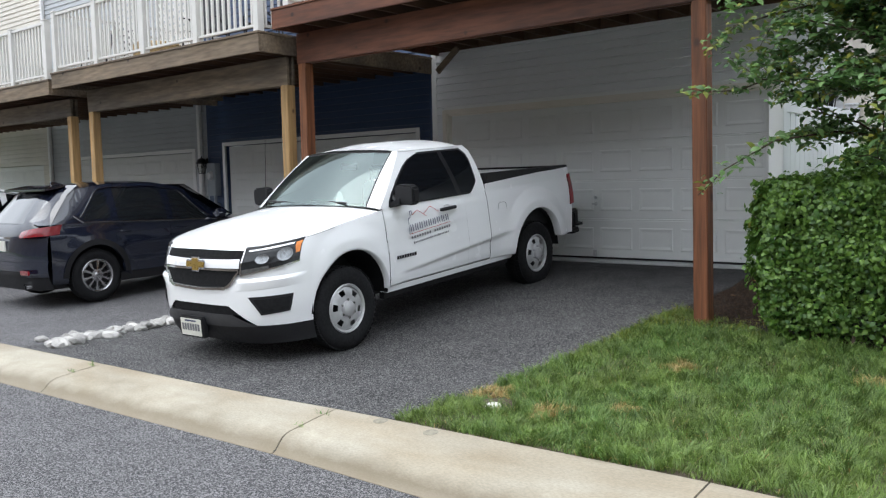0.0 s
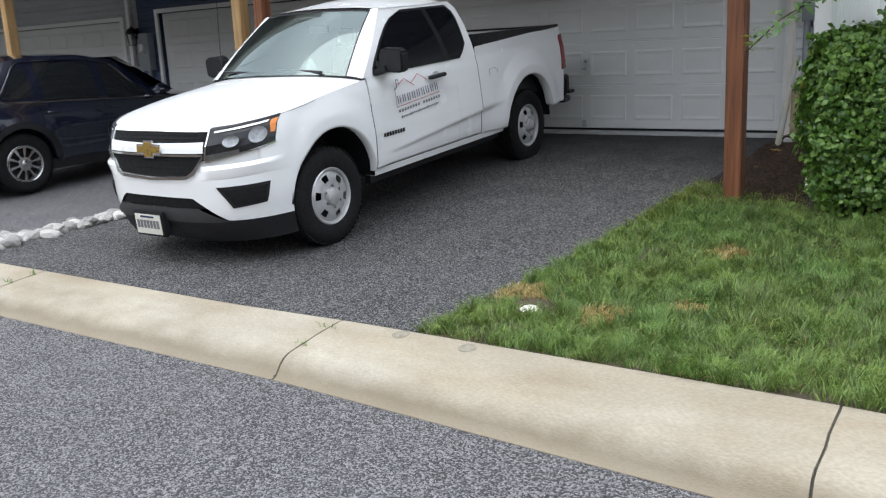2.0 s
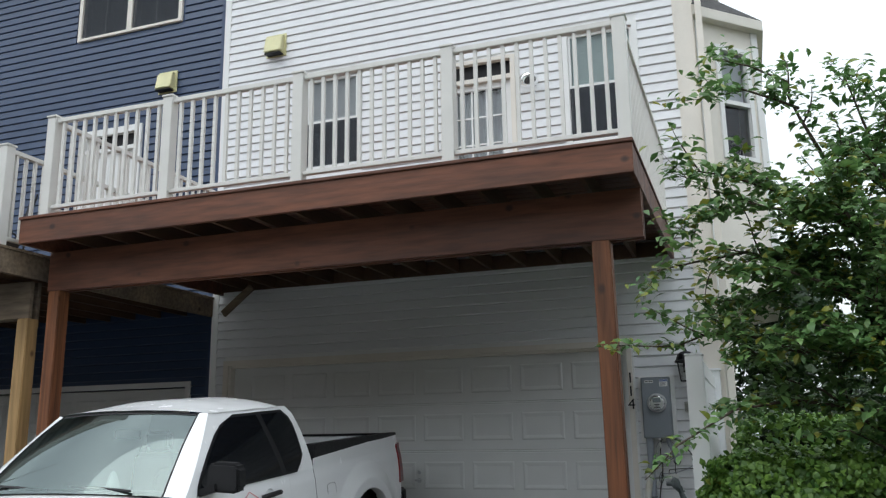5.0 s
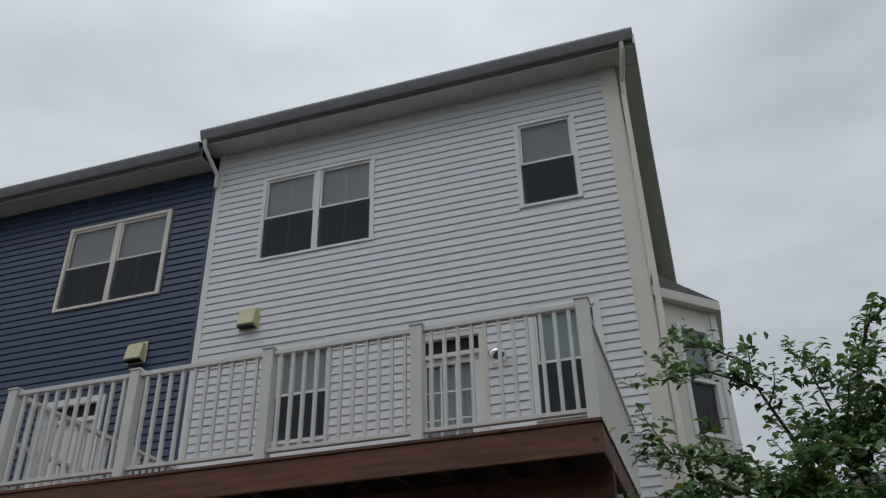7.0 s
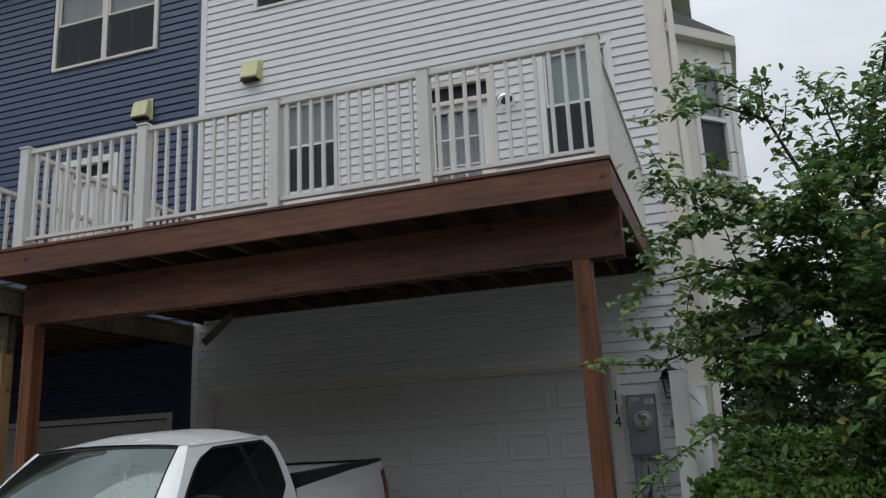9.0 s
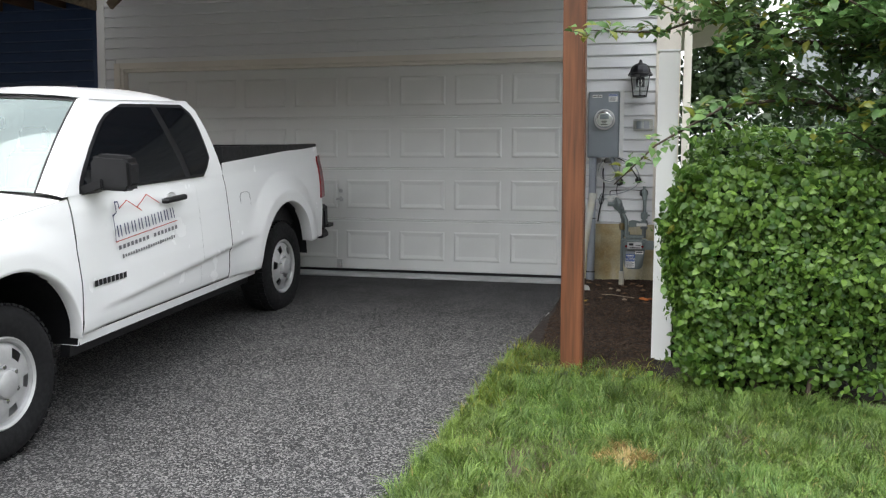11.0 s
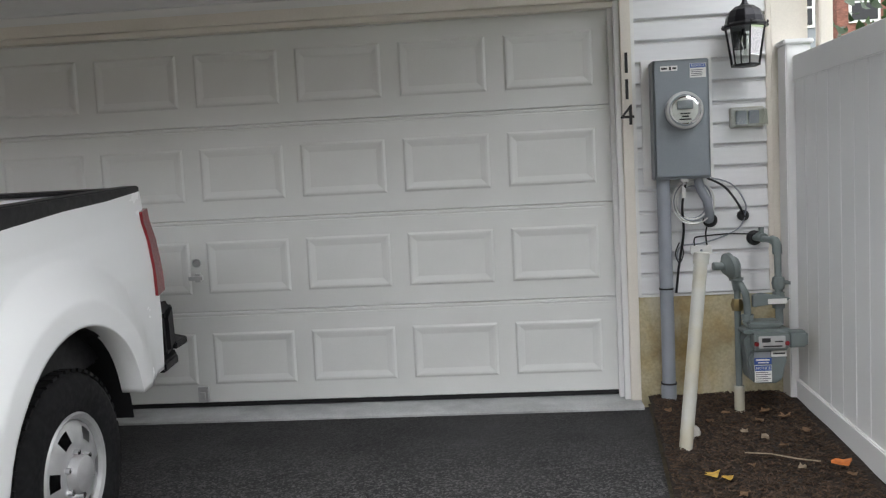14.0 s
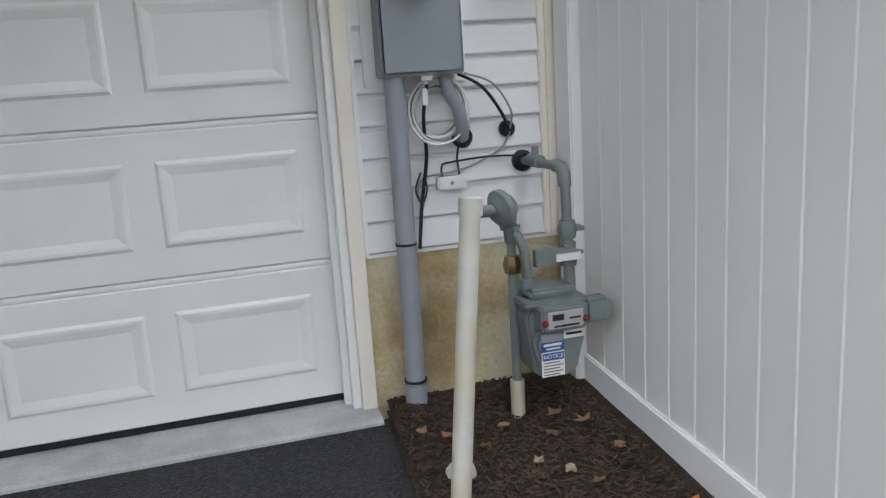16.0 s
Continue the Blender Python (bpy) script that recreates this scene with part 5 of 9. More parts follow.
for i, w in enumerate((0.05, 0.035, 0.06)):
    part("print_bar", Mesh().box(MC[0] - w / 2, MC[0] + w / 2, MC[1] - 0.038, MC[1] - 0.034, MC[2] - 0.02 - 0.015 * i, MC[2] - 0.013 - 0.015 * i), INK, eb)
part("meter_glass", Mesh().lathe([(0.0, 0.088), (0.05, 0.084), (0.072, 0.07), (0.082, 0.045), (0.085, 0.028)], pose(*MC, 90), 28), LENSC, eb, "clear meter dome", smooth="all").visible_shadow = False
nl = part("notice_label", Mesh().box(-2.80, -2.718, Y - 0.1455, Y - 0.143, 2.322, 2.395), LABELW, eb, "blue and white notice label")
part("label_head", Mesh().box(-2.798, -2.720, Y - 0.147, Y - 0.1455, 2.372, 2.393), LABELB, eb)
lettering("NOTICE", 0.019, facing(-2.759, Y - 0.1475, 2.382), LABELW, eb, "notice_word", 0.0003)
for i in range(4):
    part("print_bar", Mesh().box(-2.794, -2.735 - 0.004 * (i % 2), Y - 0.1465, Y - 0.1455, 2.358 - 0.009 * i, 2.362 - 0.009 * i), GREYTXT, eb)
part("seal_label", Mesh().box(-2.95, -2.862, Y - 0.1455, Y - 0.143, 2.362, 2.388), LABELW, eb, "small white label")
part("print_bar", Mesh().box(-2.945, -2.915, Y - 0.1465, Y - 0.1455, 2.37, 2.38).box(-2.905, -2.895, Y - 0.1465, Y - 0.1455, 2.366, 2.384).box(-2.888, -2.868, Y - 0.1465, Y - 0.1455, 2.37, 2.38), INK, eb)
part("hasp", Mesh().box(-2.86, -2.82, Y - 0.15, Y - 0.11, 1.785, 1.80).lathe([(0.0, 0.0), (0.012, 0.0), (0.012, 0.012), (0, 0.012)], pose(-2.84, Y - 0.13, 1.772), 10), STEELW, eb, bevel=0.001)
con = thing("conduit", "grey plastic service conduit into the ground", "conduit", (-2.93, Y - 0.09, 0.5))
part("pipe", Mesh().tube([(-2.958, Y - 0.085, 1.80), (-2.955, Y - 0.085, 1.0), (-2.960, Y - 0.09, 0.52)], 0.036, 16), PIPEG, con, smooth=True)
part("coupling", Mesh().tube([(-2.959, Y - 0.088, 0.69), (-2.96, Y - 0.09, 0.53)], 0.041, 16), PIPEG, con, smooth=True)
for z in (0.70, 1.215):
    part("tie", Mesh().tube([(-2.957, Y - 0.086, z), (-2.957, Y - 0.086, z + 0.009)], 0.0425 if z < 1 else 0.0385, 16), BLACKP, con, "black cable tie", smooth=True)
fl = thing("flexible_conduit", "grey bent conduit from the meter box into the wall", "conduit", (-2.72, Y - 0.08, 1.57))
part("bend", Mesh().tube([(-2.765, Y - 0.085, 1.80), (-2.752, Y - 0.085, 1.74), (-2.72, Y - 0.085, 1.68), (-2.706, Y - 0.08, 1.61), (-2.704, Y - 0.06, 1.58), (-2.704, Y - 0.01, 1.575)], 0.024, 12), PIPEG, fl, smooth=True)


def grommet(x, z, r, label, parent=None):
    g = thing("wall_grommet", label, "grommet", (x, Y - 0.01, z), group="black wall seals")
    part("seal", Mesh().lathe([(0.0, 0.03), (r * 0.7, 0.03), (r, 0.018), (r, 0.0)], pose(x, Y - 0.012, z, 90), 18), BLACKP, g, smooth=True)


grommet(-2.704, 1.572, 0.038, "black sealing putty round a conduit entry")
grommet(-2.53, 1.59, 0.03, "black sealing putty round a cable entry")
grommet(-2.474, 1.467, 0.04, "black seal round the gas pipe entry")
coil = thing("cable_coil", "coiled pale cable hanging under the meter box", "cable coil", (-2.80, Y - 0.07, 1.78))
crng = random.Random(3)
for k in range(6):
    r, ox, oz, ph = 0.080 + 0.006 * k, crng.uniform(-0.008, 0.008), crng.uniform(-0.008, 0.008), crng.random() * 6
    part("loop", Mesh().tube([(-2.785 + ox + r * math.cos(ph + a * 0.262), Y - 0.055 - 0.006 * k, 1.675 + oz + r * 1.08 * math.sin(ph + a * 0.262)) for a in range(25)], 0.0042, 6, False), LABELW if k % 3 else PIPEG, coil, smooth="all")
part("connector", Mesh().box(-2.85, -2.83, Y - 0.10, Y - 0.085, 1.70, 1.76), LABELW, coil, bevel=0.002)


def cable(points, r, mat, label):
    pts = [Vector(p) for p in points]
    out = []
    for i in range(len(pts) - 1):
        p0, p1, p2, p3 = pts[max(i - 1, 0)], pts[i], pts[i + 1], pts[min(i + 2, len(pts) - 1)]
        for s in range(6):
            t = s / 6
            out.append(0.5 * ((2 * p1) + (p2 - p0) * t + (2 * p0 - 5 * p1 + 4 * p2 - p3) * t * t + (3 * p1 - p0 - 3 * p2 + p3) * t ** 3))
    out.append(pts[-1])
    return solo("cable", Mesh().tube(out, r, 6), mat, label, "cable", group="wall cables", smooth="all")


YB = Y - 0.03
cable([(-2.84, YB - 0.07, 1.80), (-2.86, YB - 0.05, 1.66), (-2.85, YB - 0.02, 1.52), (-2.87, YB - 0.01, 1.38), (-2.885, YB - 0.02, 1.30), (-2.90, YB - 0.03, 1.19)], 0.0065, BLACKP, "black cable running down to the conduit")
cable([(-2.73, YB - 0.06, 1.80), (-2.64, YB - 0.05, 1.75), (-2.57, YB - 0.04, 1.66), (-2.53, YB - 0.01, 1.59)], 0.006, BLACKP, "black cable looping into the wall seal")
cable([(-2.71, YB - 0.07, 1.80), (-2.60, YB - 0.05, 1.76), (-2.53, YB - 0.04, 1.66), (-2.525, YB - 0.01, 1.59)], 0.004, PIPEG, "grey cable looping into the wall seal")
cable([(-2.525, YB - 0.01, 1.58), (-2.56, YB, 1.52), (-2.66, YB, 1.475), (-2.76, YB, 1.45), (-2.86, YB, 1.44), (-2.885, YB, 1.38), (-2.86, YB, 1.36)], 0.004, PIPEG, "grey thin cable across the siding")
cable([(-2.455, YB, 1.485), (-2.60, YB, 1.495), (-2.76, YB, 1.487), (-2.79, YB, 1.475), (-2.79, YB, 1.43)], 0.004, BLACKP, "thin black cable across the siding")
cable([(-2.72, YB, 1.55), (-2.73, YB, 1.50), (-2.725, YB, 1.44)], 0.004, BLACKP, "short black cable at the junction box")
cable([(-2.87, YB, 1.46), (-2.895, YB - 0.01, 1.40), (-2.875, YB - 0.015, 1.35), (-2.85, YB, 1.40), (-2.86, YB, 1.45)], 0.0035, INK, "thin black cable loop on the siding")
jb = thing("junction_box", "small white plastic junction box on siding", "junction box", (-2.73, Y - 0.02, 1.40))
part("body", Mesh().box(-2.813, -2.703, Y - 0.05, Y - 0.012, 1.39, 1.438), LABELW, jb, bevel=0.005)
part("knob", Mesh().lathe([(0, 0.008), (0.006, 0.006), (0.007, 0)], pose(-2.76, Y - 0.05, 1.414, 90), 10), PIPEG, jb)
ob_ = thing("outlet_box", "weathered clear outlet cover on siding", "outlet", (-2.495, Y, 2.06))
part("base", Mesh().box(-2.59, -2.41, Y - 0.03, Y - 0.008, 2.055, 2.165), OLDPVC, ob_, bevel=0.006)
part("socket", Mesh().box(-2.56, -2.505, Y - 0.045, Y - 0.03, 2.075, 2.145).box(-2.495, -2.44, Y - 0.045, Y - 0.03, 2.075, 2.145), PIPEG, ob_, "grey twin socket", bevel=0.004)
part("cover", Mesh().prism([(-2.585, Y - 0.03, 2.16), (-2.585, Y - 0.09, 2.145), (-2.585, Y - 0.11, 2.065), (-2.585, Y - 0.03, 2.06)], (0.17, 0, 0)), LENSC, ob_, "clear hinged cover").visible_shadow = False
lantern(-2.535, Y - 0.012, 2.36, "black coach lantern with clear glass beside the garage")

# ---- gas meter ----
gm = thing("gas_meter", "grey gas meter with regulator and pipes", "gas meter", (-2.52, 9.6, 0.6))
GX0, GX1, GY0, GY1 = -2.652, -2.443, 9.54, 9.69


def rounded(x0, x1, z0, z1, y0, y1, r, taper=0.0):
    pts = []
    for cx, cz, a0 in ((x1 - r, z1 - r, 0), (x0 + r, z1 - r, 90), (x0 + r + taper, z0 + r, 180), (x1 - r - taper, z0 + r, 270)):
        pts += [(cx + r * math.cos(radians(a0 + 90 * k / 5)), y0, cz + r * math.sin(radians(a0 + 90 * k / 5))) for k in range(6)]
    return Mesh().prism(pts[::-1], (0, y1 - y0, 0))


part("body", rounded(GX0, GX1, 0.775, 1.035, GY0 + 0.02, GY1, 0.05, 0.02), GASG, gm, bevel=0.008)
part("front_cover", rounded(GX0 + 0.012, GX1 - 0.012, 0.785, 0.955, GY0 - 0.015, GY0 + 0.02, 0.05, 0.02), GASG, gm, bevel=0.012)
part("top_plate", Mesh().box(GX0 - 0.01, GX1 + 0.01, GY0 - 0.005, GY1 + 0.01, 1.03, 1.05), GASG, gm, bevel=0.006)
part("cowl", Mesh().box(GX0 + 0.02, GX1 - 0.02, GY0 + 0.02, GY1 - 0.01, 1.05, 1.085), GASG, gm, bevel=0.012)
part("index_box", Mesh().box(-2.625, -2.46, GY0 - 0.05, GY0 + 0.02, 0.955, 1.04), GASG, gm, bevel=0.008)
part("index_window", Mesh().box(-2.605, -2.478, GY0 - 0.056, GY0 - 0.05, 0.968, 1.028), STEELW, gm, "grey index dial", bevel=0.003)
part("print_bar", Mesh().box(-2.59, -2.55, GY0 - 0.059, GY0 - 0.056, 0.998, 1.018), INK, gm)
part("print_bar", Mesh().box(-2.585, -2.495, GY0 - 0.059, GY0 - 0.056, 0.975, 0.981).box(-2.53, -2.49, GY0 - 0.059, GY0 - 0.056, 0.998, 1.004), INK, gm)
for x in (-2.614, -2.47):
    part("seal_screw", Mesh().lathe([(0, 0.008), (0.011, 0.006), (0.012, 0)], pose(x, GY0 - 0.05, 0.99, 90), 10), REDLENS, gm, "red seal")
part("radio_unit", Mesh().box(-2.455, -2.36, GY0 - 0.03, GY0 + 0.05, 0.96, 1.04), GASG, gm, bevel=0.012)
part("spec_plate", Mesh().box(-2.617, -2.54, GY0 - 0.019, GY0 - 0.015, 0.91, 0.945), PIPEG, gm)
part("bar_label", Mesh().box(-2.535, -2.462, GY0 - 0.019, GY0 - 0.015, 0.918, 0.948), LABELW, gm)
part("print_bar", Mesh().box(-2.528, -2.47, GY0 - 0.0205, GY0 - 0.019, 0.930, 0.938), INK, gm)
part("blue_label", Mesh().box(-2.617, -2.535, GY0 - 0.0195, GY0 - 0.015, 0.882, 0.914), LABELB, gm)
part("print_bar", Mesh().box(-2.61, -2.545, GY0 - 0.021, GY0 - 0.0195, 0.900, 0.908).box(-2.60, -2.55, GY0 - 0.021, GY0 - 0.0195, 0.888, 0.893), LABELW, gm)
part("notice_label", Mesh().box(-2.617, -2.535, GY0 - 0.0195, GY0 - 0.015, 0.793, 0.878), LABELW, gm)
part("label_head", Mesh().box(-2.615, -2.537, GY0 - 0.021, GY0 - 0.0195, 0.85, 0.876), LABELB, gm)
lettering("NOTICE", 0.0195, facing(-2.576, GY0 - 0.0215, 0.863), LABELW, gm, "notice_word", 0.0003)
for i in range(5):
    part("print_bar", Mesh().box(-2.611, -2.553 + 0.012 * (i % 2), GY0 - 0.0205, GY0 - 0.0195, 0.840 - 0.0105 * i, 0.844 - 0.0105 * i), GREYTXT, gm)
# outlet riser back into the wall
part("riser", Mesh().tube([(-2.462, 9.62, 1.06), (-2.462, 9.63, 1.30)], 0.019, 12), GASG, gm, smooth=True)
part("union", Mesh().lathe([(0.0, 0), (0.03, 0), (0.033, 0.02), (0.026, 0.026), (0.026, 0.05), (0.03, 0.055), (0.03, 0.08), (0.0, 0.08)], pose(-2.462, 9.63, 1.14), 8), GASG, gm)
part("valve", Mesh().lathe([(0.0, 0), (0.028, 0), (0.034, 0.03), (0.028, 0.06), (0.0, 0.06)], pose(-2.462, 9.63, 1.235), 10).box(-2.437, -2.412, 9.60, 9.65, 1.26, 1.275), GASG, gm, smooth=True)
part("upper_pipe", Mesh().tube([(-2.462, 9.63, 1.29), (-2.462, 9.64, 1.44), (-2.464, 9.655, 1.465), (-2.466, 9.69, 1.475), (-2.474, 9.98, 1.468)], 0.0165, 12), GASG, gm, smooth=True)
part("elbow", Mesh().tube([(-2.462, 9.637, 1.41), (-2.462, 9.642, 1.45), (-2.464, 9.66, 1.472), (-2.466, 9.70, 1.476)], 0.023, 12), GASG, gm, smooth=True)
part("tee", Mesh().tube([(-2.47, 9.82, 1.477), (-2.472, 9.90, 1.478)], 0.024, 12).tube([(-2.471, 9.86, 1.477), (-2.471, 9.86, 1.53)], 0.014, 8), GASG, gm, smooth=True)
# service riser, regulator and inlet
part("service_riser", Mesh().tube([(-2.655, 9.66, 0.52), (-2.655, 9.66, 1.26)], 0.016, 12), GASG, gm, smooth=True)
part("ground_sleeve", Mesh().tube([(-2.655, 9.66, 0.50), (-2.655, 9.66, 0.745)], 0.025, 12), OLDPVC, gm, "weathered plastic sleeve", smooth=True)
part("service_cock", Mesh().lathe([(0, 0), (0.026, 0), (0.034, 0.03), (0.026, 0.06), (0, 0.06)], pose(-2.655, 9.66, 1.13), 8), BRASS, gm, "brass service cock", smooth=True)
part("regulator", Mesh().lathe([(0.0, 0.045), (0.035, 0.04), (0.055, 0.015), (0.066, 0.010), (0.066, -0.010), (0.055, -0.015), (0.035, -0.035), (0.0, -0.04)], pose(-2.705, 9.60, 1.365, 0, 78, 14), 20), GASG, gm, smooth=True)
part("regulator_neck", Mesh().tube([(-2.70, 9.60, 1.36), (-2.67, 9.63, 1.33), (-2.655, 9.66, 1.24)], [0.022, 0.026, 0.022], 12).tube([(-2.73, 9.59, 1.365), (-2.79, 9.58, 1.368)], 0.02, 12), GASG, gm, smooth=True)
part("regulator_flange", Mesh().lathe([(0.0, 0.0), (0.036, 0.0), (0.036, 0.014), (0.0, 0.014)], pose(-2.662, 9.645, 1.285), 8), GASG, gm)
part("inlet_pipe", Mesh().tube([(-2.66, 9.65, 1.28), (-2.645, 9.63, 1.265), (-2.625, 9.62, 1.22), (-2.618, 9.62, 1.15), (-2.618, 9.62, 1.06)], 0.0175, 12), GASG, gm, smooth=True)
part("inlet_union", Mesh().lathe([(0.0, 0), (0.03, 0), (0.03, 0.03), (0.0, 0.03)], pose(-2.618, 9.62, 1.085), 8), GASG, gm)
part("meter_bar", Mesh().prism([(-2.60, 9.58, 1.155), (-2.44, 9.58, 1.175), (-2.42, 9.58, 1.195), (-2.56, 9.58, 1.225), (-2.60, 9.58, 1.215)], (0, 0.03, 0)), GASG, gm, bevel=0.003)
part("tag", Mesh().box(-2.53, -2.44, 9.572, 9.578, 1.17, 1.195), LABELW, gm, "white printed tag")
# capped clean-out pipe leaning beside it
pv = thing("standpipe", "yellowed white plastic clean-out pipe, capped", "pipe", (-3.0, 9.22, 0.5))
part("pipe", Mesh().tube([(-3.012, 9.18, 0.48), (-2.882, 9.30, 1.455)], 0.0305, 20), OLDPVC, pv, smooth=True)
part("cap", Mesh().tube([(-2.887, 9.2955, 1.415), (-2.8805, 9.3015, 1.463), (-2.88, 9.302, 1.468)], [0.036, 0.036, 0.032], 20), OLDPVC, pv, smooth=True)

for ob, dx in ((eb, -0.018), (pv, -0.028), (coil, -0.014), (fl, -0.012)):
    ob.location.x += dx

# ---- lawn fittings ----
co_ = thing("cleanout_cap", "white round cleanout cap in a bare patch of lawn", "cleanout cap", (-3.195, 4.275, 0.16))
part("cap", Mesh().lathe([(0.0, 0.022), (0.045, 0.02), (0.055, 0.012), (0.056, -0.03)], pose(-3.195, 4.275, 0.175, 4), 24), PLATEW, co_, smooth=True)


# ---- vehicles ----
class Shell:
    """A car body round a plan curve. Local places: x across, y backwards (the nose is at -y), z up from the ground.
    'along' runs on the skin from the middle of the nose outwards and then back along the flank."""

    def __init__(self, half, nose_y, corner_y, widths, lean, power=3.2):
        self.half, self.widths, self.lean, self.nose_y, self.corner_y = half, widths, lean, nose_y, corner_y
        pts = []
        for i in range(61):
            a = math.pi / 2 * i / 60
            pts.append((half * math.sin(a) ** (2 / power), corner_y + (nose_y - corner_y) * math.cos(a) ** (2 / power)))
        pts.append((half, 6.0))
        acc, self.table = 0.0, []
        for i, p in enumerate(pts):
            if i:
                acc += math.hypot(p[0] - pts[i - 1][0], p[1] - pts[i - 1][1])
            self.table.append((acc, *p))

    def flat(self, along):
        for (a, x, y), (b, p, q) in zip(self.table, self.table[1:]):
            if along <= b:
                t = (along - a) / (b - a)
                return x + (p - x) * t, y + (q - y) * t
        return self.table[-1][1:]

    def along(self, y):
        """The way along the skin at which the flank is at y."""
        for (a, x, q), (b, p, r) in zip(self.table, self.table[1:]):
            if y <= r:
                return a + (b - a) * (y - q) / (r - q) if r > q else a
        return self.table[-1][0]

    def at(self, along, h, out=0.0, side=1):
        x, y = self.flat(along)
        x2, y2 = self.flat(along + 0.01)
        tx, ty = x2 - x, y2 - y
        ln = math.hypot(tx, ty) or 1
        nx, ny = ty / ln, -tx / ln
        k = ramp(h, self.widths)
        front = max(0.0, min(1.0, (self.corner_y - y) / (self.corner_y - self.nose_y))) if y < self.corner_y else 0
        return (side * (x * k + nx * out), y + ramp(h, self.lean) * front + ny * out, h)

    def patch(self, corners, out=0.006, deep=0.03, nu=10, nv=3, side=1):
        """A panel on the skin between four (along, h) corners, with turned-in edges."""
        (a0, h0), (a1, h1), (a2, h2), (a3, h3) = corners

        def pt(u, v, o):
            a = (a0 * (1 - u) + a1 * u) * (1 - v) + (a3 * (1 - u) + a2 * u) * v
            h = (h0 * (1 - u) + h1 * u) * (1 - v) + (h3 * (1 - u) + h2 * u) * v
            return self.at(a, h, o, side)
        m = Mesh().grid(lambda u, v: pt(u, v, out), nu, nv)
        rim = [(i / nu, 0) for i in range(nu)] + [(1, j / nv) for j in range(nv)] + [(1 - i / nu, 1) for i in range(nu)] + [(0, 1 - j / nv) for j in range(nv)]
        n = len(rim)
        m.add([pt(u, v, out) for u, v in rim] + [pt(u, v, out - deep) for u, v in rim], [(i, (i + 1) % n, n + (i + 1) % n, n + i) for i in range(n)])
        return m

    def skin(self, alongs, low, top, rows=10, side=1, lip=0.06, bulge=None):
        """A band of the body from low(y) up to top(y), its lower edge turned in."""
        m, cols = Mesh(), []
        for a in alongs:
            y = self.flat(a)[1]
            lo, hi = low(y), top(y)
            col = []
            edge = self.at(a, lo, 0, side)
            col.append((edge[0] - side * lip, edge[1], edge[2] + 0.004))
            for j in range(rows + 1):
                h = lo + (hi - lo) * j / rows
                o = bulge(y, h) if bulge else 0
                col.append(self.at(a, h, o, side))
            cols.append(col)
        k = rows + 2
        return m.add([p for c in cols for p in c], [(i * k + j, (i + 1) * k + j, (i + 1) * k + j + 1, i * k + j + 1) for i in range(len(cols) - 1) for j in range(k - 1)])


def spread(a, b, n):
    return [a + (b - a) * i / n for i in range(n + 1)]


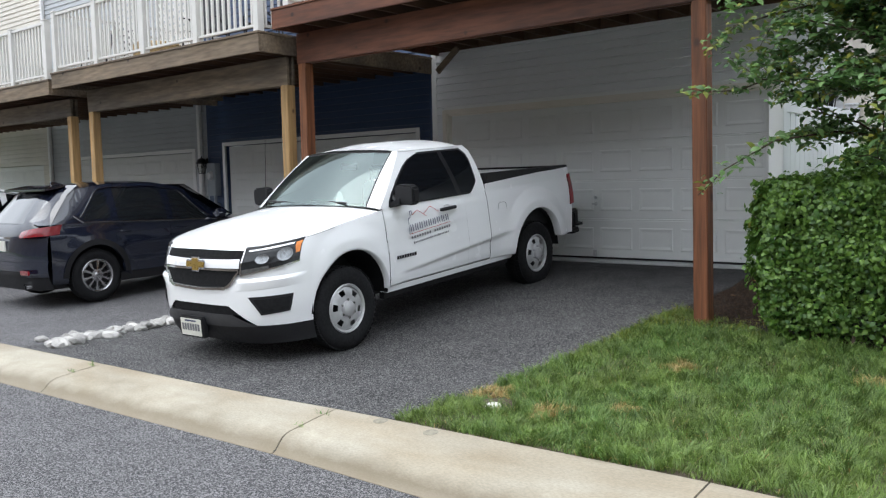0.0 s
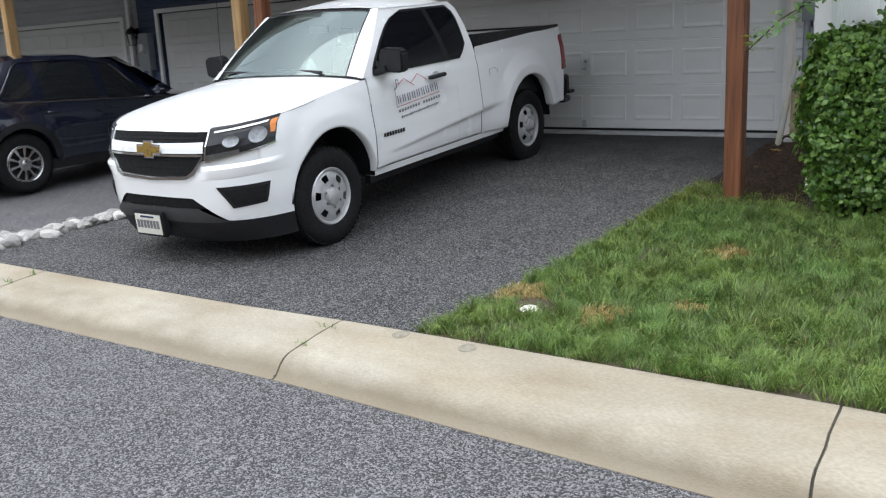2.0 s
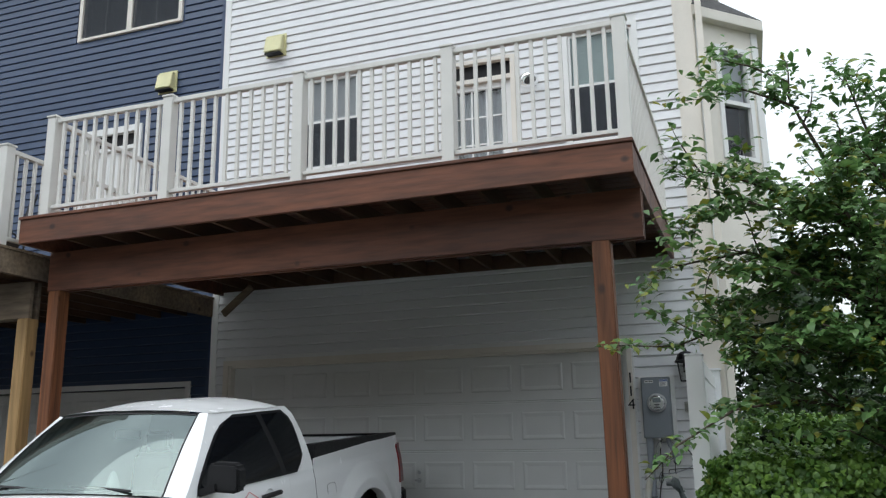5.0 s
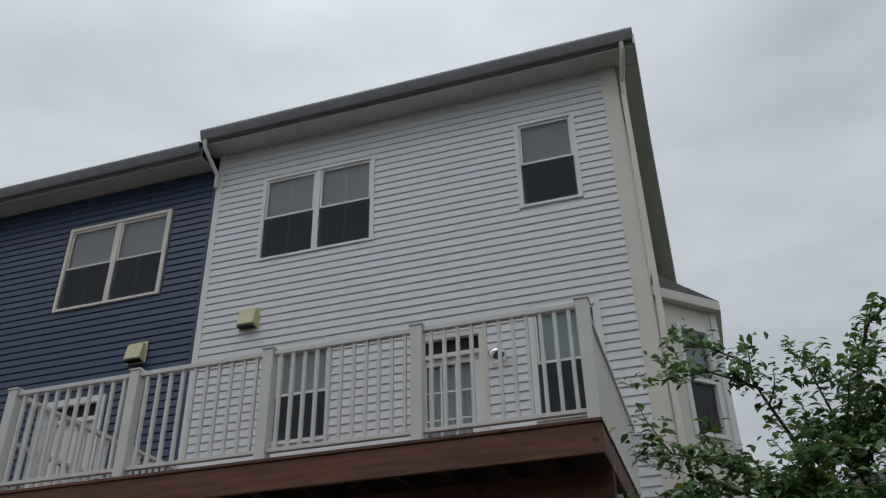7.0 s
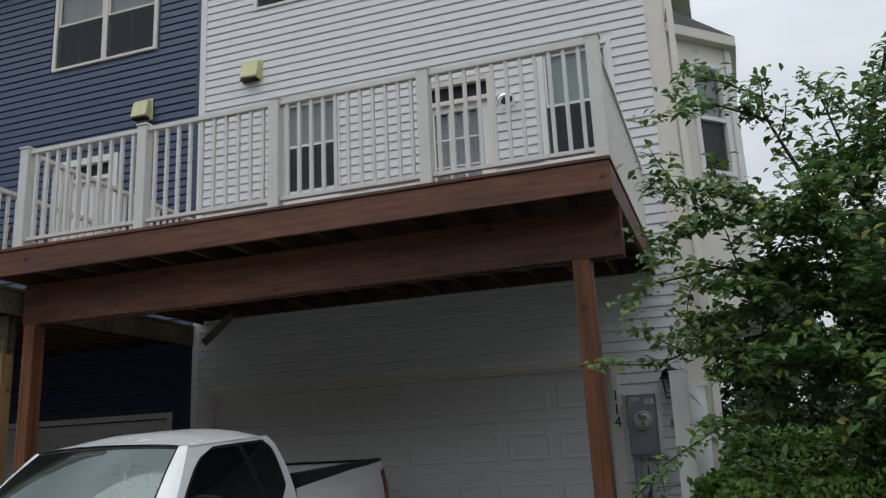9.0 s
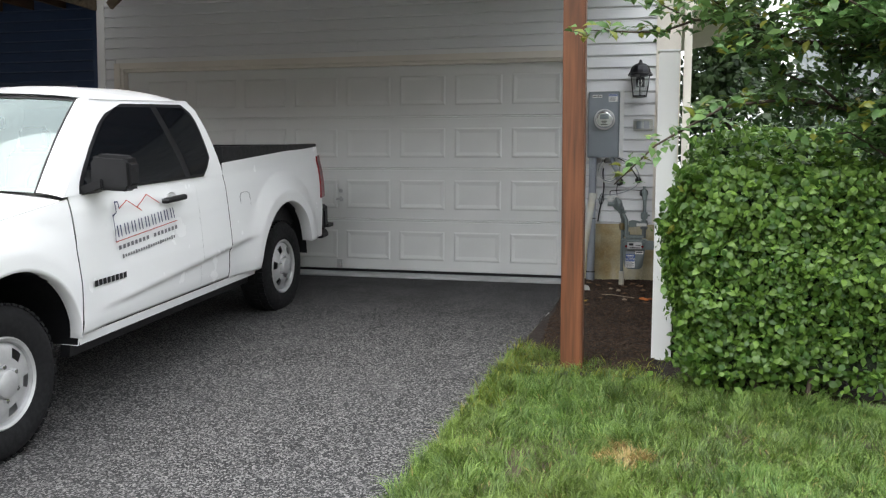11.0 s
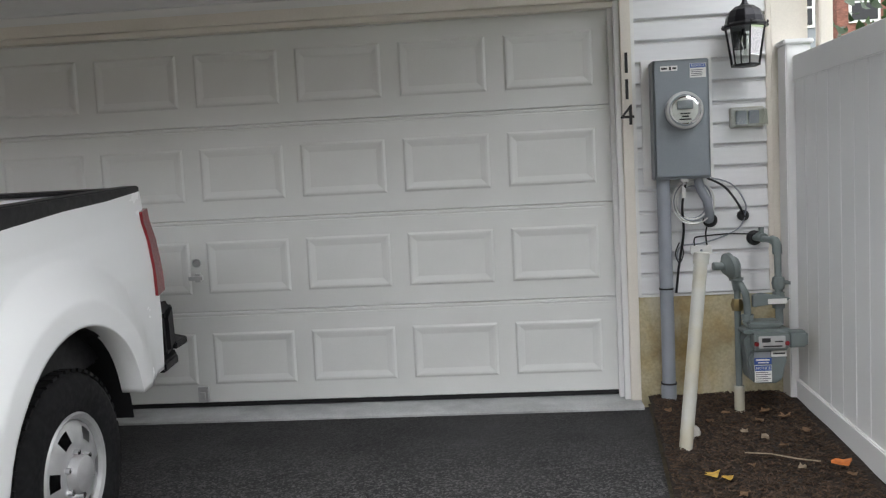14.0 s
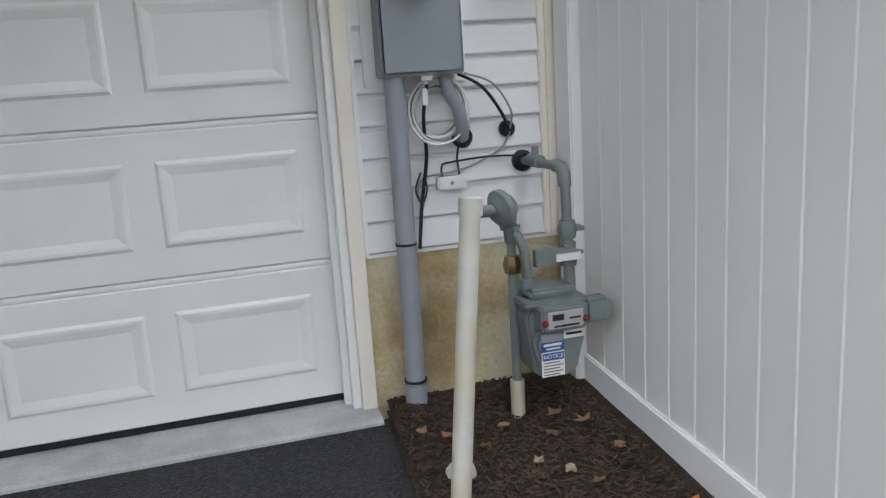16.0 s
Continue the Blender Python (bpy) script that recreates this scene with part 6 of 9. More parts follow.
def steel_wheel(parent, x, y, r, rim, wide, side, spokes, mat, holes):
    """A wheel at (x, y): x is the outer face. Tyre, rim with openings, hub."""
    wh = new("wheel")
    wh.empty_display_size = 0.1
    wh.parent = parent
    P = Matrix.Translation((x, y, r)) @ pose(0, 0, 0, 0, 90 * side, 0)
    b = wide
    part("tyre", Mesh().lathe([(rim, -0.012), (rim + 0.012, -0.004), (rim + 0.05, 0.004), (r - 0.055, 0.006), (r - 0.022, -0.010), (r - 0.004, -0.035), (r, -0.06), (r, -b + 0.06), (r - 0.004, -b + 0.035), (r - 0.03, -b), (rim, -b + 0.01)], P, 44), TYRE, wh, smooth=True)
    lug = Mesh()
    for k in range(52):
        for j, off in ((0, 0.0), (1, 0.5)):
            a = 2 * math.pi * (k + off) / 52
            c = Vector(((r - 0.001) * math.cos(a), (r - 0.001) * math.sin(a), -0.045 if j == 0 else -b * 0.5))
            lug.obox(P @ c, (0.012, 0.030, 0.05 if j == 0 else 0.06), (P.to_3x3() @ Matrix.Rotation(a, 3, "Z")))
    part("tread", lug, TYRE, wh)
    disc = Mesh().lathe([(rim, -0.012), (rim - 0.008, -0.004), (rim - 0.022, -0.012), (rim - 0.035, -0.05), (rim - 0.045, -0.12)], P, 44)
    disc2 = Mesh()
    per = 8 if spokes == 0 else 6
    seg = holes * per
    prof = [(rim - 0.030, -0.030), (rim - 0.050, -0.018), (rim - 0.100, -0.004), (rim - 0.135, -0.008), (0.07, -0.012), (0.062, 0.0)] if spokes == 0 else [(rim - 0.020, -0.02), (rim - 0.035, -0.016), (0.085, -0.022), (0.075, -0.02), (0.055, -0.016), (0.045, -0.016)]
    for q, h in prof:
        disc2.v += [P @ Vector((q * math.cos(2 * math.pi * k / seg), q * math.sin(2 * math.pi * k / seg), h)) for k in range(seg)]
    for i in range(len(prof) - 1):
        for k in range(seg):
            if i == 1 and (k % per in ((1, 2, 3) if spokes == 0 else (0, 1, 2, 3))):
                continue
            disc2.f.append((i * seg + k, i * seg + (k + 1) % seg, (i + 1) * seg + (k + 1) % seg, (i + 1) * seg + k))
    part("rim", disc, mat, wh, smooth=True)
    part("disc", disc2, mat, wh, smooth=True)
    part("hub_cap", Mesh().lathe([(0.0, 0.036), (0.045, 0.034), (0.066, 0.024), (0.073, 0.0), (0.074, -0.03)] if spokes == 0 else [(0.0, -0.002), (0.03, -0.004), (0.046, -0.016)], P, 24), mat, wh, smooth=True)
    if spokes == 0:
        nut = Mesh().lathe([(0.0, 0.012), (0.012, 0.01), (0.012, -0.012)], Matrix.Identity(4), 8).data("wheel_nut", CHROME, True)
        for k in range(6):
            a = 2 * math.pi * k / 6
            ob = new("wheel_nut", nut)
            ob.parent = wh
            ob.matrix_basis = P @ Matrix.Translation((0.085 * math.cos(a), 0.085 * math.sin(a), 0))
    part("brake_drum", Mesh().lathe([(0.0, -0.10), (rim - 0.05, -0.10), (rim - 0.05, -b)], P, 24), BLACKP, wh, smooth=True)


def pickup():
    car = thing("pickup_truck", "white extended-cab pickup truck with printed door, parked nose out", "truck")
    AF, AR, R = -1.63, 1.63, 0.388
    S = Shell(0.935, -2.60, -1.66, [(0.25, 0.93), (0.42, 0.955), (0.55, 0.985), (0.8, 1.0), (1.02, 1.0), (1.16, 0.985), (1.24, 0.965), (1.40, 0.955)],
              [(0.2, 0.10), (0.32, 0.03), (0.45, 0.0), (0.70, 0.0), (0.80, 0.02), (0.95, 0.05), (1.06, 0.11), (1.15, 0.25)], 3.3)
    ARCHES = ((-1.57, 0.485, 0.44), (1.59, 0.515, 0.435))

    def low(y):
        lo = 0.47 if y < 2.0 else 0.54
        for ax, rad, h0 in ARCHES:
            d = abs(y - ax)
            if d < rad:
                lo = max(lo, h0 + math.sqrt(rad ** 2 - d * d))
        return lo

    def top(y):
        return ramp(y, [(-2.6, 1.065), (-2.4, 1.09), (-2.0, 1.135), (-1.5, 1.19), (-1.1, 1.232), (0.6, 1.25)])

    def swell(y, h):
        o = 0.0
        for ax, rad, h0 in ARCHES:
            d = math.hypot(y - ax, h - h0)
            wide, rise = (0.24, 0.022) if ax < 0 else (0.25, 0.046)
            if d < rad + wide:
                o = max(o, rise * min(1, (rad + wide - d) / (wide * 0.62)) * min(1, max(0, (y + 2.05) / 0.16)))
        # the crease that rises along the doors into the bed: a shelf above an undercut
        if -0.95 < y < 1.05:
            hc = 0.600 + 0.078 * (y + 0.85)
            k = max(0.0, min(1.0, (y + 0.92) / 0.30)) * max(0.0, min(1.0, (1.05 - y) / 0.15))
            o += k * (0.024 * max(0.0, 1 - (h - hc) / 0.30) if h > hc else 0.024 * max(0.0, 1 - (hc - h) / 0.022))
        return o

    def cols(y0, y1):
        ys = set(spread(y0, y1, max(2, int((y1 - y0) / 0.08))))
        for ax, rad, h0 in ARCHES:
            for k in range(25):
                yy = ax + rad * math.cos(math.pi * k / 24)
                if y0 < yy < y1:
                    ys.add(yy)
        return [S.along(y) for y in sorted(ys)]

    for side in (1, -1):
        part("front_fender", S.skin(cols(-2.052, -1.085), low, top, 14, side, 0.05, swell), PAINTW, car, smooth="all")
        part("door", S.skin(cols(-1.075, 0.2095), lambda y: 0.49, lambda y: 1.245, 44, side, 0.03, swell), PAINTW, car, smooth="all")
        part("access_door", S.skin(cols(0.2105, 0.611), lambda y: 0.49, lambda y: 1.245, 44, side, 0.03, swell), PAINTW, car, smooth="all")
        part("bed_side", S.skin(cols(0.620, 2.44), low, lambda y: 1.326 + 0.034 * (y - 0.62), 40, side, 0.05, swell), PAINTW, car, smooth="all")
        part("rocker", S.skin(cols(-1.085, 1.07), lambda y: 0.428, lambda y: 0.482, 3, side, 0.10), PAINTW, car, smooth=True)
        part("rocker_trim", S.patch([(S.along(-1.08), 0.36), (S.along(1.06), 0.36), (S.along(1.06), 0.43), (S.along(-1.08), 0.43)], -0.05, 0.06, 12, 1, side), BLACKP, car)
        part("rear_quarter_gap", S.patch([(S.along(0.609), 0.50), (S.along(0.622), 0.50), (S.along(0.622), 1.31), (S.along(0.609), 1.24)], -0.012, 0.02, 1, 6, side), BLACKP, car)
        part("shut_line", S.patch([(S.along(-1.086), 0.50), (S.along(-1.074), 0.50), (S.along(-1.074), 1.225), (S.along(-1.086), 1.225)], -0.008, 0.01, 1, 8, side), BLACKP, car)
        # wheel wells
        for ax, (ac, rad, h0) in zip((AF, AR), ARCHES):
            part("wheel_well", Mesh().grid(lambda u, v: (side * (0.90 - 0.42 * v), ac - (rad + 0.012) * math.cos(math.pi * u), h0 - 0.01 + (rad + 0.012) * math.sin(math.pi * u)), 18, 1).prism([(side * 0.48, ax - 0.55, 0.30), (side * 0.48, ax + 0.5, 0.30), (side * 0.48, ax + 0.5, 0.98), (side * 0.48, ax - 0.55, 0.98)], (-side * 0.02, 0, 0)), BLACKP, car, smooth=True)
            steel_wheel(car, side * 0.895, ax, R, 0.230, 0.245, side, 0, STEELW, 6)
        # nose pieces that mirror
        head = part("headlight", S.patch([(0.545, 0.838), (1.075, 0.930), (1.090, 1.108), (0.545, 1.052)], 0.006, 0.03, 14, 4, side), LAMPD, car)
        part("lamp_lower_strip", S.patch([(0.55, 0.845), (0.80, 0.888), (0.80, 0.915), (0.555, 0.885)], 0.010, 0.02, 12, 1, side), LAMPC, head)
        part("lamp_sill", S.patch([(0.545, 0.832), (1.075, 0.924), (1.077, 0.936), (0.545, 0.843)], 0.012, 0.02, 14, 1, side), CHROME, head, "bright strip under the lamps")
        cx, cz = 0.93, 1.000
        bowl = Mesh()
        ring = [S.at(cx + 0.072 * math.cos(2 * math.pi * k / 20), cz + 0.056 * math.sin(2 * math.pi * k / 20), 0.014, side) for k in range(20)]
        bowl.add(ring + [S.at(cx, cz, 0.006, side)], [(k, (k + 1) % 20, 20) for k in range(20)])
        part("reflector", bowl, LAMPC, head, smooth="all")
        inner = [S.at(0.735 + 0.060 * math.cos(2 * math.pi * k / 18), 0.972 + 0.040 * math.sin(2 * math.pi * k / 18), 0.013, side) for k in range(18)]
        part("inner_reflector", Mesh().add(inner + [S.at(0.735, 0.972, 0.007, side)], [(k, (k + 1) % 18, 18) for k in range(18)]), LAMPC, head, smooth="all")
        part("lamp_brow", S.patch([(0.60, 1.034), (0.99, 1.076), (1.0, 1.090), (0.60, 1.047)], 0.012, 0.02, 10, 1, side), CHROME, head, "bright strip over the lamps")
        part("lamp_edge", S.patch([(0.535, 0.846), (0.548, 0.848), (0.562, 1.046), (0.549, 1.046)], 0.012, 0.02, 1, 4, side), CHROME, head)
        part("turn_lens", S.patch([(1.030, 1.000), (1.068, 1.004), (1.076, 1.096), (1.015, 1.088)], 0.012, 0.02, 5, 3, side), AMBER, head, "amber turn lens")
        part("headlight_rim", S.patch([(0.545, 1.05), (1.085, 1.106), (1.09, 1.12), (0.545, 1.063)], 0.010, 0.02, 14, 1, side), BLACKP, head)
        part("fog_pocket", S.patch([(0.735, 0.488), (0.985, 0.505), (1.02, 0.655), (0.62, 0.65)], 0.007, 0.03, 10, 4, side), BLACKP, car, "black fog lamp blank")
        part("fog_recess", S.patch([(0.75, 0.505), (0.965, 0.52), (0.995, 0.635), (0.665, 0.63)], 0.013, 0.02, 10, 3, side), TYRE, car)
        # mirror, handle
        mi = new("door_mirror")
        mi.empty_display_size = 0.1
        mi.parent = car
        part("mirror_housing", Mesh().prism([(side * (1.06 + a), -0.935, 1.365 + c) for a, c in ((-0.125, -0.07), (-0.09, -0.095), (0.10, -0.105), (0.128, -0.08), (0.130, 0.06), (0.10, 0.088), (-0.08, 0.10), (-0.118, 0.07))], (0, 0.105, 0)), BLACKP, mi, bevel=0.022)
        part("mirror_arm", Mesh().prism([(side * 0.88, -0.97, 1.235), (side * 0.88, -0.80, 1.235), (side * 1.02, -0.84, 1.28), (side * 1.02, -0.95, 1.28)], (0, 0, 0.05)), BLACKP, mi, bevel=0.006)
        part("mirror_glass", Mesh().box(side * 1.06 - 0.082, side * 1.06 + 0.082, -0.832, -0.826, 1.30, 1.43), CHROME, mi)
        hn = part("door_handle", Mesh().tube([S.at(S.along(-0.25), 1.138, 0.02, side), S.at(S.along(-0.23), 1.14, 0.042, side), S.at(S.along(-0.02), 1.145, 0.044, side), S.at(S.along(0.005), 1.146, 0.02, side)], [0.014, 0.019, 0.019, 0.013], 8), BLACKP, car, "black pull handle", smooth=True)
        part("handle_cup", Mesh().lathe([(0.0, -0.006), (0.05, -0.004), (0.062, 0.0045)], Matrix.Translation(S.at(S.along(-0.12), 1.143, 0.004, side)) @ pose(0, 0, 0, 0, 90 * side, 0) @ Matrix.Diagonal((0.65, 1.0, 1, 1)), 16), PAINTW, car, smooth=True)
        part("tail_light", S.patch([(S.along(2.395), 0.90), (S.along(2.475), 0.91), (S.along(2.462), 1.295), (S.along(2.400), 1.285)], 0.014, 0.05, 4, 8, side), REDLENS, car, "red tail light", smooth=True)
        part("bed_rail_cap", Mesh().prism([(side * 0.895, 0.66, 1.31), (side * 0.895, 2.44, 1.37), (side * 0.895, 2.44, 1.402), (side * 0.895, 0.66, 1.442)], (-side * 0.09, 0, 0)), BLACKP, car, "black bed rail guard", bevel=0.006)
        part("bed_inner_wall", Mesh().box(min(side * 0.80, side * 0.82), max(side * 0.80, side * 0.82), 0.68, 2.42, 0.72, 1.35), BLACKP, car)
        if side > 0:
            ring = [(0.892 + 0.080 * math.copysign(abs(math.cos(math.pi * k / 16)) ** 0.4, math.cos(math.pi * k / 16)), 1.0 + 0.092 * math.copysign(abs(math.sin(math.pi * k / 16)) ** 0.4, math.sin(math.pi * k / 16))) for k in range(33)]
            part("fuel_door_gap", Mesh().tube([S.at(S.along(q), h, 0.0005, side) for q, h in ring], 0.002, 5), GREYTXT, car)
            part("fuel_door", S.patch([(S.along(0.825), 0.92), (S.along(0.96), 0.92), (S.along(0.96), 1.08), (S.along(0.825), 1.08)], 0.0015, 0.003, 3, 3, side), PAINTW, car)
        # greenhouse: belt to roof edge
        def green(y, k, out=0.0, side=side):
            x = 0.905 - 0.225 * k ** 1.25
            return (side * (x + out), y, 1.245 + 0.525 * k)
        top_y = lambda v: ramp(v, [(0, -1.12), (1, -0.54)])
        rear_y = lambda v: ramp(v, [(0, 0.615), (0.6, 0.625), (0.88, 0.605), (1, 0.54)])
        part("cab_side", Mesh().grid(lambda u, v: green(top_y(v) + (rear_y(v) - top_y(v)) * u, v), 20, 8), PAINTW, car, smooth="all")

        def glasspatch(f0, f1, k0, k1, y_in=0.0):
            return Mesh().grid(lambda u, v: green(f0(k0 + (k1 - k0) * v) + (f1(k0 + (k1 - k0) * v) - f0(k0 + (k1 - k0) * v)) * u, k0 + (k1 - k0) * v, 0.006), 8, 8)
        part("window_surround", glasspatch(lambda k: ramp(k, [(0, -0.99), (0.08, -0.985), (0.25, -0.90), (0.5, -0.745), (0.75, -0.56), (0.88, -0.42), (0.95, -0.26)]), lambda k: ramp(k, [(0, 0.33), (0.12, 0.42), (0.25, 0.50), (0.7, 0.53), (0.85, 0.51), (0.95, 0.44)]), 0.01, 0.95), BLACKP, car, "black window surround", smooth="all")
        part("door_glass", Mesh().grid(lambda u, v: green(ramp(0.04 + 0.87 * v, [(0, -0.965), (0.08, -0.955), (0.25, -0.87), (0.5, -0.715), (0.75, -0.53), (0.88, -0.39), (0.93, -0.30)]) * (1 - u) + ramp(v, [(0, 0.10), (1, 0.04)]) * u, 0.04 + 0.87 * v, 0.010), 8, 6), INKGLASS, car, "dark tinted glass", smooth="all")
        part("access_glass", Mesh().grid(lambda u, v: green(ramp(v, [(0, 0.17), (1, 0.11)]) * (1 - u) + ramp(v, [(0, 0.34), (0.12, 0.43), (0.25, 0.48), (0.7, 0.505), (0.9, 0.48), (1, 0.42)]) * u, 0.05 + 0.86 * v, 0.010), 6, 8), INKGLASS, car, "dark tinted glass", smooth="all")

    # nose across the middle

    def nose(h0, h1, out, a, n=40, rows=6):
        m = Mesh()

        def pt(u, v):
            al = -a + 2 * a * u
            lo = h0(abs(al)) if callable(h0) else h0
            hi = h1(abs(al)) if callable(h1) else h1
            return S.at(abs(al), lo + (hi - lo) * v, out, 1 if al >= 0 else -1)
        m.grid(pt, n, rows)
        return m

    arch_a = S.along(-2.05)
    part("front_bumper", nose(lambda a: ramp(a, [(0.0, 0.572), (0.40, 0.572), (0.69, 0.395), (1.2, 0.375), (1.5, 0.375)]), lambda a: ramp(a, [(0, 0.72), (0.42, 0.73), (0.52, 0.78), (1.1, 0.80), (1.5, 0.82)]), 0.0, arch_a, 60, 8), PAINTW, car, "white painted bumper", smooth="all")
    part("front_clip", nose(lambda a: ramp(a, [(0, 0.71), (0.42, 0.72), (0.52, 0.77), (1.1, 0.79), (1.5, 0.81)]), lambda a: top(S.flat(a)[1]), -0.012, S.along(-2.048), 60, 8), PAINTW, car, smooth="all")
    for side in (1, -1):
        def ledge(u, v):
            al = 0.50 + (arch_a - 0.06 - 0.50) * u
            h = ramp(al, [(0, 0.73), (0.52, 0.78), (1.1, 0.80), (1.5, 0.82)])
            k = min(1.0, u / 0.12) * min(1.0, (1 - u) / 0.35)
            dh, out = ((-0.075, 0.0), (-0.012, 0.024), (0.0, 0.025), (0.016, 0.010), (0.026, 0.0))[int(round(v * 4))]
            return S.at(al, h + dh, 0.0015 + out * k, side)
        part("bumper_ledge", Mesh().grid(ledge, 24, 4), PAINTW, car, smooth=True)
        part("hood_gap", Mesh().tube([S.at(S.along(y), top(y) - 0.004, 0.0, side) for y in spread(-2.2, -1.75, 10)], 0.002, 5), GREYTXT, car)
        part("fender_corner", Mesh().grid(lambda u, v: S.at(0.95 + (S.along(-2.048) - 0.95) * u, (lambda lo, hi: lo + (hi - lo) * v)(ramp(0.95 + (S.along(-2.048) - 0.95) * u, [(0.9, 0.77), (arch_a - 0.02, 0.78), (arch_a, 0.79), (arch_a + 0.06, 0.80)]), top(S.flat(0.95 + (S.along(-2.048) - 0.95) * u)[1])), 0.001, side), 14, 6), PAINTW, car, smooth="all")
    part("air_dam", nose(lambda a: ramp(a, [(0, 0.24), (0.9, 0.215), (1.4, 0.20)]), lambda a: ramp(a, [(0.0, 0.42), (0.55, 0.42), (0.69, 0.39), (1.2, 0.37), (1.5, 0.37)]), 0.004, arch_a, 60, 4), BLACKP, car, "black plastic lower valance", smooth="all")
    part("bumper_step", nose(0.39, lambda a: ramp(a, [(0, 0.50), (0.46, 0.50), (0.70, 0.392)]), 0.022, 0.70, 30, 3), GREYP, car, smooth="all")
    part("lower_grille", nose(0.49, lambda a: ramp(a, [(0, 0.58), (0.41, 0.58), (0.55, 0.50)]), -0.015, 0.55, 30, 3), TYRE, car, "black lower air intake", smooth="all")
    part("grille_opening", nose(lambda a: ramp(a, [(0, 0.725), (0.40, 0.74), (0.52, 0.85)]), lambda a: ramp(a, [(0, 1.06), (0.55, 1.055)]), 0.003, 0.545, 30, 4), TYRE, car, "black grille", smooth="all")
    for i, h in enumerate((0.765, 0.795, 0.825, 0.85)):
        part("grille_slat", nose(h, h + 0.010, 0.010, 0.44, 24, 1), TYRE, car)
    for h in (0.998, 1.025):
        part("grille_slat", nose(h, h + 0.010, 0.010, 0.53, 24, 1), TYRE, car)
    part("grille_bar", nose(lambda a: 0.898 + 0.005 * a, lambda a: 0.968 + 0.02 * a, 0.022, 0.535, 30, 3), PAINTW, car, "white grille bar", smooth="all")
    part("chrome_strip", nose(0.878, 0.894, 0.022, 0.53, 30, 1), CHROME, car, "chrome strip")
    part("chrome_strip", nose(lambda a: ramp(a, [(0, 0.70), (0.38, 0.714), (0.45, 0.745), (0.52, 0.86)]), lambda a: ramp(a, [(0, 0.722), (0.37, 0.736), (0.44, 0.775), (0.525, 0.885)]), 0.018, 0.53, 40, 2), CHROME, car, "chrome lower grille surround", smooth="all")
    part("hood_lip", nose(lambda a: ramp(a, [(0, 1.05), (0.6, 1.045)]), lambda a: ramp(a, [(0, 1.08), (0.6, 1.075)]), 0.012, 0.56, 30, 2), PAINTW, car, smooth="all")
    # emblem: a plain gold cross shape on a bright edge
    ez, ey = 0.928, S.at(0, 0.928, 0.03)[1]
    for grow, mat, dy, nm in ((0.012, CHROME, 0.0, "emblem_rim"), (0.0, GOLD, -0.008, "emblem")):
        w, h, bw, bh, sl = 0.115 + grow, 0.026 + grow, 0.042 + grow, 0.055 + grow, 0.018
        o = [(-w - sl, -h), (-bw, -h), (-bw - sl / 2, -bh), (bw - sl / 2, -bh), (bw, -h), (w, -h), (w + sl, h), (bw, h), (bw + sl / 2, bh), (-bw + sl / 2, bh), (-bw, h), (-w, h)]
        part(nm, Mesh().prism([(x, ey + dy, ez + z) for x, z in o], (0, -0.012, 0)), mat, car, bevel=0.003)
    # number plate on its holder
    py = S.at(0, 0.42, 0.03)[1] - 0.03
    PC = -0.08
    part("plate_holder", Mesh().box(PC - 0.175, PC + 0.175, py, py + 0.06, 0.265, 0.46), BLACKP, car, bevel=0.01)
    pl = part("number_plate", Mesh().box(PC - 0.152, PC + 0.152, py - 0.006, py, 0.282, 0.438), PLATEW, car, "worn white number plate", bevel=0.004)
    for i in range(7):
        x = PC - 0.115 + 0.0385 * i
        part("plate_mark", Mesh().box(x - 0.014, x + 0.014, py - 0.0085, py - 0.006, 0.330, 0.392), GREYTXT, pl)
    part("plate_mark", Mesh().box(PC - 0.08, PC + 0.08, py - 0.0085, py - 0.006, 0.412, 0.425), NAVYTXT, pl)
    # hood
    m = Mesh()
    ns, nk = 40, 12

    def hp(i, j):
        # i runs from the nose back, j across from the middle to the edge and over to the other side
        yy = -2.57 + (-1.13 + 2.57) * (i / ns) ** 1.15
        # half width of the plan curve at this station
        best = 0.0
        for (a, x, y), (b, p, q) in zip(S.table, S.table[1:]):
            if y <= yy <= q:
                best = x + (p - x) * (yy - y) / (q - y)
                break
        else:
            best = S.half
        half = max(best, 0.02) * ramp(top(yy), S.widths)
        t = -1 + 2 * j / nk
        edge = top(yy)
        crown = ramp(yy, [(-2.57, 0.006), (-2.4, 0.035), (-1.9, 0.062), (-1.1, 0.072)])
        z = edge + crown * (1 - abs(t) ** 2.6)
        front = max(0.0, (S.corner_y - yy) / (S.corner_y - S.nose_y))
        return (half * t * 0.992, yy + ramp(edge, S.lean) * front, z)
    m.add([hp(i, j) for i in range(ns + 1) for j in range(nk + 1)], [(i * (nk + 1) + j, (i + 1) * (nk + 1) + j, (i + 1) * (nk + 1) + j + 1, i * (nk + 1) + j + 1) for i in range(ns) for j in range(nk)])
    part("hood", m, PAINTW, car, smooth="all")
    part("cowl", Mesh().grid(lambda u, v: (-0.84 + 1.68 * u, -1.15 - 0.08 * (1 - abs(2 * u - 1) ** 2) + 0.12 * v, 1.262 + 0.035 * (1 - abs(2 * u - 1) ** 2) + 0.012 * v), 16, 2), BLACKP, car, "black cowl with wipers", smooth="all")
    for x in (-0.38, 0.30):
        part("wiper", Mesh().tube([(x + 0.25, -1.20, 1.315), (x, -1.19, 1.33), (x - 0.3, -1.15, 1.335)], 0.009, 6), BLACKP, car, smooth=True)

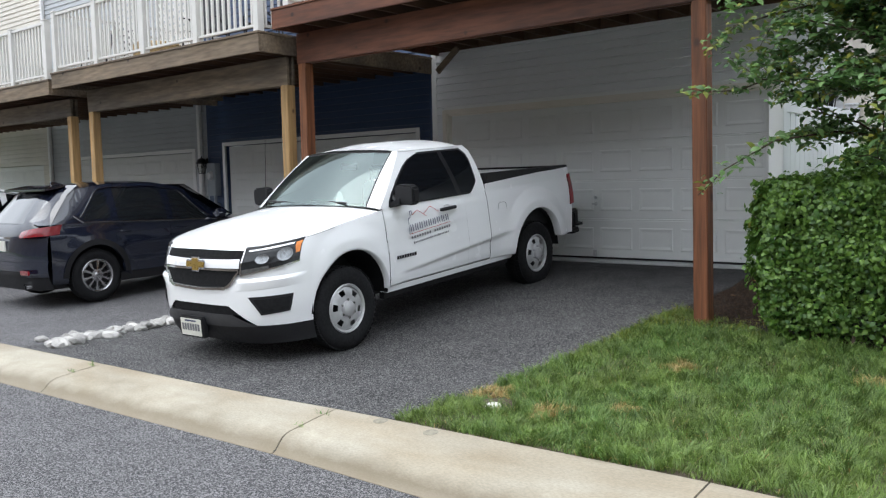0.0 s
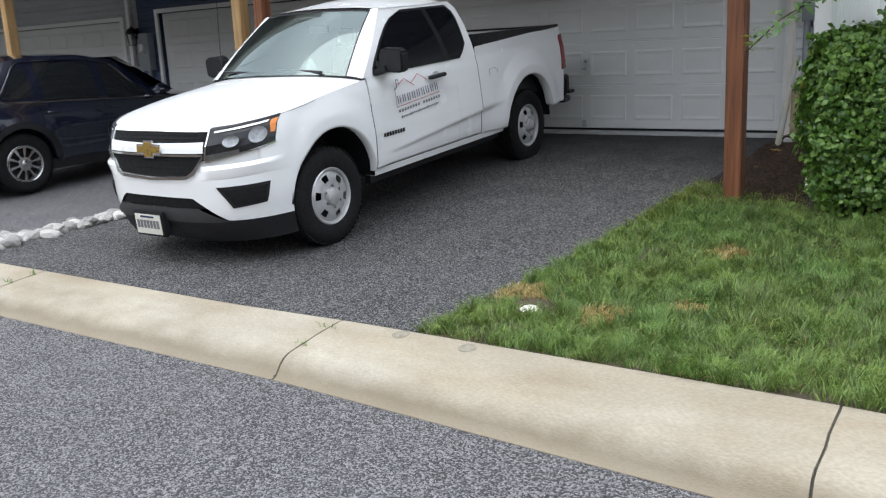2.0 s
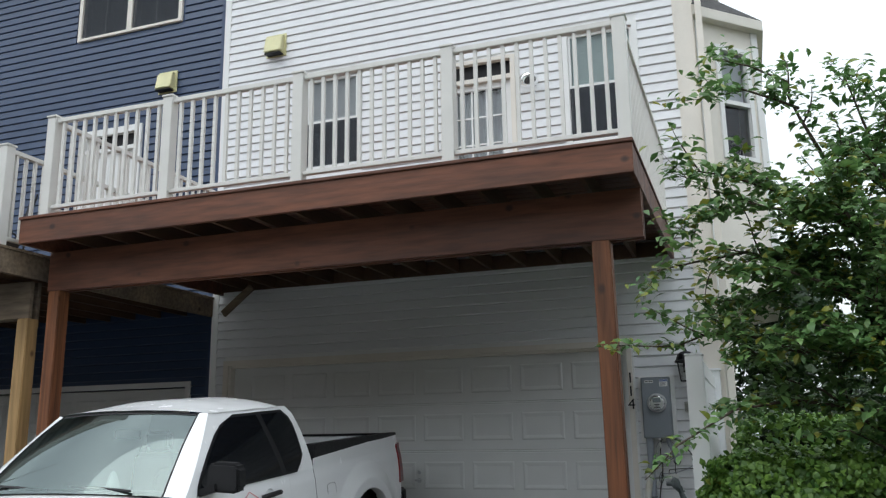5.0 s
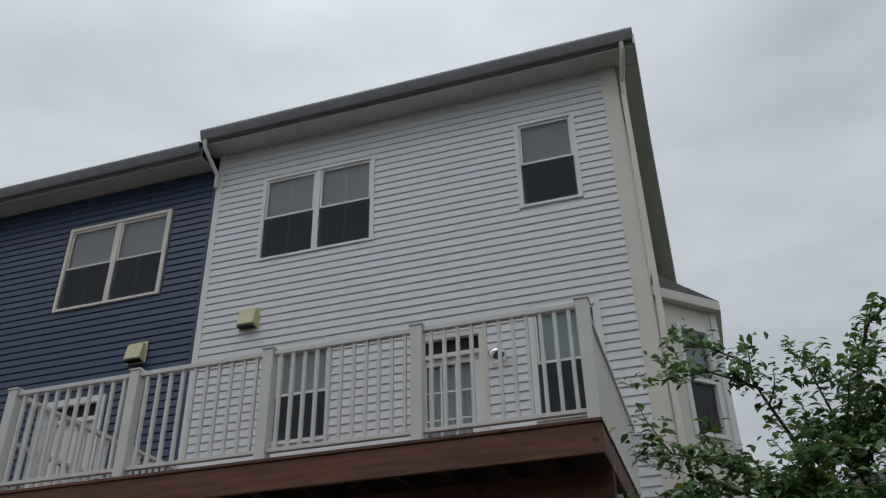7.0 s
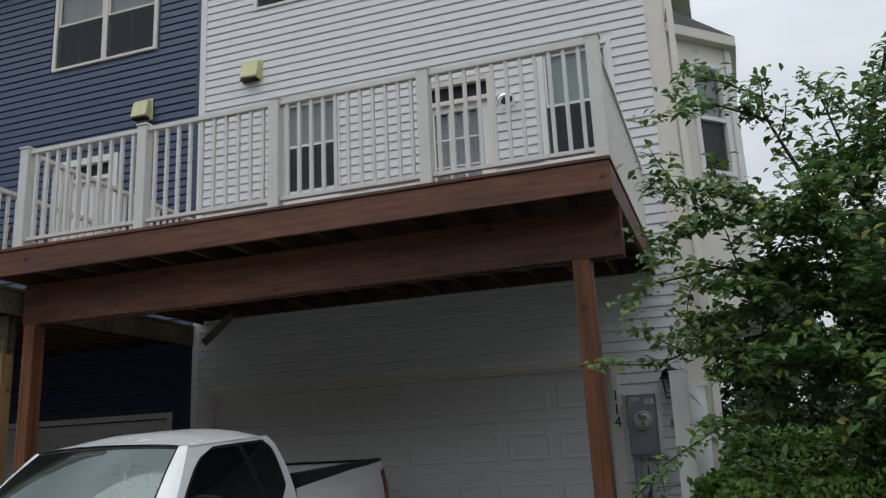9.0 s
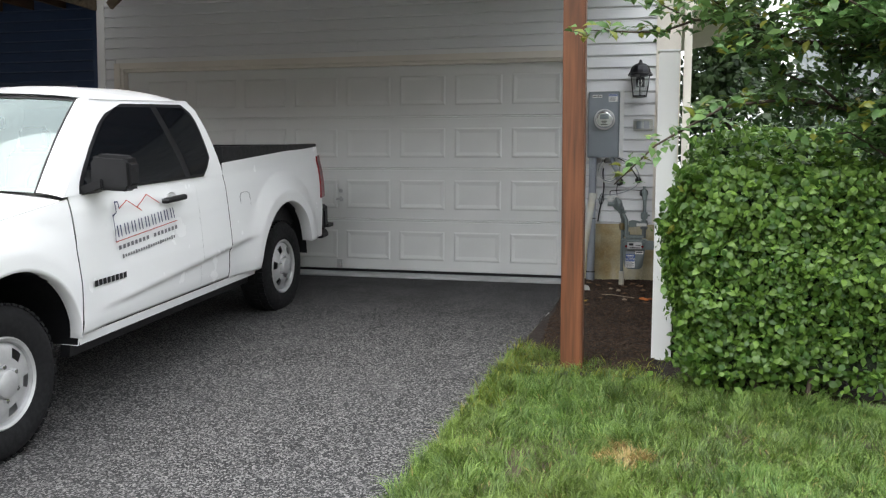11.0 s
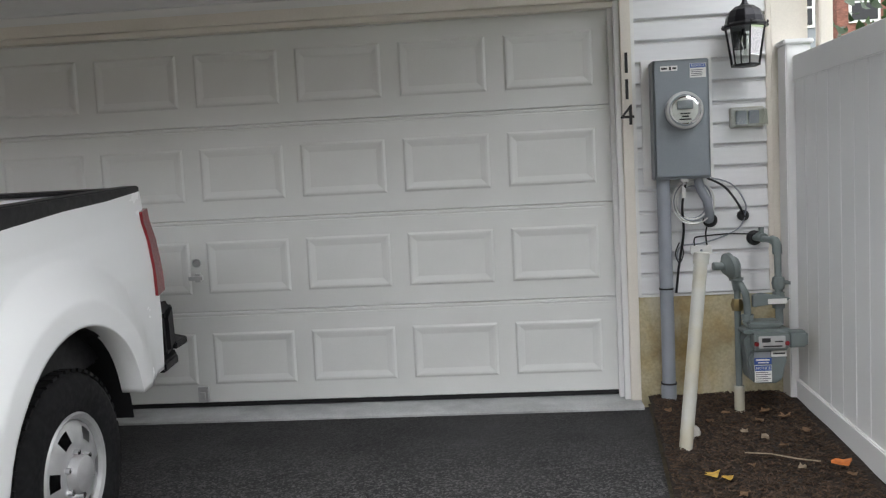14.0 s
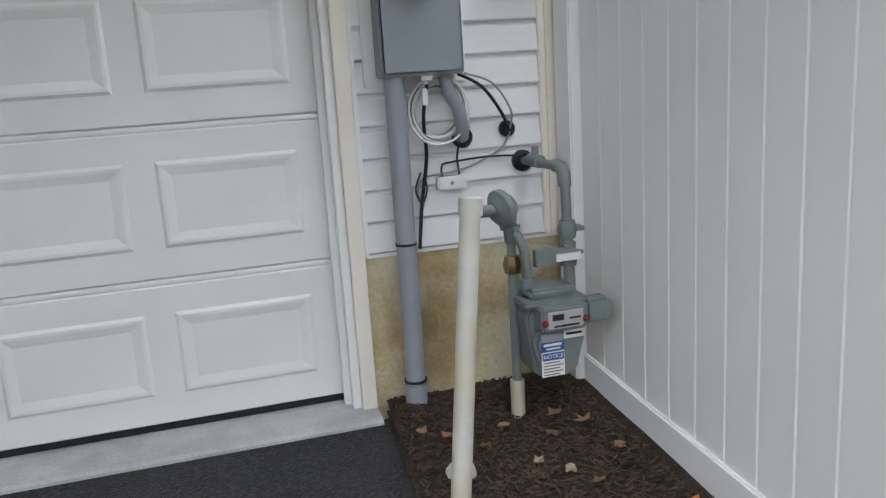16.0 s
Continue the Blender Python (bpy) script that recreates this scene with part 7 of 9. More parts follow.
    # windscreen and roof
    def screen(u, v, out=0.0):
        t = 2 * u - 1
        xb, xt = 0.865, 0.685
        x = (xb + (xt - xb) * v) * t
        bow = 1 - abs(t) ** 2.2
        y = (-1.12 - 0.13 * bow) * (1 - v) + (-0.52 - 0.10 * bow) * v
        z = (1.262 + 0.04 * bow) * (1 - v) + (1.765 + 0.035 * bow) * v + 0.03 * math.sin(math.pi * v)
        return (x, y - out, z + out * 0.7)
    part("windscreen", Mesh().grid(lambda u, v: screen(0.055 + 0.89 * u, 0.0 + 0.985 * v), 16, 8), SCREEN, car, "grey-green windscreen", smooth="all").visible_shadow = False
    part("screen_band", Mesh().grid(lambda u, v: screen(0.056 + 0.888 * u, 0.955 + 0.03 * v, 0.003), 16, 2), BLACKP, car, "black shade band", smooth="all")
    for side in (1, -1):
        def pillar(u, v):
            edge = Vector((side * (0.905 - 0.225 * v ** 1.25), ramp(v, [(0, -1.12), (1, -0.54)]), 1.245 + 0.525 * v))
            inner = Vector(screen(0.5 + side * 0.442, 0.985 * v, 0.003))
            return edge.lerp(inner, u) + Vector((side * 0.5, -0.5, 0.7)).normalized() * 0.007 * math.sin(math.pi * u)
        part("a_pillar", Mesh().grid(pillar, 8, 10), PAINTW, car, smooth="all")
        part("screen_seal", Mesh().tube([screen(0.5 + side * 0.443, 0.985 * v, 0.004) for v in spread(0, 1, 10)], 0.006, 5), BLACKP, car, "black rubber screen seal")
    part("roof", Mesh().grid(lambda u, v: (lambda t, yy: (t * 0.688, yy, 1.768 + 0.098 * (1 - abs(t) ** 2.4) * ramp(yy, [(-0.62, 0.42), (-0.2, 1.0), (0.4, 1.0), (0.62, 0.7)]) - ramp(yy, [(0.42, 0.0), (0.55, 0.02), (0.63, 0.07)])))(2 * u - 1, -0.54 - 0.10 * (1 - abs(2 * u - 1) ** 2.2) * (1 - v) + 1.16 * v), 18, 14), PAINTW, car, smooth="all")
    part("cab_back", Mesh().grid(lambda u, v: ((2 * u - 1) * (0.90 - 0.24 * v), 0.63 - 0.10 * v ** 2, 1.0 + 0.73 * v), 8, 6), PAINTW, car, smooth="all")
    part("rear_window", Mesh().grid(lambda u, v: ((2 * u - 1) * (0.70 - 0.12 * v), 0.645 - 0.10 * (0.4 + 0.5 * v) ** 2, 1.28 + 0.32 * v), 4, 4), INKGLASS, car, "dark rear window", smooth="all")
    # cabin seen through the screen
    part("dashboard", Mesh().prism([(-0.78, -1.08, 1.0), (-0.78, -1.05, 1.27), (-0.78, -0.66, 1.24), (-0.78, -0.55, 1.0)], (1.56, 0, 0)), material("dash_vinyl", (0.40, 0.42, 0.41), 0.6, vary=0.1, scale=10), car, "grey dashboard", bevel=0.02)
    for x in (-0.38, 0.38):
        part("seat_back", Mesh().prism([(x - 0.25, 0.12, 0.7), (x - 0.22, 0.22, 1.42), (x + 0.22, 0.22, 1.42), (x + 0.25, 0.12, 0.7)], (0, 0.10, 0)), CLOTH, car, bevel=0.03)
        part("head_rest", Mesh().box(x - 0.12, x + 0.12, 0.24, 0.33, 1.44, 1.60), CLOTH, car, bevel=0.03)
    part("steering_wheel", Mesh().tube([(0.38 + 0.185 * math.cos(a * 0.2618), -0.52 - 0.05 * math.sin(a * 0.2618), 1.22 + 0.17 * math.sin(a * 0.2618)) for a in range(25)], 0.014, 6, False), BLACKP, car, smooth=True)
    part("dash_item", Mesh().lathe([(0.0, 0.14), (0.02, 0.12), (0.045, 0.05), (0.055, 0.0)], pose(0.12, -0.86, 1.265), 10), LABELW, car, "white item on the dashboard", smooth=True)
    part("interior_mirror", Mesh().box(-0.12, 0.12, -0.58, -0.56, 1.60, 1.67), BLACKP, car, bevel=0.008)
    part("cab_floor", Mesh().box(-0.84, 0.84, -0.9, 0.6, 0.48, 0.52), BLACKP, car)
    part("antenna", Mesh().tube([(-0.80, -1.08, 1.20), (-0.80, -1.06, 1.5), (-0.80, -1.0, 2.02)], [0.006, 0.003, 0.002], 6), BLACKP, car, "black whip antenna")
    # bed, tailgate, rear bumper
    part("bed_floor", Mesh().box(-0.80, 0.80, 0.66, 2.44, 0.70, 0.73), BLACKP, car)
    part("bed_front_wall", Mesh().box(-0.80, 0.80, 0.66, 0.69, 0.73, 1.36), BLACKP, car, bevel=0.006)
    part("tailgate", Mesh().box(-0.83, 0.83, 2.40, 2.47, 0.62, 1.375), PAINTW, car, bevel=0.015)
    part("tailgate_cap", Mesh().box(-0.82, 0.82, 2.39, 2.48, 1.375, 1.395), BLACKP, car, bevel=0.006)
    rb = part("rear_bumper", Mesh().prism([(-0.90, 2.50, 0.50), (-0.90, 2.66, 0.50), (-0.86, 2.72, 0.52), (0.86, 2.72, 0.52), (0.90, 2.66, 0.50), (0.90, 2.50, 0.50)], (0, 0, 0.05)), BLACKP, car, "black rear step bumper", bevel=0.01)
    for side in (1, -1):
        part("corner_step", Mesh().prism([(side * 0.66, 2.52, 0.55), (side * 0.93, 2.50, 0.58), (side * 0.93, 2.58, 0.62), (side * 0.88, 2.68, 0.62), (side * 0.66, 2.72, 0.60)], (0, 0, 0.20)), BLACKP, rb, bevel=0.02)
        part("step_pad", Mesh().prism([(side * 0.70, 2.66, 0.60), (side * 0.94, 2.56, 0.60), (side * 0.95, 2.68, 0.60), (side * 0.80, 2.78, 0.60)], (0, 0, 0.035)), BLACKP, rb, bevel=0.006)
    part("chassis", Mesh().box(-0.50, 0.50, -2.1, 2.4, 0.34, 0.52), BLACKP, car)
    part("skid_plate", Mesh().box(-0.70, 0.70, -2.30, -1.9, 0.27, 0.30), BLACKP, car)
    # print on the left door: roof outline and bars that stand for the lettering
    A = S.along
    pr = new("door_print")
    pr.empty_display_size = 0.1
    pr.parent = car

    def ink(points, w, mat):
        """A line of print on the door skin through (y, h) points."""
        for (y0, h0), (y1, h1) in zip(points, points[1:]):
            d = Vector((y1 - y0, h1 - h0)).normalized()
            n = Vector((-d.y, d.x)) * w / 2
            q = [(y0 + n.x, h0 + n.y), (y1 + n.x, h1 + n.y), (y1 - n.x, h1 - n.y), (y0 - n.x, h0 - n.y)]
            part("print_stroke", Mesh().grid(lambda u, v: S.at(A((q[0][0] * (1 - u) + q[1][0] * u) * (1 - v) + (q[3][0] * (1 - u) + q[2][0] * u) * v), (q[0][1] * (1 - u) + q[1][1] * u) * (1 - v) + (q[3][1] * (1 - u) + q[2][1] * u) * v, 0.0155 + swell(y0, h0) * 0.2, 1), 6, 1), mat, pr)

    py0, py1, hz = -0.755, -0.10, 0.955
    ink([(py0, hz + 0.0), (py0, hz + 0.15), (py0 + 0.012, hz + 0.15)], 0.006, NAVYTXT)
    ink([(py0 - 0.005, hz + 0.15), (py0 + 0.035, hz + 0.165), (py0 + 0.035, hz + 0.225), (py0 + 0.065, hz + 0.225), (py0 + 0.065, hz + 0.185)], 0.008, NAVYTXT)
    ink([(py0 + 0.065, hz + 0.185), (py0 + 0.15, hz + 0.225), (py0 + 0.285, hz + 0.15)], 0.006, REDTXT)
    ink([(py0 + 0.24, hz + 0.175), (py0 + 0.36, hz + 0.24), (py0 + 0.48, hz + 0.175)], 0.006, REDTXT)
    ink([(py0, hz), (py1, hz + 0.045)], 0.005, REDTXT)
    # plain bars in place of the firm's name
    for i in range(9):
        ya = py0 + 0.022 + 0.0705 * i
        for w in (0.0, 0.030):
            ink([(ya + w, hz + 0.058 + 0.005 * i), (ya + w + 0.010, hz + 0.059 + 0.005 * i)], 0.066, NAVYTXT)
    for i in range(16):
        if i != 8:
            ya = py0 + 0.022 + 0.040 * i
            ink([(ya, hz - 0.038 + 0.0027 * i), (ya + 0.025, hz - 0.036 + 0.0027 * i)], 0.024, GREYTXT)
    for i in range(22):
        ya = py0 + 0.05 + 0.026 * i
        ink([(ya, hz - 0.092 + 0.0018 * i), (ya + 0.018, hz - 0.091 + 0.0018 * i)], 0.016 + 0.008 * (i % 5 == 0), GREYTXT)
    for i in range(8):
        ya = -0.97 + 0.0375 * i
        ink([(ya, 0.752), (ya + 0.030, 0.754)], 0.034, INK)
    return car


GREYP = material("grey_bumper_plastic", (0.035, 0.036, 0.040), 0.45, vary=0.1, scale=10)
SCREENDARK = material("dark_reflecting_glass", (0.012, 0.014, 0.016), 0.05, vary=0.05, scale=4, spec=1.0, coat=1.0)
INKGLASS = material("dark_tinted_glass", (0.006, 0.007, 0.009), 0.06, vary=0.05, scale=4, coat=0.0)
truck = pickup()
truck.matrix_basis = pose(-6.325, 6.745, 0.3155, 4.5, 0, 0.4)


def crossover(name, label, paint, x, y, z, pitch, turn, detail=True):
    """A compact crossover: nose at -y in its own places."""
    car = thing(name, label, "car")
    AF, AR, R = -1.35, 1.35, 0.362
    S = Shell(0.92, -2.28, -1.3, [(0.2, 0.93), (0.45, 0.97), (0.75, 1.0), (0.95, 0.985), (1.06, 0.955)], [(0.2, 0.08), (0.4, 0.0), (0.65, 0.02), (0.85, 0.12), (1.0, 0.22)], 3.0)
    ARC = 0.42

    def low(y, base=0.30):
        lo = base
        for ax in (AF, AR):
            d = abs(y - ax)
            if d < ARC:
                lo = max(lo, 0.375 + math.sqrt(ARC ** 2 - d * d))
        return lo

    def top(y):
        return ramp(y, [(-2.28, 0.80), (-1.6, 0.94), (-0.9, 1.0), (0.0, 1.03), (1.4, 1.10), (2.3, 1.12)])

    def cols(y0, y1):
        ys = set(spread(y0, y1, max(2, int((y1 - y0) / 0.09))))
        for ax in (AF, AR):
            ys |= {ax + ARC * math.cos(math.pi * k / 20) for k in range(21) if y0 < ax + ARC * math.cos(math.pi * k / 20) < y1}
        return [S.along(q) for q in sorted(ys)]

    def swell(y, h):
        o = 0.0
        for ax in (AF, AR):
            d = math.hypot(y - ax, h - 0.375)
            if d < 0.62:
                o = max(o, 0.022 * min(1, (0.62 - d) / 0.2))
        return o - 0.016 * max(0, 1 - abs(h - 0.62) / 0.16) * (1 if -0.9 < y < 0.9 else 0)

    tail = lambda h: ramp(h, [(0.25, 2.16), (0.45, 2.24), (0.75, 2.24), (1.0, 2.20), (1.12, 2.14), (1.5, 1.80), (1.62, 1.62)])
    for side in (1, -1):
        for nm, y0, y1 in (("front_fender", -2.0, -0.80), ("front_door", -0.795, 0.165), ("rear_door", 0.17, 1.04), ("rear_quarter", 1.045, 1.98)):
            part(nm, S.skin(cols(y0, y1), low, top, 12, side, 0.05, swell), paint, car, smooth="all")
        part("sill_cladding", S.skin(cols(-1.0, 1.0), lambda y: 0.24, lambda y: 0.36, 3, side, 0.08, lambda y, h: 0.012), BLACKP, car, "black sill cladding", smooth=True)
        for ax in (AF, AR):
            part("arch_cladding", Mesh().grid(lambda u, v: (lambda r: S.at(S.along(ax - r * math.cos(math.pi * u)), 0.375 + r * math.sin(math.pi * u), 0.028, side))(ARC - 0.005 + 0.075 * v), 22, 2), BLACKP, car, "black wheel arch cladding", smooth="all")
            part("wheel_well", Mesh().grid(lambda u, v: (side * (0.88 - 0.40 * v), ax - (ARC + 0.012) * math.cos(math.pi * u), 0.37 + (ARC + 0.005) * math.sin(math.pi * u)), 16, 1).box(min(side * 0.46, side * 0.48), max(side * 0.46, side * 0.48), ax - 0.42, ax + 0.42, 0.25, 0.8), BLACKP, car, smooth=True)
            steel_wheel(car, side * 0.895, ax, R, 0.232, 0.225, side, 5, ALLOY, 10)

        def green(y, k, out=0.0):
            return (side * (0.885 - 0.24 * k ** 1.2 + out), y, top(y) - 0.008 + (ramp(y, [(-0.95, 0.03), (-0.2, 0.50), (0.3, 0.575), (1.0, 0.55), (1.7, 0.42), (2.12, 0.05)])) * k)
        part("cabin_side", Mesh().grid(lambda u, v: green(-0.98 + 3.10 * u, v), 30, 8), paint, car, smooth="all")
        for a, b, k0, k1, nm in ((-0.55, 0.10, 0.05, 0.86, "front_window"), (0.20, 0.98, 0.05, 0.86, "rear_window"), (1.08, 1.50, 0.10, 0.80, "quarter_window")):
            slope = 0.20 if nm == "front_window" else 0.0
            cut = 0.30 if nm == "quarter_window" else 0.03
            part(nm, Mesh().grid(lambda u, v: green((a + slope * 2.0 * v) * (1 - u) + (b - cut * v) * u, k0 + (k1 - k0) * v, 0.007), 8, 6), SCREENDARK, car, "dark tinted glass", smooth="all")
        part("window_trim", Mesh().tube([green(-0.62 + 0.5 * w, 0.08 + 0.82 * w, 0.010) for w in spread(0, 1, 5)] + [green(q, 0.90, 0.010) for q in spread(0.0, 1.15, 8)] + [green(1.2 + 0.32 * w, 0.88 - 0.7 * w, 0.018) for w in spread(0.1, 1, 4)], 0.009, 5), CHROME, car, "bright window line", smooth=True)
        part("window_trim", Mesh().tube([green(q, 0.02, 0.020) for q in spread(-0.75, 1.5, 16)] + [green(1.62, 0.25, 0.02)], 0.012, 5), CHROME, car, "bright window line", smooth=True)
        part("door_handle", Mesh().tube([S.at(S.along(-0.08), 0.915, 0.02, side), S.at(S.along(-0.06), 0.917, 0.035, side), S.at(S.along(0.08), 0.922, 0.035, side), S.at(S.along(0.1), 0.923, 0.02, side)], 0.012, 6), paint, car, smooth=True)
        part("door_handle", Mesh().tube([S.at(S.along(0.82), 0.94, 0.02, side), S.at(S.along(0.84), 0.942, 0.035, side), S.at(S.along(0.96), 0.946, 0.035, side), S.at(S.along(0.98), 0.947, 0.02, side)], 0.012, 6), paint, car, smooth=True)
        mi = part("door_mirror", Mesh().lathe([(0.0, -0.06), (0.08, -0.05), (0.11, 0.0), (0.10, 0.06), (0.0, 0.07)], pose(side * 1.02, -0.62, 1.09, 90, 0, 0) @ Matrix.Diagonal((1.0, 0.7, 1, 1)), 12), paint, car, smooth=True)
        # lamp across the rear corner
        def rear(u, v, out=0.0):
            q = u
            xx = 0.52 + 0.395 * min(1, q * 1.35)
            yy = tail(0.95 + 0.12 * v) - 0.01 - max(0, q - 0.62) * 0.75 - 0.07 * (min(1, q * 1.35)) ** 3 + out
            return (side * (xx + (out if q > 0.7 else 0)), yy, 0.945 + 0.03 * q + (0.085 + 0.045 * q) * v)
        part("tail_light", Mesh().grid(lambda u, v: rear(u, v, 0.012), 12, 3), REDLENS, car, "red tail light", smooth="all")
        part("reflector", Mesh().box(min(side * 0.58, side * 0.80), max(side * 0.58, side * 0.80), 2.235, 2.262, 0.46, 0.52), REDLENS, car, "red reflector", bevel=0.006)
        part("exhaust", Mesh().tube([(side * 0.60, 1.9, 0.30), (side * 0.60, 2.22, 0.30)], 0.038, 12, False), CHROME, car, smooth=True)

    def back(h0, h1, out, half):
        def pt(u, v):
            t = 2 * u - 1
            h = h0 + (h1 - h0) * v
            w = half * (1 if h < 1.0 else ramp(h, [(1.0, 1.0), (1.12, 0.965), (1.62, 0.72)]))
            return (t * w, tail(h) - 0.20 * abs(t) ** 4 + out, h)
        return Mesh().grid(pt, 24, 8)
    part("tailgate", back(0.60, 1.62, 0.0, 0.92), paint, car, smooth="all")
    part("rear_bumper", back(0.42, 0.62, 0.012, 0.925), paint, car, smooth="all")
    part("bumper_cladding", back(0.24, 0.50, 0.016, 0.90), BLACKP, car, "black bumper cladding", smooth="all")
    part("rear_screen", back(1.13, 1.52, 0.008, 0.80), SCREENDARK, car, "reflecting rear screen", smooth="all")
    part("spoiler", Mesh().prism([(-0.60, 1.55, 1.60), (-0.62, 1.86, 1.55), (0.62, 1.86, 1.55), (0.60, 1.55, 1.60)], (0, 0, 0.03)), paint, car, bevel=0.01)
    part("badge_strip", back(0.93, 0.955, 0.014, 0.50), CHROME, car, "bright tailgate strip", smooth="all")
    part("plate", Mesh().box(-0.16, 0.16, 2.235, 2.255, 0.76, 0.90), PLATEW, car)
    part("roof", Mesh().grid(lambda u, v: (lambda t, q: (t * ramp(q, [(-0.4, 0.60), (0.3, 0.655), (1.72, 0.645)]), q, top(q) - 0.008 + ramp(q, [(-0.95, 0.03), (-0.2, 0.50), (0.3, 0.575), (1.0, 0.55), (1.7, 0.42)]) + 0.035 * (1 - abs(t) ** 2.2)))(2 * u - 1, -0.35 + 2.07 * v), 14, 14), paint, car, smooth="all")
    part("hood", Mesh().grid(lambda u, v: (lambda t, q: (t * (0.90 - 0.25 * max(0, (-1.5 - q))), q, top(q) + 0.06 * (1 - abs(t) ** 2.4)))(2 * u - 1, -2.1 + 1.2 * v), 12, 10), paint, car, smooth="all")
    part("windscreen", Mesh().grid(lambda u, v: ((2 * u - 1) * (0.86 - 0.24 * v), -0.98 - 0.12 * (1 - abs(2 * u - 1) ** 2) + 0.68 * v, 1.0 + 0.06 + 0.50 * v), 10, 6), SCREENDARK, car, "dark windscreen", smooth="all")
    part("nose", Mesh().grid(lambda u, v: (lambda al: S.at(abs(al), 0.25 + 0.56 * v, 0, 1 if al >= 0 else -1))(S.along(-1.9) * (2 * u - 1)), 30, 6), paint, car, smooth="all")
    part("fin_antenna", Mesh().prism([(-0.02, 1.28, 1.63), (-0.02, 1.48, 1.60), (-0.02, 1.47, 1.68)], (0.04, 0, 0)), paint, car, bevel=0.006)
    part("underbody", Mesh().box(-0.7, 0.7, -2.0, 2.05, 0.22, 0.5), BLACKP, car)
    car.matrix_basis = pose(x, y, z, pitch, 0, turn)
    return car


crossover("black_crossover", "black crossover car with alloy wheels, parked nose in", PAINTB, -11.82, 7.02, 0.215, -1.6, 180)
crossover("white_crossover", "white crossover car parked on the next drive", PAINTW, -17.2, 7.0, 0.20, -1.2, 180)


# ---- plants and loose ground cover ----
def blades(name, spots, mat, label, category, low, high, width, lean, seed, kind="stuff"):
    """Many bent blades as one mesh: each a tapered strip of three faces."""
    rng = np.random.default_rng(seed)
    n = len(spots)
    spots = np.asarray(spots)
    a = rng.random(n) * 2 * np.pi
    clump = np.sin(spots[:, 0] * 11 + 2 * np.sin(spots[:, 1] * 5)) * np.sin(spots[:, 1] * 13 + 2 * np.sin(spots[:, 0] * 6))
    tuft = np.sin(spots[:, 0] * 37 + 3 * np.sin(spots[:, 1] * 17)) * np.sin(spots[:, 1] * 41 + 3 * np.sin(spots[:, 0] * 19))
    broad = np.sin(spots[:, 0] * 3.1 + 1.7 * np.sin(spots[:, 1] * 2.3)) * np.sin(spots[:, 1] * 3.7 + 1.9 * np.sin(spots[:, 0] * 2.9))
    h = (low + (high - low) * rng.random(n) ** 1.3) * (1 + 0.30 * clump + 0.20 * broad + 0.30 * tuft)
    w = width * (0.6 + 0.8 * rng.random(n))
    tilt = lean * (0.3 + rng.random(n))
    b = 3.0 * np.sin(spots[:, 0] * 7 + 2 * np.sin(spots[:, 1] * 9)) + 3.0 * np.sin(spots[:, 1] * 8 + 2 * np.sin(spots[:, 0] * 11)) + rng.normal(0, 0.9, n)
    side = np.stack([np.cos(a), np.sin(a), np.zeros(n)], 1) * w[:, None] / 2
    fall = np.stack([np.cos(b), np.sin(b), np.zeros(n)], 1)
    up = np.array([0, 0, 1.0])
    mid = spots + up * (h * 0.55)[:, None] + fall * (h * tilt * 0.35)[:, None]
    tip = spots + up * (h * (1 - 0.35 * tilt))[:, None] + fall * (h * tilt * 1.0)[:, None]
    v = np.stack([spots - side, spots + side, mid - side * 0.8, mid + side * 0.8, tip], 1).reshape(-1, 3)
    o = np.arange(n) * 5
    tri = np.stack([np.stack([o, o + 1, o + 3], 1), np.stack([o, o + 3, o + 2], 1), np.stack([o + 2, o + 3, o + 4], 1)], 1).reshape(-1, 3)
    me = bpy.data.meshes.new(name)
    me.vertices.add(len(v))
    me.vertices.foreach_set("co", v.ravel())
    me.loops.add(tri.size)
    me.loops.foreach_set("vertex_index", tri.ravel().astype(np.int32))
    me.polygons.add(len(tri))
    me.polygons.foreach_set("loop_start", np.arange(0, tri.size, 3, dtype=np.int32))
    me.update(calc_edges=True)
    me.validate()
    me.materials.append(mat)
    return tagged(new(name, me), label, category, kind=kind)


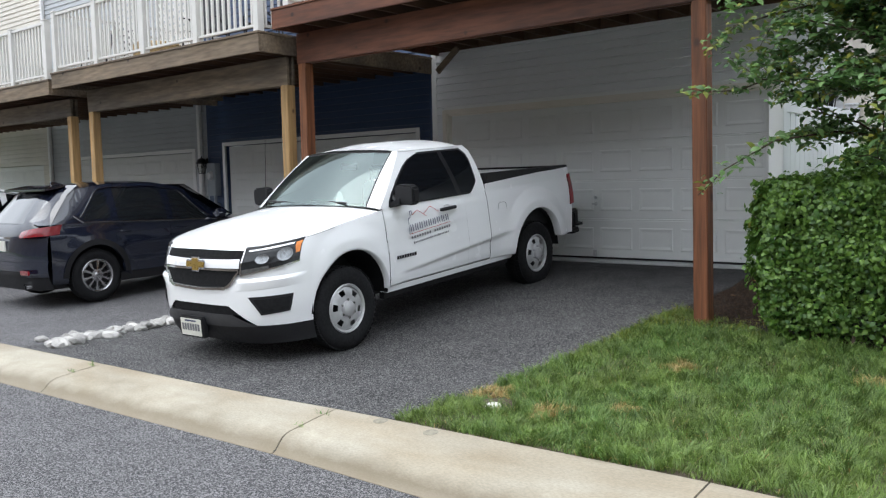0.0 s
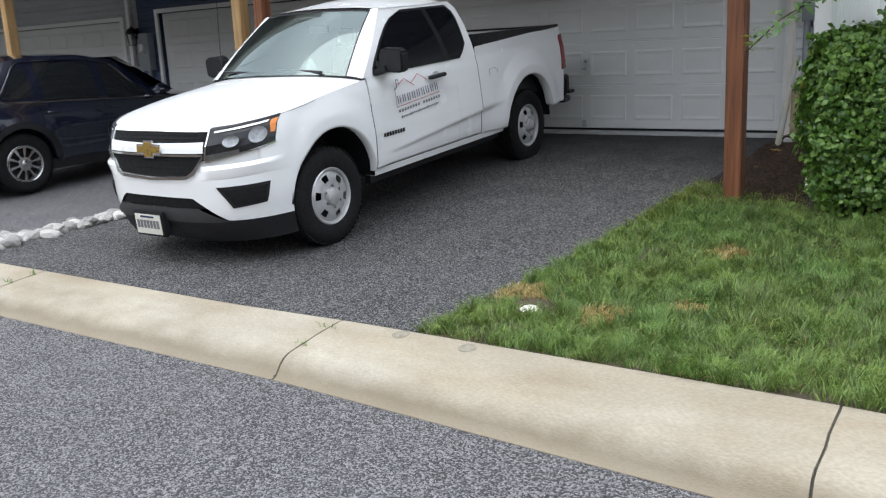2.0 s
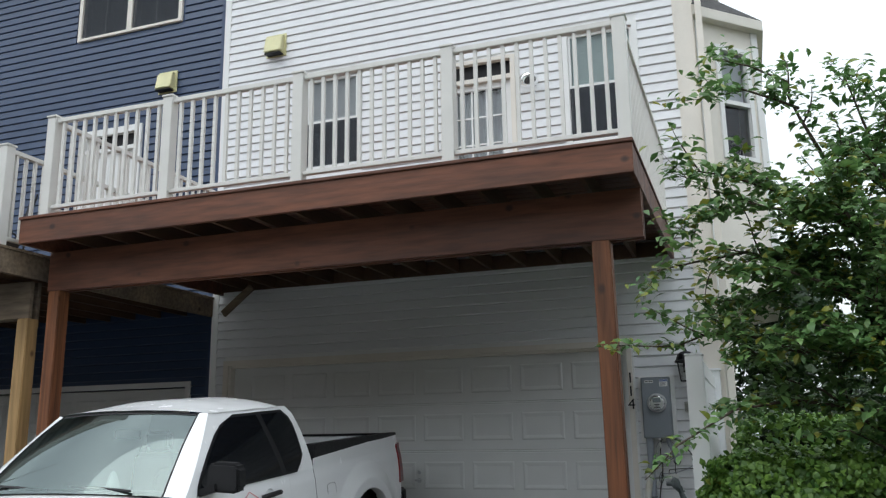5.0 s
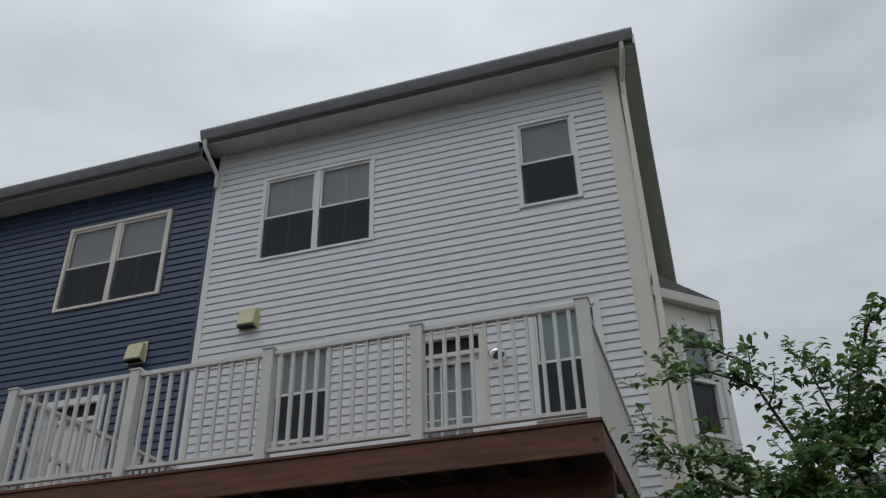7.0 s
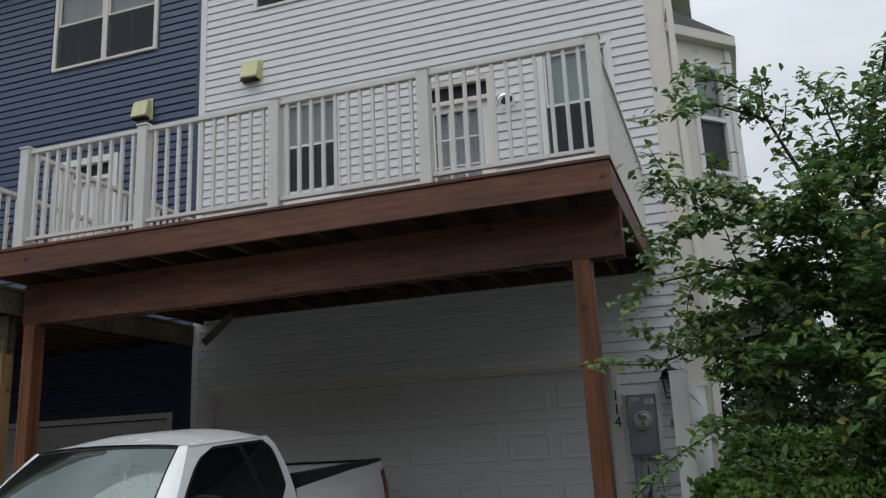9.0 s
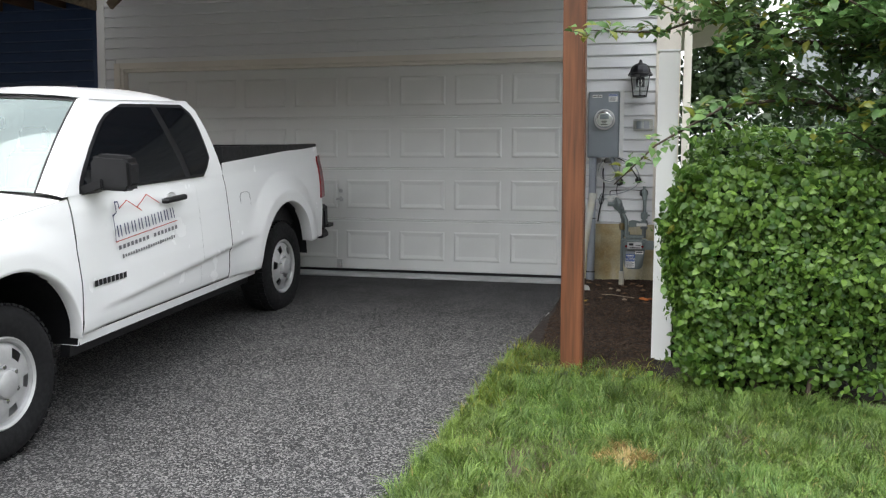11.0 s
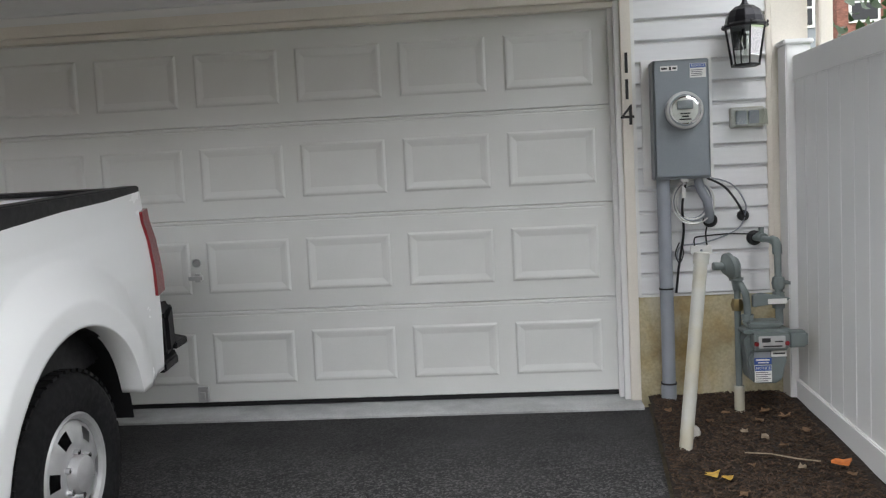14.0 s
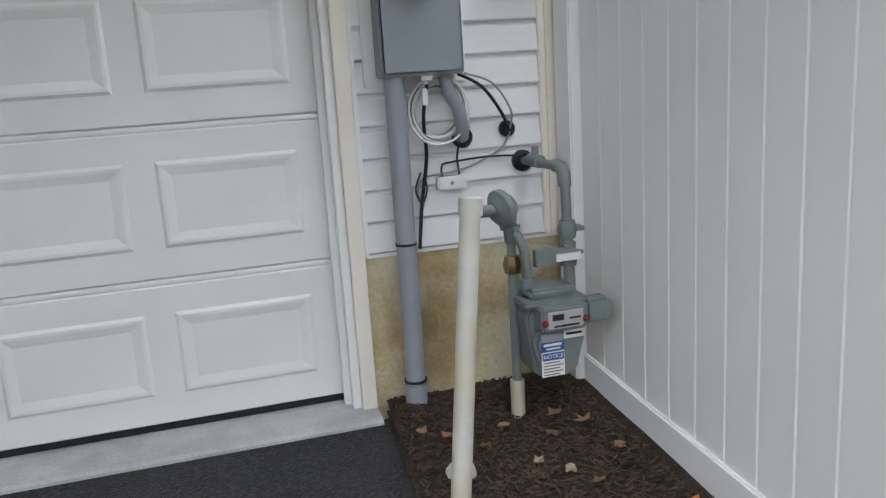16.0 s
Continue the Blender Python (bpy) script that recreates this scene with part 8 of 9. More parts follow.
def leaf_cloud(name, places, normals, sizes, mat, parent, label, seed, ratio=0.5, ruffle=0.55):
    """Leaves as pointed folded diamonds of four triangles, one mesh."""
    rng = np.random.default_rng(seed)
    n = len(places)
    p, nn = np.asarray(places), np.asarray(normals)
    nn = nn + rng.normal(0, ruffle, (n, 3))
    nn /= np.linalg.norm(nn, axis=1, keepdims=True)
    d = rng.normal(0, 1, (n, 3))
    d -= nn * (d * nn).sum(1, keepdims=True)
    d /= np.linalg.norm(d, axis=1, keepdims=True)
    s = np.cross(nn, d)
    L = np.asarray(sizes)[:, None]
    base, tip = p - d * L / 2, p + d * L / 2 - nn * L * 0.12
    c1, c2 = p - d * L * 0.08, p + d * L * 0.22
    wl, wr = c1 + s * L * ratio / 2 + nn * L * 0.10, c1 - s * L * ratio / 2 + nn * L * 0.10
    wl2, wr2 = c2 + s * L * ratio * 0.36 + nn * L * 0.06, c2 - s * L * ratio * 0.36 + nn * L * 0.06
    v = np.stack([base, wl, wl2, tip, wr2, wr], 1).reshape(-1, 3)
    o = np.arange(n) * 6
    f = np.stack([np.stack([o, o + 5, o + 1], 1), np.stack([o + 1, o + 5, o + 4], 1), np.stack([o + 1, o + 4, o + 2], 1), np.stack([o + 2, o + 4, o + 3], 1)], 1).reshape(-1, 3)
    me = bpy.data.meshes.new(name)
    me.vertices.add(len(v))
    me.vertices.foreach_set("co", v.ravel())
    me.loops.add(f.size)
    me.loops.foreach_set("vertex_index", f.ravel().astype(np.int32))
    me.polygons.add(len(f))
    me.polygons.foreach_set("loop_start", np.arange(0, f.size, 3, dtype=np.int32))
    me.update(calc_edges=True)
    me.materials.append(mat)
    return part(name, me, mat, parent, label)


# lawn, thin where it is worn
def bed_edge(x):
    """Where the lawn ends and the mulch begins."""
    return 7.0 + 0.25 * math.sin(x * 1.7) * 0.4 + max(0, (-2.35 - x)) * 0.45 - max(0, (x + 2.1)) * 0.25


BARE = [(-3.20, 4.32, 0.17)]
DRY = [(-2.74, 4.27, 0.17), (-3.38, 4.50, 0.22), (-2.52, 5.72, 0.16), (-2.38, 4.60, 0.12), (-1.2, 5.9, 0.15)]
grng = random.Random(11)
green_spots, dry_spots, weed_spots = [], [], []
while len(green_spots) < 170000:
    x, y = grng.uniform(-3.62, 1.6), grng.uniform(3.62, 7.4)
    if x < drive_edge(y) - 0.01 + 0.035 * noise.noise((y * 6, 0, 3)) or y > bed_edge(x) or y < kerb_y(x) + 0.0:
        continue
    if x > -0.8 and grng.random() < 0.45:
        continue
    if any((x - a) ** 2 + (y - b) ** 2 < (r * (0.8 + 0.5 * noise.noise((x * 9, y * 9, 5)))) ** 2 for a, b, r in BARE):
        continue
    dense = 0.66 + 0.55 * noise.noise((x * 2.2, y * 2.2, 0)) + 0.55 * noise.noise((x * 8.5, y * 8.5, 7))
    if grng.random() > dense:
        continue
    spot = (x, y, ground_z(x, y) - 0.004)
    if any((x - a) ** 2 + (y - b) ** 2 < (r * (0.8 + 0.7 * noise.noise((x * 7, y * 7, 2)))) ** 2 for a, b, r in DRY) and grng.random() < 0.8:
        dry_spots.append(spot)
    elif grng.random() < 0.018:
        dry_spots.append(spot)
    else:
        green_spots.append(spot)
blades("lawn_grass", green_spots, GRASS, "green mown lawn grass with worn spots", "grass", 0.035, 0.100, 0.0036, 1.0, 1)
blades("dry_grass", dry_spots, STRAW, "straw-coloured dead grass patches in the lawn", "grass", 0.03, 0.07, 0.005, 1.3, 2)
edge_spots = [(x + grng.uniform(-0.05, 0.05), y, ground_z(x, y) - 0.004) for y in np.linspace(6.2, 7.6, 500) for x in (drive_edge(y) + abs(grng.gauss(0, 0.12)),)]
edge_spots += [(grng.uniform(-3.25, -2.3), grng.uniform(6.9, 7.35), 0.34) for _ in range(900)]
blades("edge_grass", edge_spots, LEAFY, "yellow-green rough grass at the lawn's edge", "grass", 0.04, 0.12, 0.006, 0.9, 3)
weeds = [(x + grng.uniform(-0.06, 0.06), kerb_y(x) - d, ramp(-d, KERB_PROFILE[1:-2]) - 0.01) for x, d in ((-4.09, 0.36), (-4.09, 0.14), (-7.03, 0.3), (-7.03, 0.12)) for _ in range(14)]
blades("joint_weeds", weeds, GRASS, "small green weeds growing in the kerb joints", "weed", 0.02, 0.06, 0.004, 1.2, 4)

# mulch bed
mulch = solo("mulch_bed", Mesh().grid(lambda u, v: (lambda x, y: (x, y, ground_z(x, y) + 0.02 + 0.018 * noise.noise((x * 3, y * 3, 0)) + 0.02 * max(0, min(1, (y - 8.6)))))(drive_edge(7.2 + 2.8 * v) * (1 - u) + (-0.2) * u, max(6.55, 6.85 + 3.13 * v) if u > 0.4 else 6.95 + 3.03 * v), 40, 40), MULCH, "dark brown shredded mulch bed beside the drive", "mulch", kind="structure")
chips = Mesh()
crng = random.Random(8)
for _ in range(14000):
    x, y = crng.uniform(-3.15, -2.36), crng.uniform(7.1, 9.97)
    if x < drive_edge(y) + 0.02:
        continue
    z = ground_z(x, y) + 0.028 + 0.018 * noise.noise((x * 3, y * 3, 0)) + 0.02 * max(0, min(1, (y - 8.6)))
    chips.obox((x, y, z), (crng.uniform(0.008, 0.036), crng.uniform(0.003, 0.007), crng.uniform(0.002, 0.004)), Euler((crng.uniform(-0.4, 0.4), crng.uniform(-0.4, 0.4), crng.uniform(0, 6.3))).to_matrix())
solo("mulch_chips", chips, CHIP, "shredded brown bark chips lying on the bed", "mulch", kind="stuff")


def litter(name, x, y, size, mat, label, category, thick=0.004, group=""):
    z = ground_z(x, y) + 0.05 + 0.02 * max(0, min(1, (y - 8.6)))
    pts, r = [], random.Random(int(x * 1000))
    for k in range(9):
        a = 2 * math.pi * k / 9
        q = size * (0.65 + 0.45 * r.random()) * (1.3 if k % 2 else 0.75)
        pts.append((x + q * math.cos(a), y + q * 0.7 * math.sin(a), z + r.uniform(-0.006, 0.012)))
    return solo(name, Mesh().prism(pts, (0, 0, thick)), mat, label, category, group)


for x, y, sz in ((-2.55, 9.58, 0.05), (-2.62, 9.45, 0.045), (-2.48, 9.50, 0.05), (-2.75, 9.55, 0.04), (-2.95, 9.55, 0.04), (-3.02, 9.62, 0.04), (-2.85, 9.45, 0.035), (-2.60, 9.15, 0.04), (-2.45, 9.30, 0.045), (-2.80, 8.95, 0.035), (-2.42, 8.85, 0.04), (-2.9, 8.7, 0.04), (-2.55, 8.55, 0.035), (-2.95, 8.1, 0.05)):
    litter("dead_leaf", x, y, sz * 0.62, DEADLEAF, "curled brown dead leaf on the mulch", "leaf", 0.003, "dead leaves")
for x, y, sz in ((-2.66, 9.22, 0.04), (-2.60, 8.92, 0.03), (-2.73, 9.30, 0.035)):
    litter("wood_chunk", x, y, sz * 0.6, PALEWOOD, "pale bleached wood piece on the mulch", "wood chip", 0.010, "pale wood pieces")
litter("orange_shard", -2.42, 8.95, 0.045, ORANGE, "orange clay shard on the mulch", "shard", 0.012)
litter("yellow_leaf", -2.98, 8.88, 0.036, YELLOWLEAF, "yellow fallen leaf beside the pipe", "leaf", 0.003)
litter("yellow_leaf", -2.93, 8.84, 0.030, YELLOWLEAF, "yellow fallen leaf beside the pipe", "leaf", 0.003)
solo("rope_end", Mesh().tube([(-2.80, 9.06, 0.60), (-2.70, 9.02, 0.605), (-2.60, 8.96, 0.60), (-2.52, 8.94, 0.595)], 0.0035, 6), PALEWOOD, "pale root end lying on the mulch", "root", smooth="all")
st = solo("white_stone", Mesh().lathe([(0.0, 0.05), (0.035, 0.042), (0.05, 0.015), (0.045, -0.02)], pose(-2.97, 9.36, 0.59, 10, 8), 9), STONE, "pale rounded stone by the pipe", "stone", smooth="all")

# river stones between the two drives
border = thing("stone_border", "row of pale river stones between the drives", "stones", (-8.55, 4.5, 0.17))
srng = random.Random(21)
rocks = []
for k in range(7):
    v = []
    m = Mesh()
    ico = bmesh.new()
    bmesh.ops.create_icosphere(ico, subdivisions=2, radius=1.0)
    off = srng.uniform(0, 50)
    sx, sy, sz = srng.uniform(0.75, 1.3), srng.uniform(0.7, 1.0), srng.uniform(0.45, 0.65)
    for q in ico.verts:
        g = 1 + 0.42 * noise.noise(q.co * 1.1 + Vector((off, 0, 0))) + 0.16 * noise.noise(q.co * 2.6 + Vector((0, off, 0)))
        q.co = Vector((q.co.x * sx, q.co.y * sy, q.co.z * sz)) * g
    me = bpy.data.meshes.new("stone")
    ico.to_mesh(me)
    ico.free()
    me.materials.append(STONE)
    rocks.append(me)
for i in range(260):
    y = 3.72 + 6.0 * (i / 260) ** 1.25
    x = -8.36 - 0.045 * (y - 3.7) + srng.gauss(0, 0.10)
    r = srng.uniform(0.045, 0.095)
    ob = part("stone", rocks[srng.randrange(7)], STONE, border)
    ob.matrix_basis = Matrix.LocRotScale((x, y, ground_z(x, y) + r * 0.28), Euler((srng.uniform(-0.3, 0.3), srng.uniform(-0.3, 0.3), srng.uniform(0, 6.3))), (r, r, r))


# ---- hedge ----
def hedge(name, x0, x1, y0, y1, z0, z1, count, size, mat, label, seed):
    """A clipped hedge: a core painted near-black as inner shade, and leaves over a lumpy, rounded surface."""
    rng = random.Random(seed)
    hd = thing(name, label, "hedge", ((x0 + x1) / 2, (y0 + y1) / 2, z0))
    places, normals, sizes = [], [], []
    cx, cy, hz = (x0 + x1) / 2, (y0 + y1) / 2, z1 - z0
    while len(places) < count:
        f = rng.choices(("front", "left", "top", "right", "in"), (5, 3, 3, 2, 2))[0]
        x, y, z = rng.uniform(x0, x1), rng.uniform(y0, y1), z0 + hz * rng.random() ** 0.9
        if f == "front":
            y, n = y0, (0, -1, 0.35)
        elif f == "left":
            x, n = x0, (-1, 0, 0.35)
        elif f == "right":
            x, n = x1, (1, 0, 0.35)
        elif f == "top":
            z, n = z1, (0, 0, 1)
        else:
            n = (rng.uniform(-1, 1), -1, 0.5)
            y = y0 + rng.uniform(0.05, 0.3)
        lump = noise.noise((x * 2.5, y * 2.5, z * 2.5)) * 0.10 + noise.noise((x * 7, y * 7, z * 7)) * 0.06
        # round the corners and draw the foot in
        ex, ez = abs(x - cx) / (x1 - x0) * 2, (z - z0) / hz
        pull = 0.16 * max(0, ex - 0.75) / 0.25 * (1 if f in ("front", "top") else 0) + 0.20 * max(0, 0.42 - ez) / 0.42 + 0.08 * max(0, ez - 0.85) / 0.15 * (f != "top")
        d = lump - pull + rng.gauss(0, 0.025)
        v = Vector(n).normalized()
        if f != "top":
            v2 = Vector((n[0], n[1], 0)).normalized()
            x, y = x + v2.x * d, y + v2.y * d
        else:
            z += d * 0.8
        if ez < 0.06 and rng.random() < 0.6:
            continue
        places.append((x, y, z))
        normals.append(v)
        sizes.append(size * rng.uniform(0.6, 1.35))
    leaf_cloud("foliage", places, normals, sizes, mat, hd, "", seed, 0.62)
    # solid filler whose colour stands for the shade between the leaves
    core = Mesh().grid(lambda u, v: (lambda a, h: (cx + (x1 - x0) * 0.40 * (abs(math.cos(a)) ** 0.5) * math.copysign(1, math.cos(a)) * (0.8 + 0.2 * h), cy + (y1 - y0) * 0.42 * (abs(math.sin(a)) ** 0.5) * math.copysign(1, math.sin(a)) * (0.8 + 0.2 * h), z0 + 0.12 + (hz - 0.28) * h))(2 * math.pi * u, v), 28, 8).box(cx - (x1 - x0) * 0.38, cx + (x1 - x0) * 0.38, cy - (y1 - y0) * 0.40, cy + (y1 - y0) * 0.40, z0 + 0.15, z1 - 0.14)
    part("twig_core", core, material(name + "_core", (0.012, 0.02, 0.008), 0.95, vary=0.4, scale=14, bump=0.03, bump_scale=22), hd, "near-black filler painted as the shade inside the hedge", smooth=True)
    for k in range(7):
        x, y = cx + rng.uniform(-0.35, 0.35) * (x1 - x0), y0 + rng.uniform(0.15, 0.5)
        part("stem", Mesh().tube([(x, y, z0 - 0.05), (x + rng.uniform(-0.05, 0.05), y, z0 + 0.25)], [0.016, 0.012], 6), BARK, hd)
    return hd


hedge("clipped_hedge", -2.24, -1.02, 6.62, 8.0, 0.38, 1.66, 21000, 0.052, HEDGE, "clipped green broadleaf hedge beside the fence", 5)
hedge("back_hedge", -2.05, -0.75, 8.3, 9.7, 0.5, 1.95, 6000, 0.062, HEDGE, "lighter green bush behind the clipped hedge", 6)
sprig = thing("hedge_sprig", "young sprig growing out of the hedge", "sprig", (-2.3, 6.9, 1.2), group="hedge sprigs")
sp, sn, ss = [], [], []
for (bx, by, bz), (dx, dy, dz) in (((-2.10, 6.75, 1.25), (-0.20, -0.05, 0.06)), ((-2.08, 6.72, 1.45), (-0.18, -0.06, 0.12))):
    part("twig", Mesh().tube([(bx, by, bz), (bx + dx * 0.5, by + dy * 0.5, bz + dz * 0.7), (bx + dx, by + dy, bz + dz)], [0.005, 0.004, 0.002], 5), BARK, sprig)
    for k in range(11):
        t = 0.25 + 0.75 * k / 10
        sp.append((bx + dx * t + grng.uniform(-0.03, 0.03), by + dy * t + grng.uniform(-0.03, 0.03), bz + dz * t + grng.uniform(-0.03, 0.03)))
        sn.append((0, -0.5, 1))
        ss.append(grng.uniform(0.05, 0.085))
leaf_cloud("sprig_leaves", sp, sn, ss, LEAFY, sprig, "yellow-green young leaves", 9, 0.6)


# ---- tree ----
def tree(name, base, limbs, leaf_size, per, mat, label, seed, trunk_r=0.05, young=0.0, spreadr=0.13):
    """A small tree: trunk, named limbs, side twigs by growth, leaves in loose sprays along the twigs."""
    rng = random.Random(seed)
    tr = thing(name, label, "tree", base)
    wood, places, normals, sizes = Mesh(), [], [], []
    yplaces, ynormals, ysizes = [], [], []

    def spray(a, b, fresh):
        n = int(per * (b - a).length / 0.25) + 2
        for _ in range(n):
            t = rng.random()
            p = a.lerp(b, t) + Vector((rng.gauss(0, 1), rng.gauss(0, 1), rng.gauss(0, 0.4))) * spreadr * 0.42
            tgt = (yplaces, ynormals, ysizes) if rng.random() < fresh else (places, normals, sizes)
            tgt[0].append(p)
            tgt[1].append((rng.uniform(-0.6, 0.6), rng.uniform(-0.8, 0.3), 1.0))
            tgt[2].append(leaf_size * rng.uniform(0.6, 1.3))

    def grow(p, d, length, r, depth, fresh):
        pts, rs = [p], [r]
        n = 4
        for i in range(n):
            d = (d + Vector((rng.gauss(0, 0.16), rng.gauss(0, 0.16), rng.gauss(0.01, 0.08)))).normalized()
            p = p + d * length / n
            pts.append(p)
            rs.append(r * (1 - 0.7 * (i + 1) / n))
            if depth > 0:
                for _ in range(rng.choice((1, 2, 2))):
                    side = d.cross(Vector((rng.gauss(0, 0.35), rng.gauss(0, 0.35), rng.choice((-1, 1))))).normalized()
                    grow(p, (d * 0.6 + side * 0.8 + Vector((0, 0, 0.04))).normalized(), length * rng.uniform(0.38, 0.62), r * 0.5, depth - 1, fresh)
            if depth <= 1:
                spray(pts[-2], p, fresh + (0.25 if i == n - 1 else 0))
        wood.tube(pts, rs, 5)

    for pts, r, depth, fresh in limbs:
        pts = [Vector(q) for q in pts]
        wood.tube(pts, [r * (1 - 0.75 * i / (len(pts) - 1)) for i in range(len(pts))], 7)
        for i in range(1, len(pts)):
            d = (pts[i] - pts[i - 1]).normalized()
            seglen = (pts[i] - pts[i - 1]).length
            for _ in range(max(1, int(seglen / 0.16))):
                q = pts[i - 1].lerp(pts[i], rng.random())
                side = d.cross(Vector((rng.gauss(0, 0.6), rng.gauss(0, 0.6), rng.choice((-1, 1))))).normalized()
                if depth:
                    grow(q, (d * 0.6 + side * 0.75).normalized(), rng.uniform(0.28, 0.60), r * 0.35, depth - 1, fresh)
            if depth < 3:
                spray(pts[i - 1], pts[i], fresh)
    part("branchwork", wood, BARK, tr, "dark slender branch framework", smooth="all")
    leaf_cloud("crown", places, normals, sizes, mat, tr, "", seed, 0.46, 0.32)
    if yplaces:
        leaf_cloud("young_foliage", yplaces, ynormals, ysizes, LEAFY, tr, "yellow-green young leaves", seed + 1, 0.46, 0.32)
    return tr


B = (-0.75, 7.3, 0.35)
tree("small_tree", B, [
    ([B, (-0.78, 7.25, 1.2), (-0.85, 7.15, 2.0), (-0.95, 7.1, 2.8), (-1.0, 7.1, 3.2)], 0.055, 0, 0.0),
    # upright leaders
    ([(-0.98, 7.1, 3.0), (-1.21, 7.05, 3.25), (-1.32, 6.9, 3.68), (-1.45, 6.8, 3.95), (-1.52, 6.75, 4.12)], 0.024, 1, 0.02),
    ([(-0.9, 7.15, 2.6), (-0.92, 7.1, 3.2), (-0.90, 7.0, 3.74), (-0.74, 6.9, 4.24), (-0.58, 6.85, 4.60)], 0.028, 1, 0.02),
    ([(-0.92, 7.0, 3.5), (-1.05, 6.9, 3.9), (-1.14, 6.8, 4.2)], 0.014, 1, 0.02),
    ([(-0.8, 7.2, 1.9), (-0.5, 6.95, 2.6), (-0.3, 6.8, 3.3), (-0.25, 6.7, 3.9), (-0.2, 6.65, 4.35)], 0.034, 1, 0.02),
    ([(-0.75, 7.2, 1.8), (-0.3, 7.0, 2.4), (0.1, 6.9, 3.1), (0.3, 6.8, 3.8)], 0.03, 2, 0.02),
    # tiers reaching over the fence and towards the deck
    ([(-1.45, 6.8, 4.02), (-1.62, 6.65, 4.06), (-1.85, 6.5, 4.12), (-2.02, 6.45, 4.10)], 0.012, 1, 0.03),
    ([(-1.50, 6.75, 4.2), (-1.75, 6.6, 4.30), (-1.90, 6.55, 4.34)], 0.010, 1, 0.03),
    ([(-1.1, 7.05, 3.15), (-1.36, 6.9, 3.28), (-1.7, 6.7, 3.45), (-1.95, 6.55, 3.52), (-2.14, 6.5, 3.56)], 0.020, 1, 0.05),
    ([(-1.3, 6.95, 3.3), (-1.6, 6.6, 3.25), (-1.9, 6.4, 3.3)], 0.014, 2, 0.05),
    ([(-1.0, 7.1, 2.8), (-1.56, 6.9, 2.94), (-1.88, 6.8, 3.04), (-2.22, 6.8, 3.00), (-2.48, 6.8, 2.96)], 0.018, 1, 0.40),
    ([(-0.95, 7.1, 2.3), (-1.3, 6.9, 2.35), (-1.64, 6.85, 2.36), (-1.97, 6.8, 2.50), (-2.20, 6.72, 2.48), (-2.40, 6.65, 2.40)], 0.020, 1, 0.15),
    ([(-0.9, 7.15, 1.9), (-1.3, 6.9, 1.98), (-1.67, 6.75, 2.04), (-2.04, 6.5, 1.98), (-2.39, 6.4, 1.77), (-2.60, 6.35, 1.56)], 0.014, 0, 0.25),
    # the full lower crown
    ([(-0.95, 7.05, 2.4), (-1.2, 6.7, 2.6), (-1.45, 6.5, 2.75), (-1.75, 6.35, 2.85)], 0.022, 2, 0.06),
    ([(-0.95, 7.05, 2.7), (-1.1, 6.7, 3.0), (-1.3, 6.45, 3.2), (-1.5, 6.3, 3.3)], 0.020, 2, 0.05),
    ([(-0.9, 7.1, 2.1), (-1.1, 6.7, 2.3), (-1.3, 6.4, 2.4), (-1.5, 6.2, 2.45)], 0.022, 2, 0.06),
    ([(-0.85, 7.1, 2.2), (-0.8, 6.6, 2.6), (-0.85, 6.25, 2.9), (-0.95, 6.05, 3.1)], 0.024, 2, 0.05),
    ([(-0.8, 7.15, 1.8), (-0.9, 6.7, 2.05), (-1.0, 6.35, 2.2), (-1.1, 6.1, 2.3)], 0.022, 2, 0.06),
    ([(-0.8, 7.2, 1.6), (-0.5, 6.7, 1.95), (-0.4, 6.3, 2.2), (-0.4, 6.05, 2.4)], 0.022, 2, 0.03),
    ([(-0.75, 7.15, 2.4), (-0.5, 6.7, 2.8), (-0.45, 6.4, 3.2), (-0.5, 6.2, 3.5)], 0.022, 2, 0.03),
    ([(-0.92, 7.0, 3.2), (-1.0, 6.7, 3.45), (-1.15, 6.5, 3.6)], 0.014, 2, 0.04),
    ([(-0.9, 7.1, 1.7), (-1.2, 6.9, 1.85), (-1.5, 6.8, 2.1), (-1.8, 6.7, 2.2)], 0.016, 2, 0.06),
    ([(-0.5, 6.9, 2.4), (-0.55, 6.5, 2.5), (-0.7, 6.2, 2.7), (-0.75, 6.0, 2.75)], 0.018, 2, 0.05),
    ([(-0.9, 7.0, 3.0), (-0.7, 6.7, 3.3), (-0.6, 6.5, 3.6)], 0.016, 2, 0.04),
    ([(-0.85, 7.15, 1.5), (-1.15, 6.8, 1.72), (-1.4, 6.6, 1.85)], 0.014, 1, 0.08),
    ([(-0.85, 7.15, 2.5), (-1.1, 7.15, 2.75), (-1.4, 7.1, 2.9), (-1.7, 7.05, 2.85)], 0.016, 2, 0.06),
], 0.084, 22.0, LEAF, "small broadleaf tree with loose green sprays", 31)


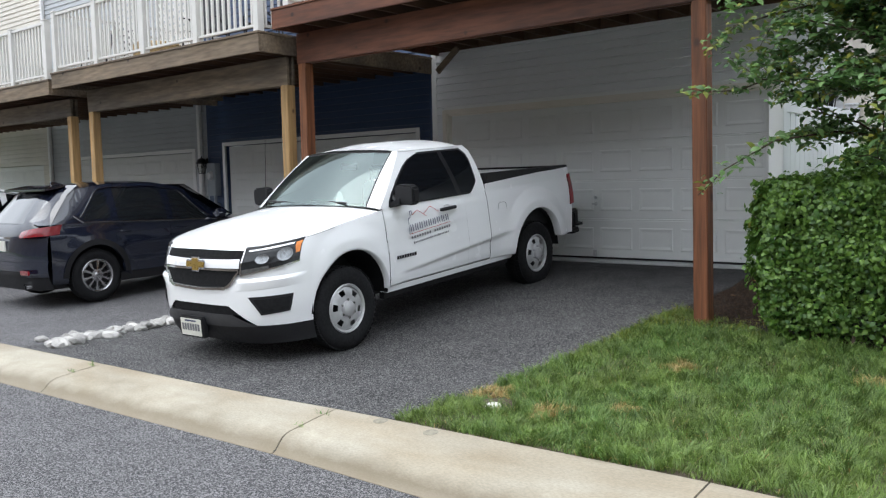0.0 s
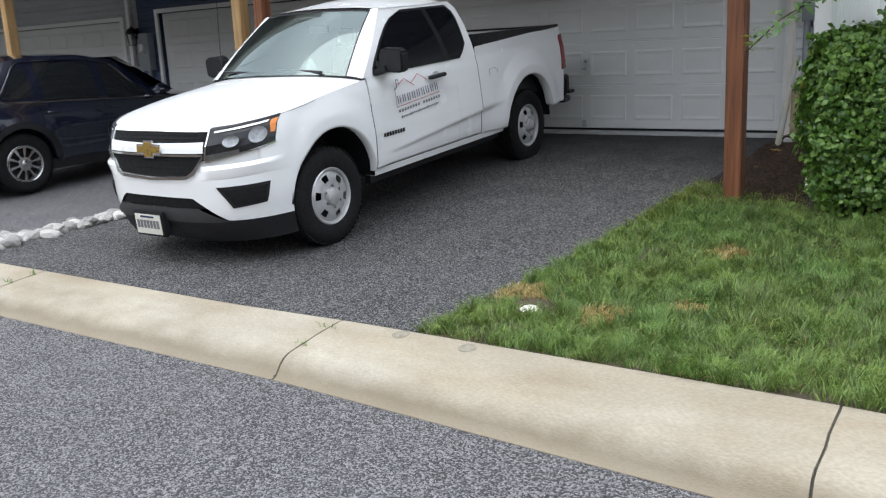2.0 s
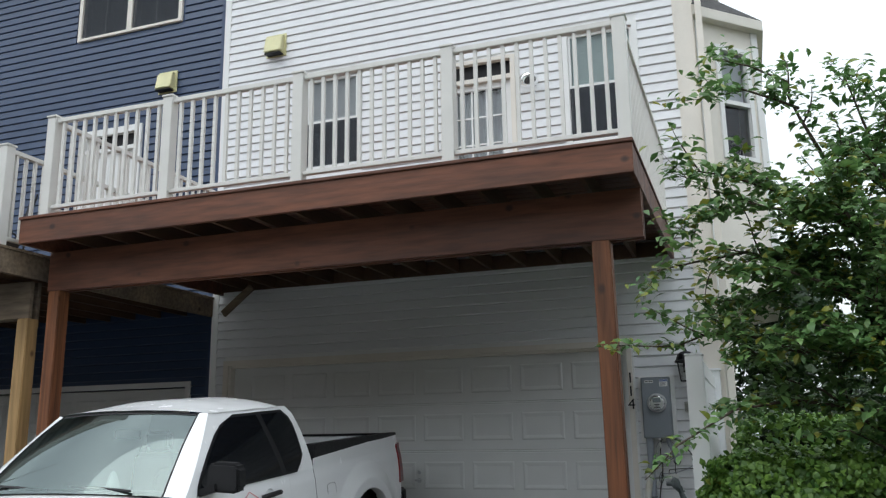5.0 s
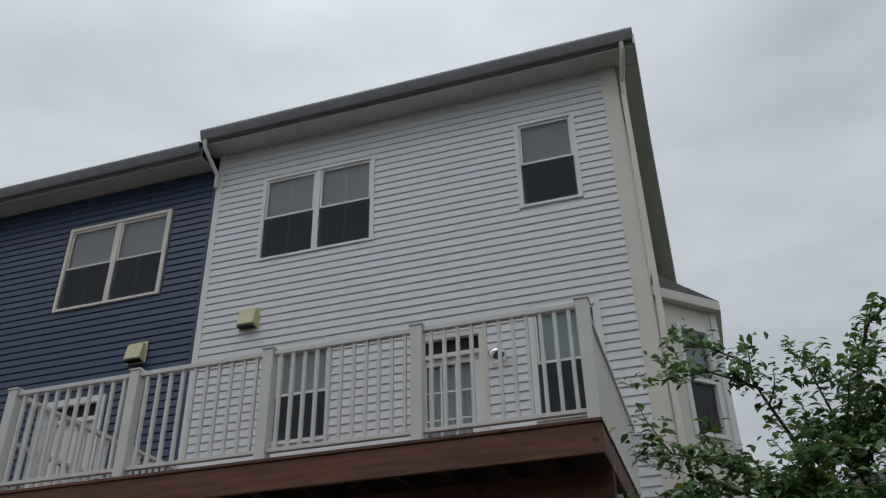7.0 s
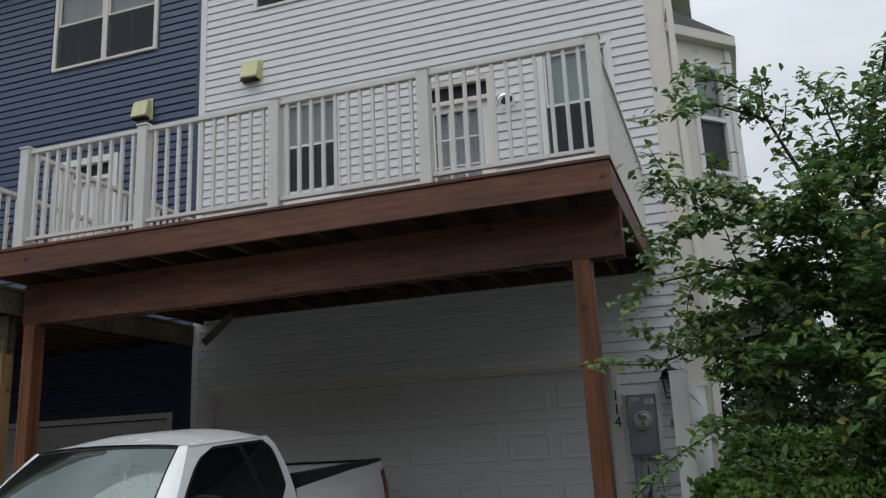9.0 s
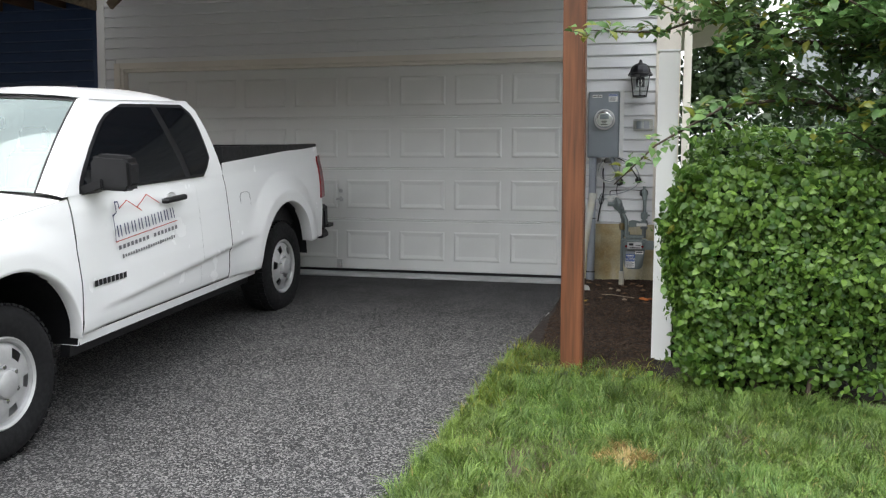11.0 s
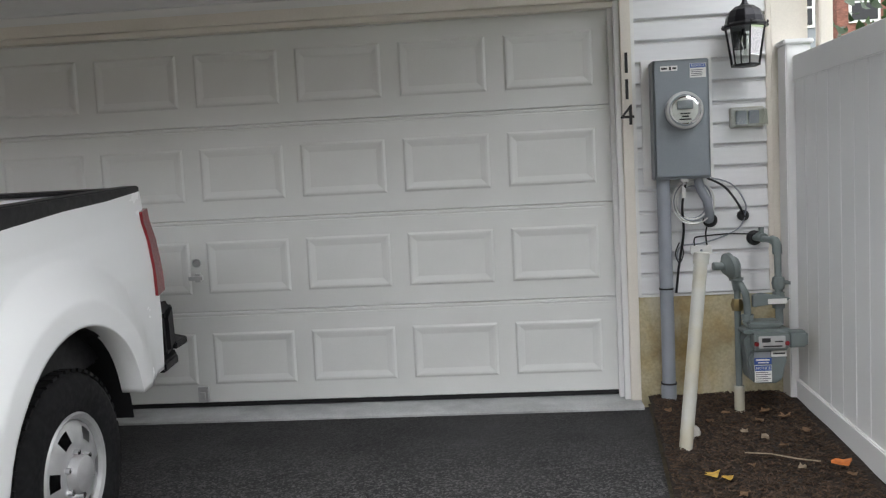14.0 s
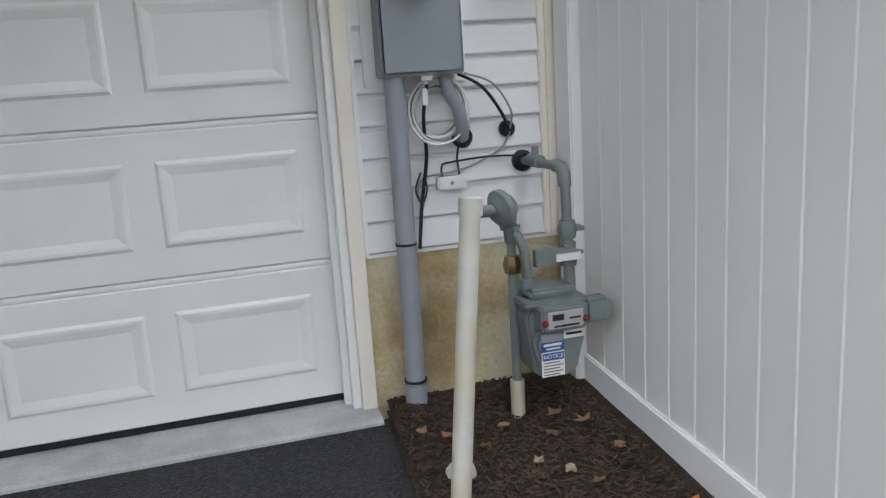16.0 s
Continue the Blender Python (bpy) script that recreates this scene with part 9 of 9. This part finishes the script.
def far_tree(x, y, z, h, w, count, seed):
    rng = random.Random(seed)
    t = thing("distant_tree", "dark green distant broadleaf tree", "tree", (x, y, z), group="distant trees")
    part("trunk", Mesh().tube([(x, y, z), (x + 0.1, y, z + h * 0.3), (x, y, z + h * 0.7)], [0.16, 0.12, 0.05], 8), BARK, t, smooth=True)
    lobes = [(x + rng.uniform(-0.5, 0.5) * w, y + rng.uniform(-0.4, 0.4) * w, z + h * rng.uniform(0.3, 0.9), w * rng.uniform(0.22, 0.42)) for _ in range(16)]
    for a, b, c, r in lobes[:8]:
        part("limb", Mesh().tube([(x, y, z + h * 0.35), ((x + a) / 2, (y + b) / 2, (z + h * 0.35 + c) / 2 + 0.1), (a, b, c)], [0.06, 0.04, 0.015], 6), BARK, t)
    places, normals, sizes = [], [], []
    for _ in range(count):
        a, b, c, r = rng.choice(lobes)
        v = Vector((rng.gauss(0, 1), rng.gauss(0, 1), rng.gauss(0, 1))).normalized()
        places.append(Vector((a, b, c)) + v * r * rng.uniform(0.55, 1.05))
        normals.append(v)
        sizes.append(rng.uniform(0.10, 0.2))
    leaf_cloud("crown", places, normals, sizes, FARLEAF, t, "", seed, 0.6)


far_tree(-0.75, 12.6, 0.45, 1.7, 1.4, 5000, 48)
far_tree(0.7, 11.4, 0.45, 1.8, 1.8, 6000, 49)
far_tree(1.6, 12.5, 0.4, 3.6, 3.0, 5000, 41)
far_tree(0.2, 15.0, 0.3, 2.4, 2.4, 4500, 42)
far_tree(-1.35, 15.6, 0.3, 4.4, 1.8, 4500, 47)
far_tree(4.6, 14.0, 0.3, 4.6, 3.6, 4500, 43)
far_tree(8.5, 17.0, 0.2, 5.0, 4.5, 4500, 44)
far_tree(13.5, 20.0, 0.2, 6.0, 5.0, 4000, 45)
far_tree(20.0, 22.0, 0.1, 6.5, 6.0, 4000, 46)


# ---- houses far off ----
def far_house(name, x0, x1, y, z1, wall, label, storeys, bays):
    h = thing(name, label, "house", ((x0 + x1) / 2, y, 0.0), group="far townhouses")
    part("wall", Mesh().box(x0, x1, y, y + 9, -0.3, z1), wall, h)
    part("roof", Mesh().prism([(x0 - 0.3, y - 0.4, z1), (x0 - 0.3, y + 4.5, z1 + 2.6), (x0 - 0.3, y + 9.4, z1)], (x1 - x0 + 0.6, 0, 0)), SHINGLE, h)
    for s in range(storeys):
        for b in range(bays):
            cx, cz = x0 + (x1 - x0) * (b + 0.5) / bays, 1.0 + s * 2.9
            w = part("window", Mesh().box(cx - 0.55, cx + 0.55, y - 0.06, y - 0.01, cz, cz + 1.5), WHITE, h, "white framed window")
            part("pane", Mesh().box(cx - 0.46, cx + 0.46, y - 0.075, y - 0.06, cz + 0.09, cz + 0.70).box(cx - 0.46, cx + 0.46, y - 0.075, y - 0.06, cz + 0.78, cz + 1.41), INKGLASS, w)


far_house("grey_townhouse", 4.4, 8.5, 38.0, 9.6, FARGREY, "grey sided townhouse with white windows beyond the trees", 3, 2)
far_house("brick_townhouse", 8.65, 24.0, 37.5, 11.6, FARBRICK, "red brick townhouse with white windows beyond the fence", 4, 8)
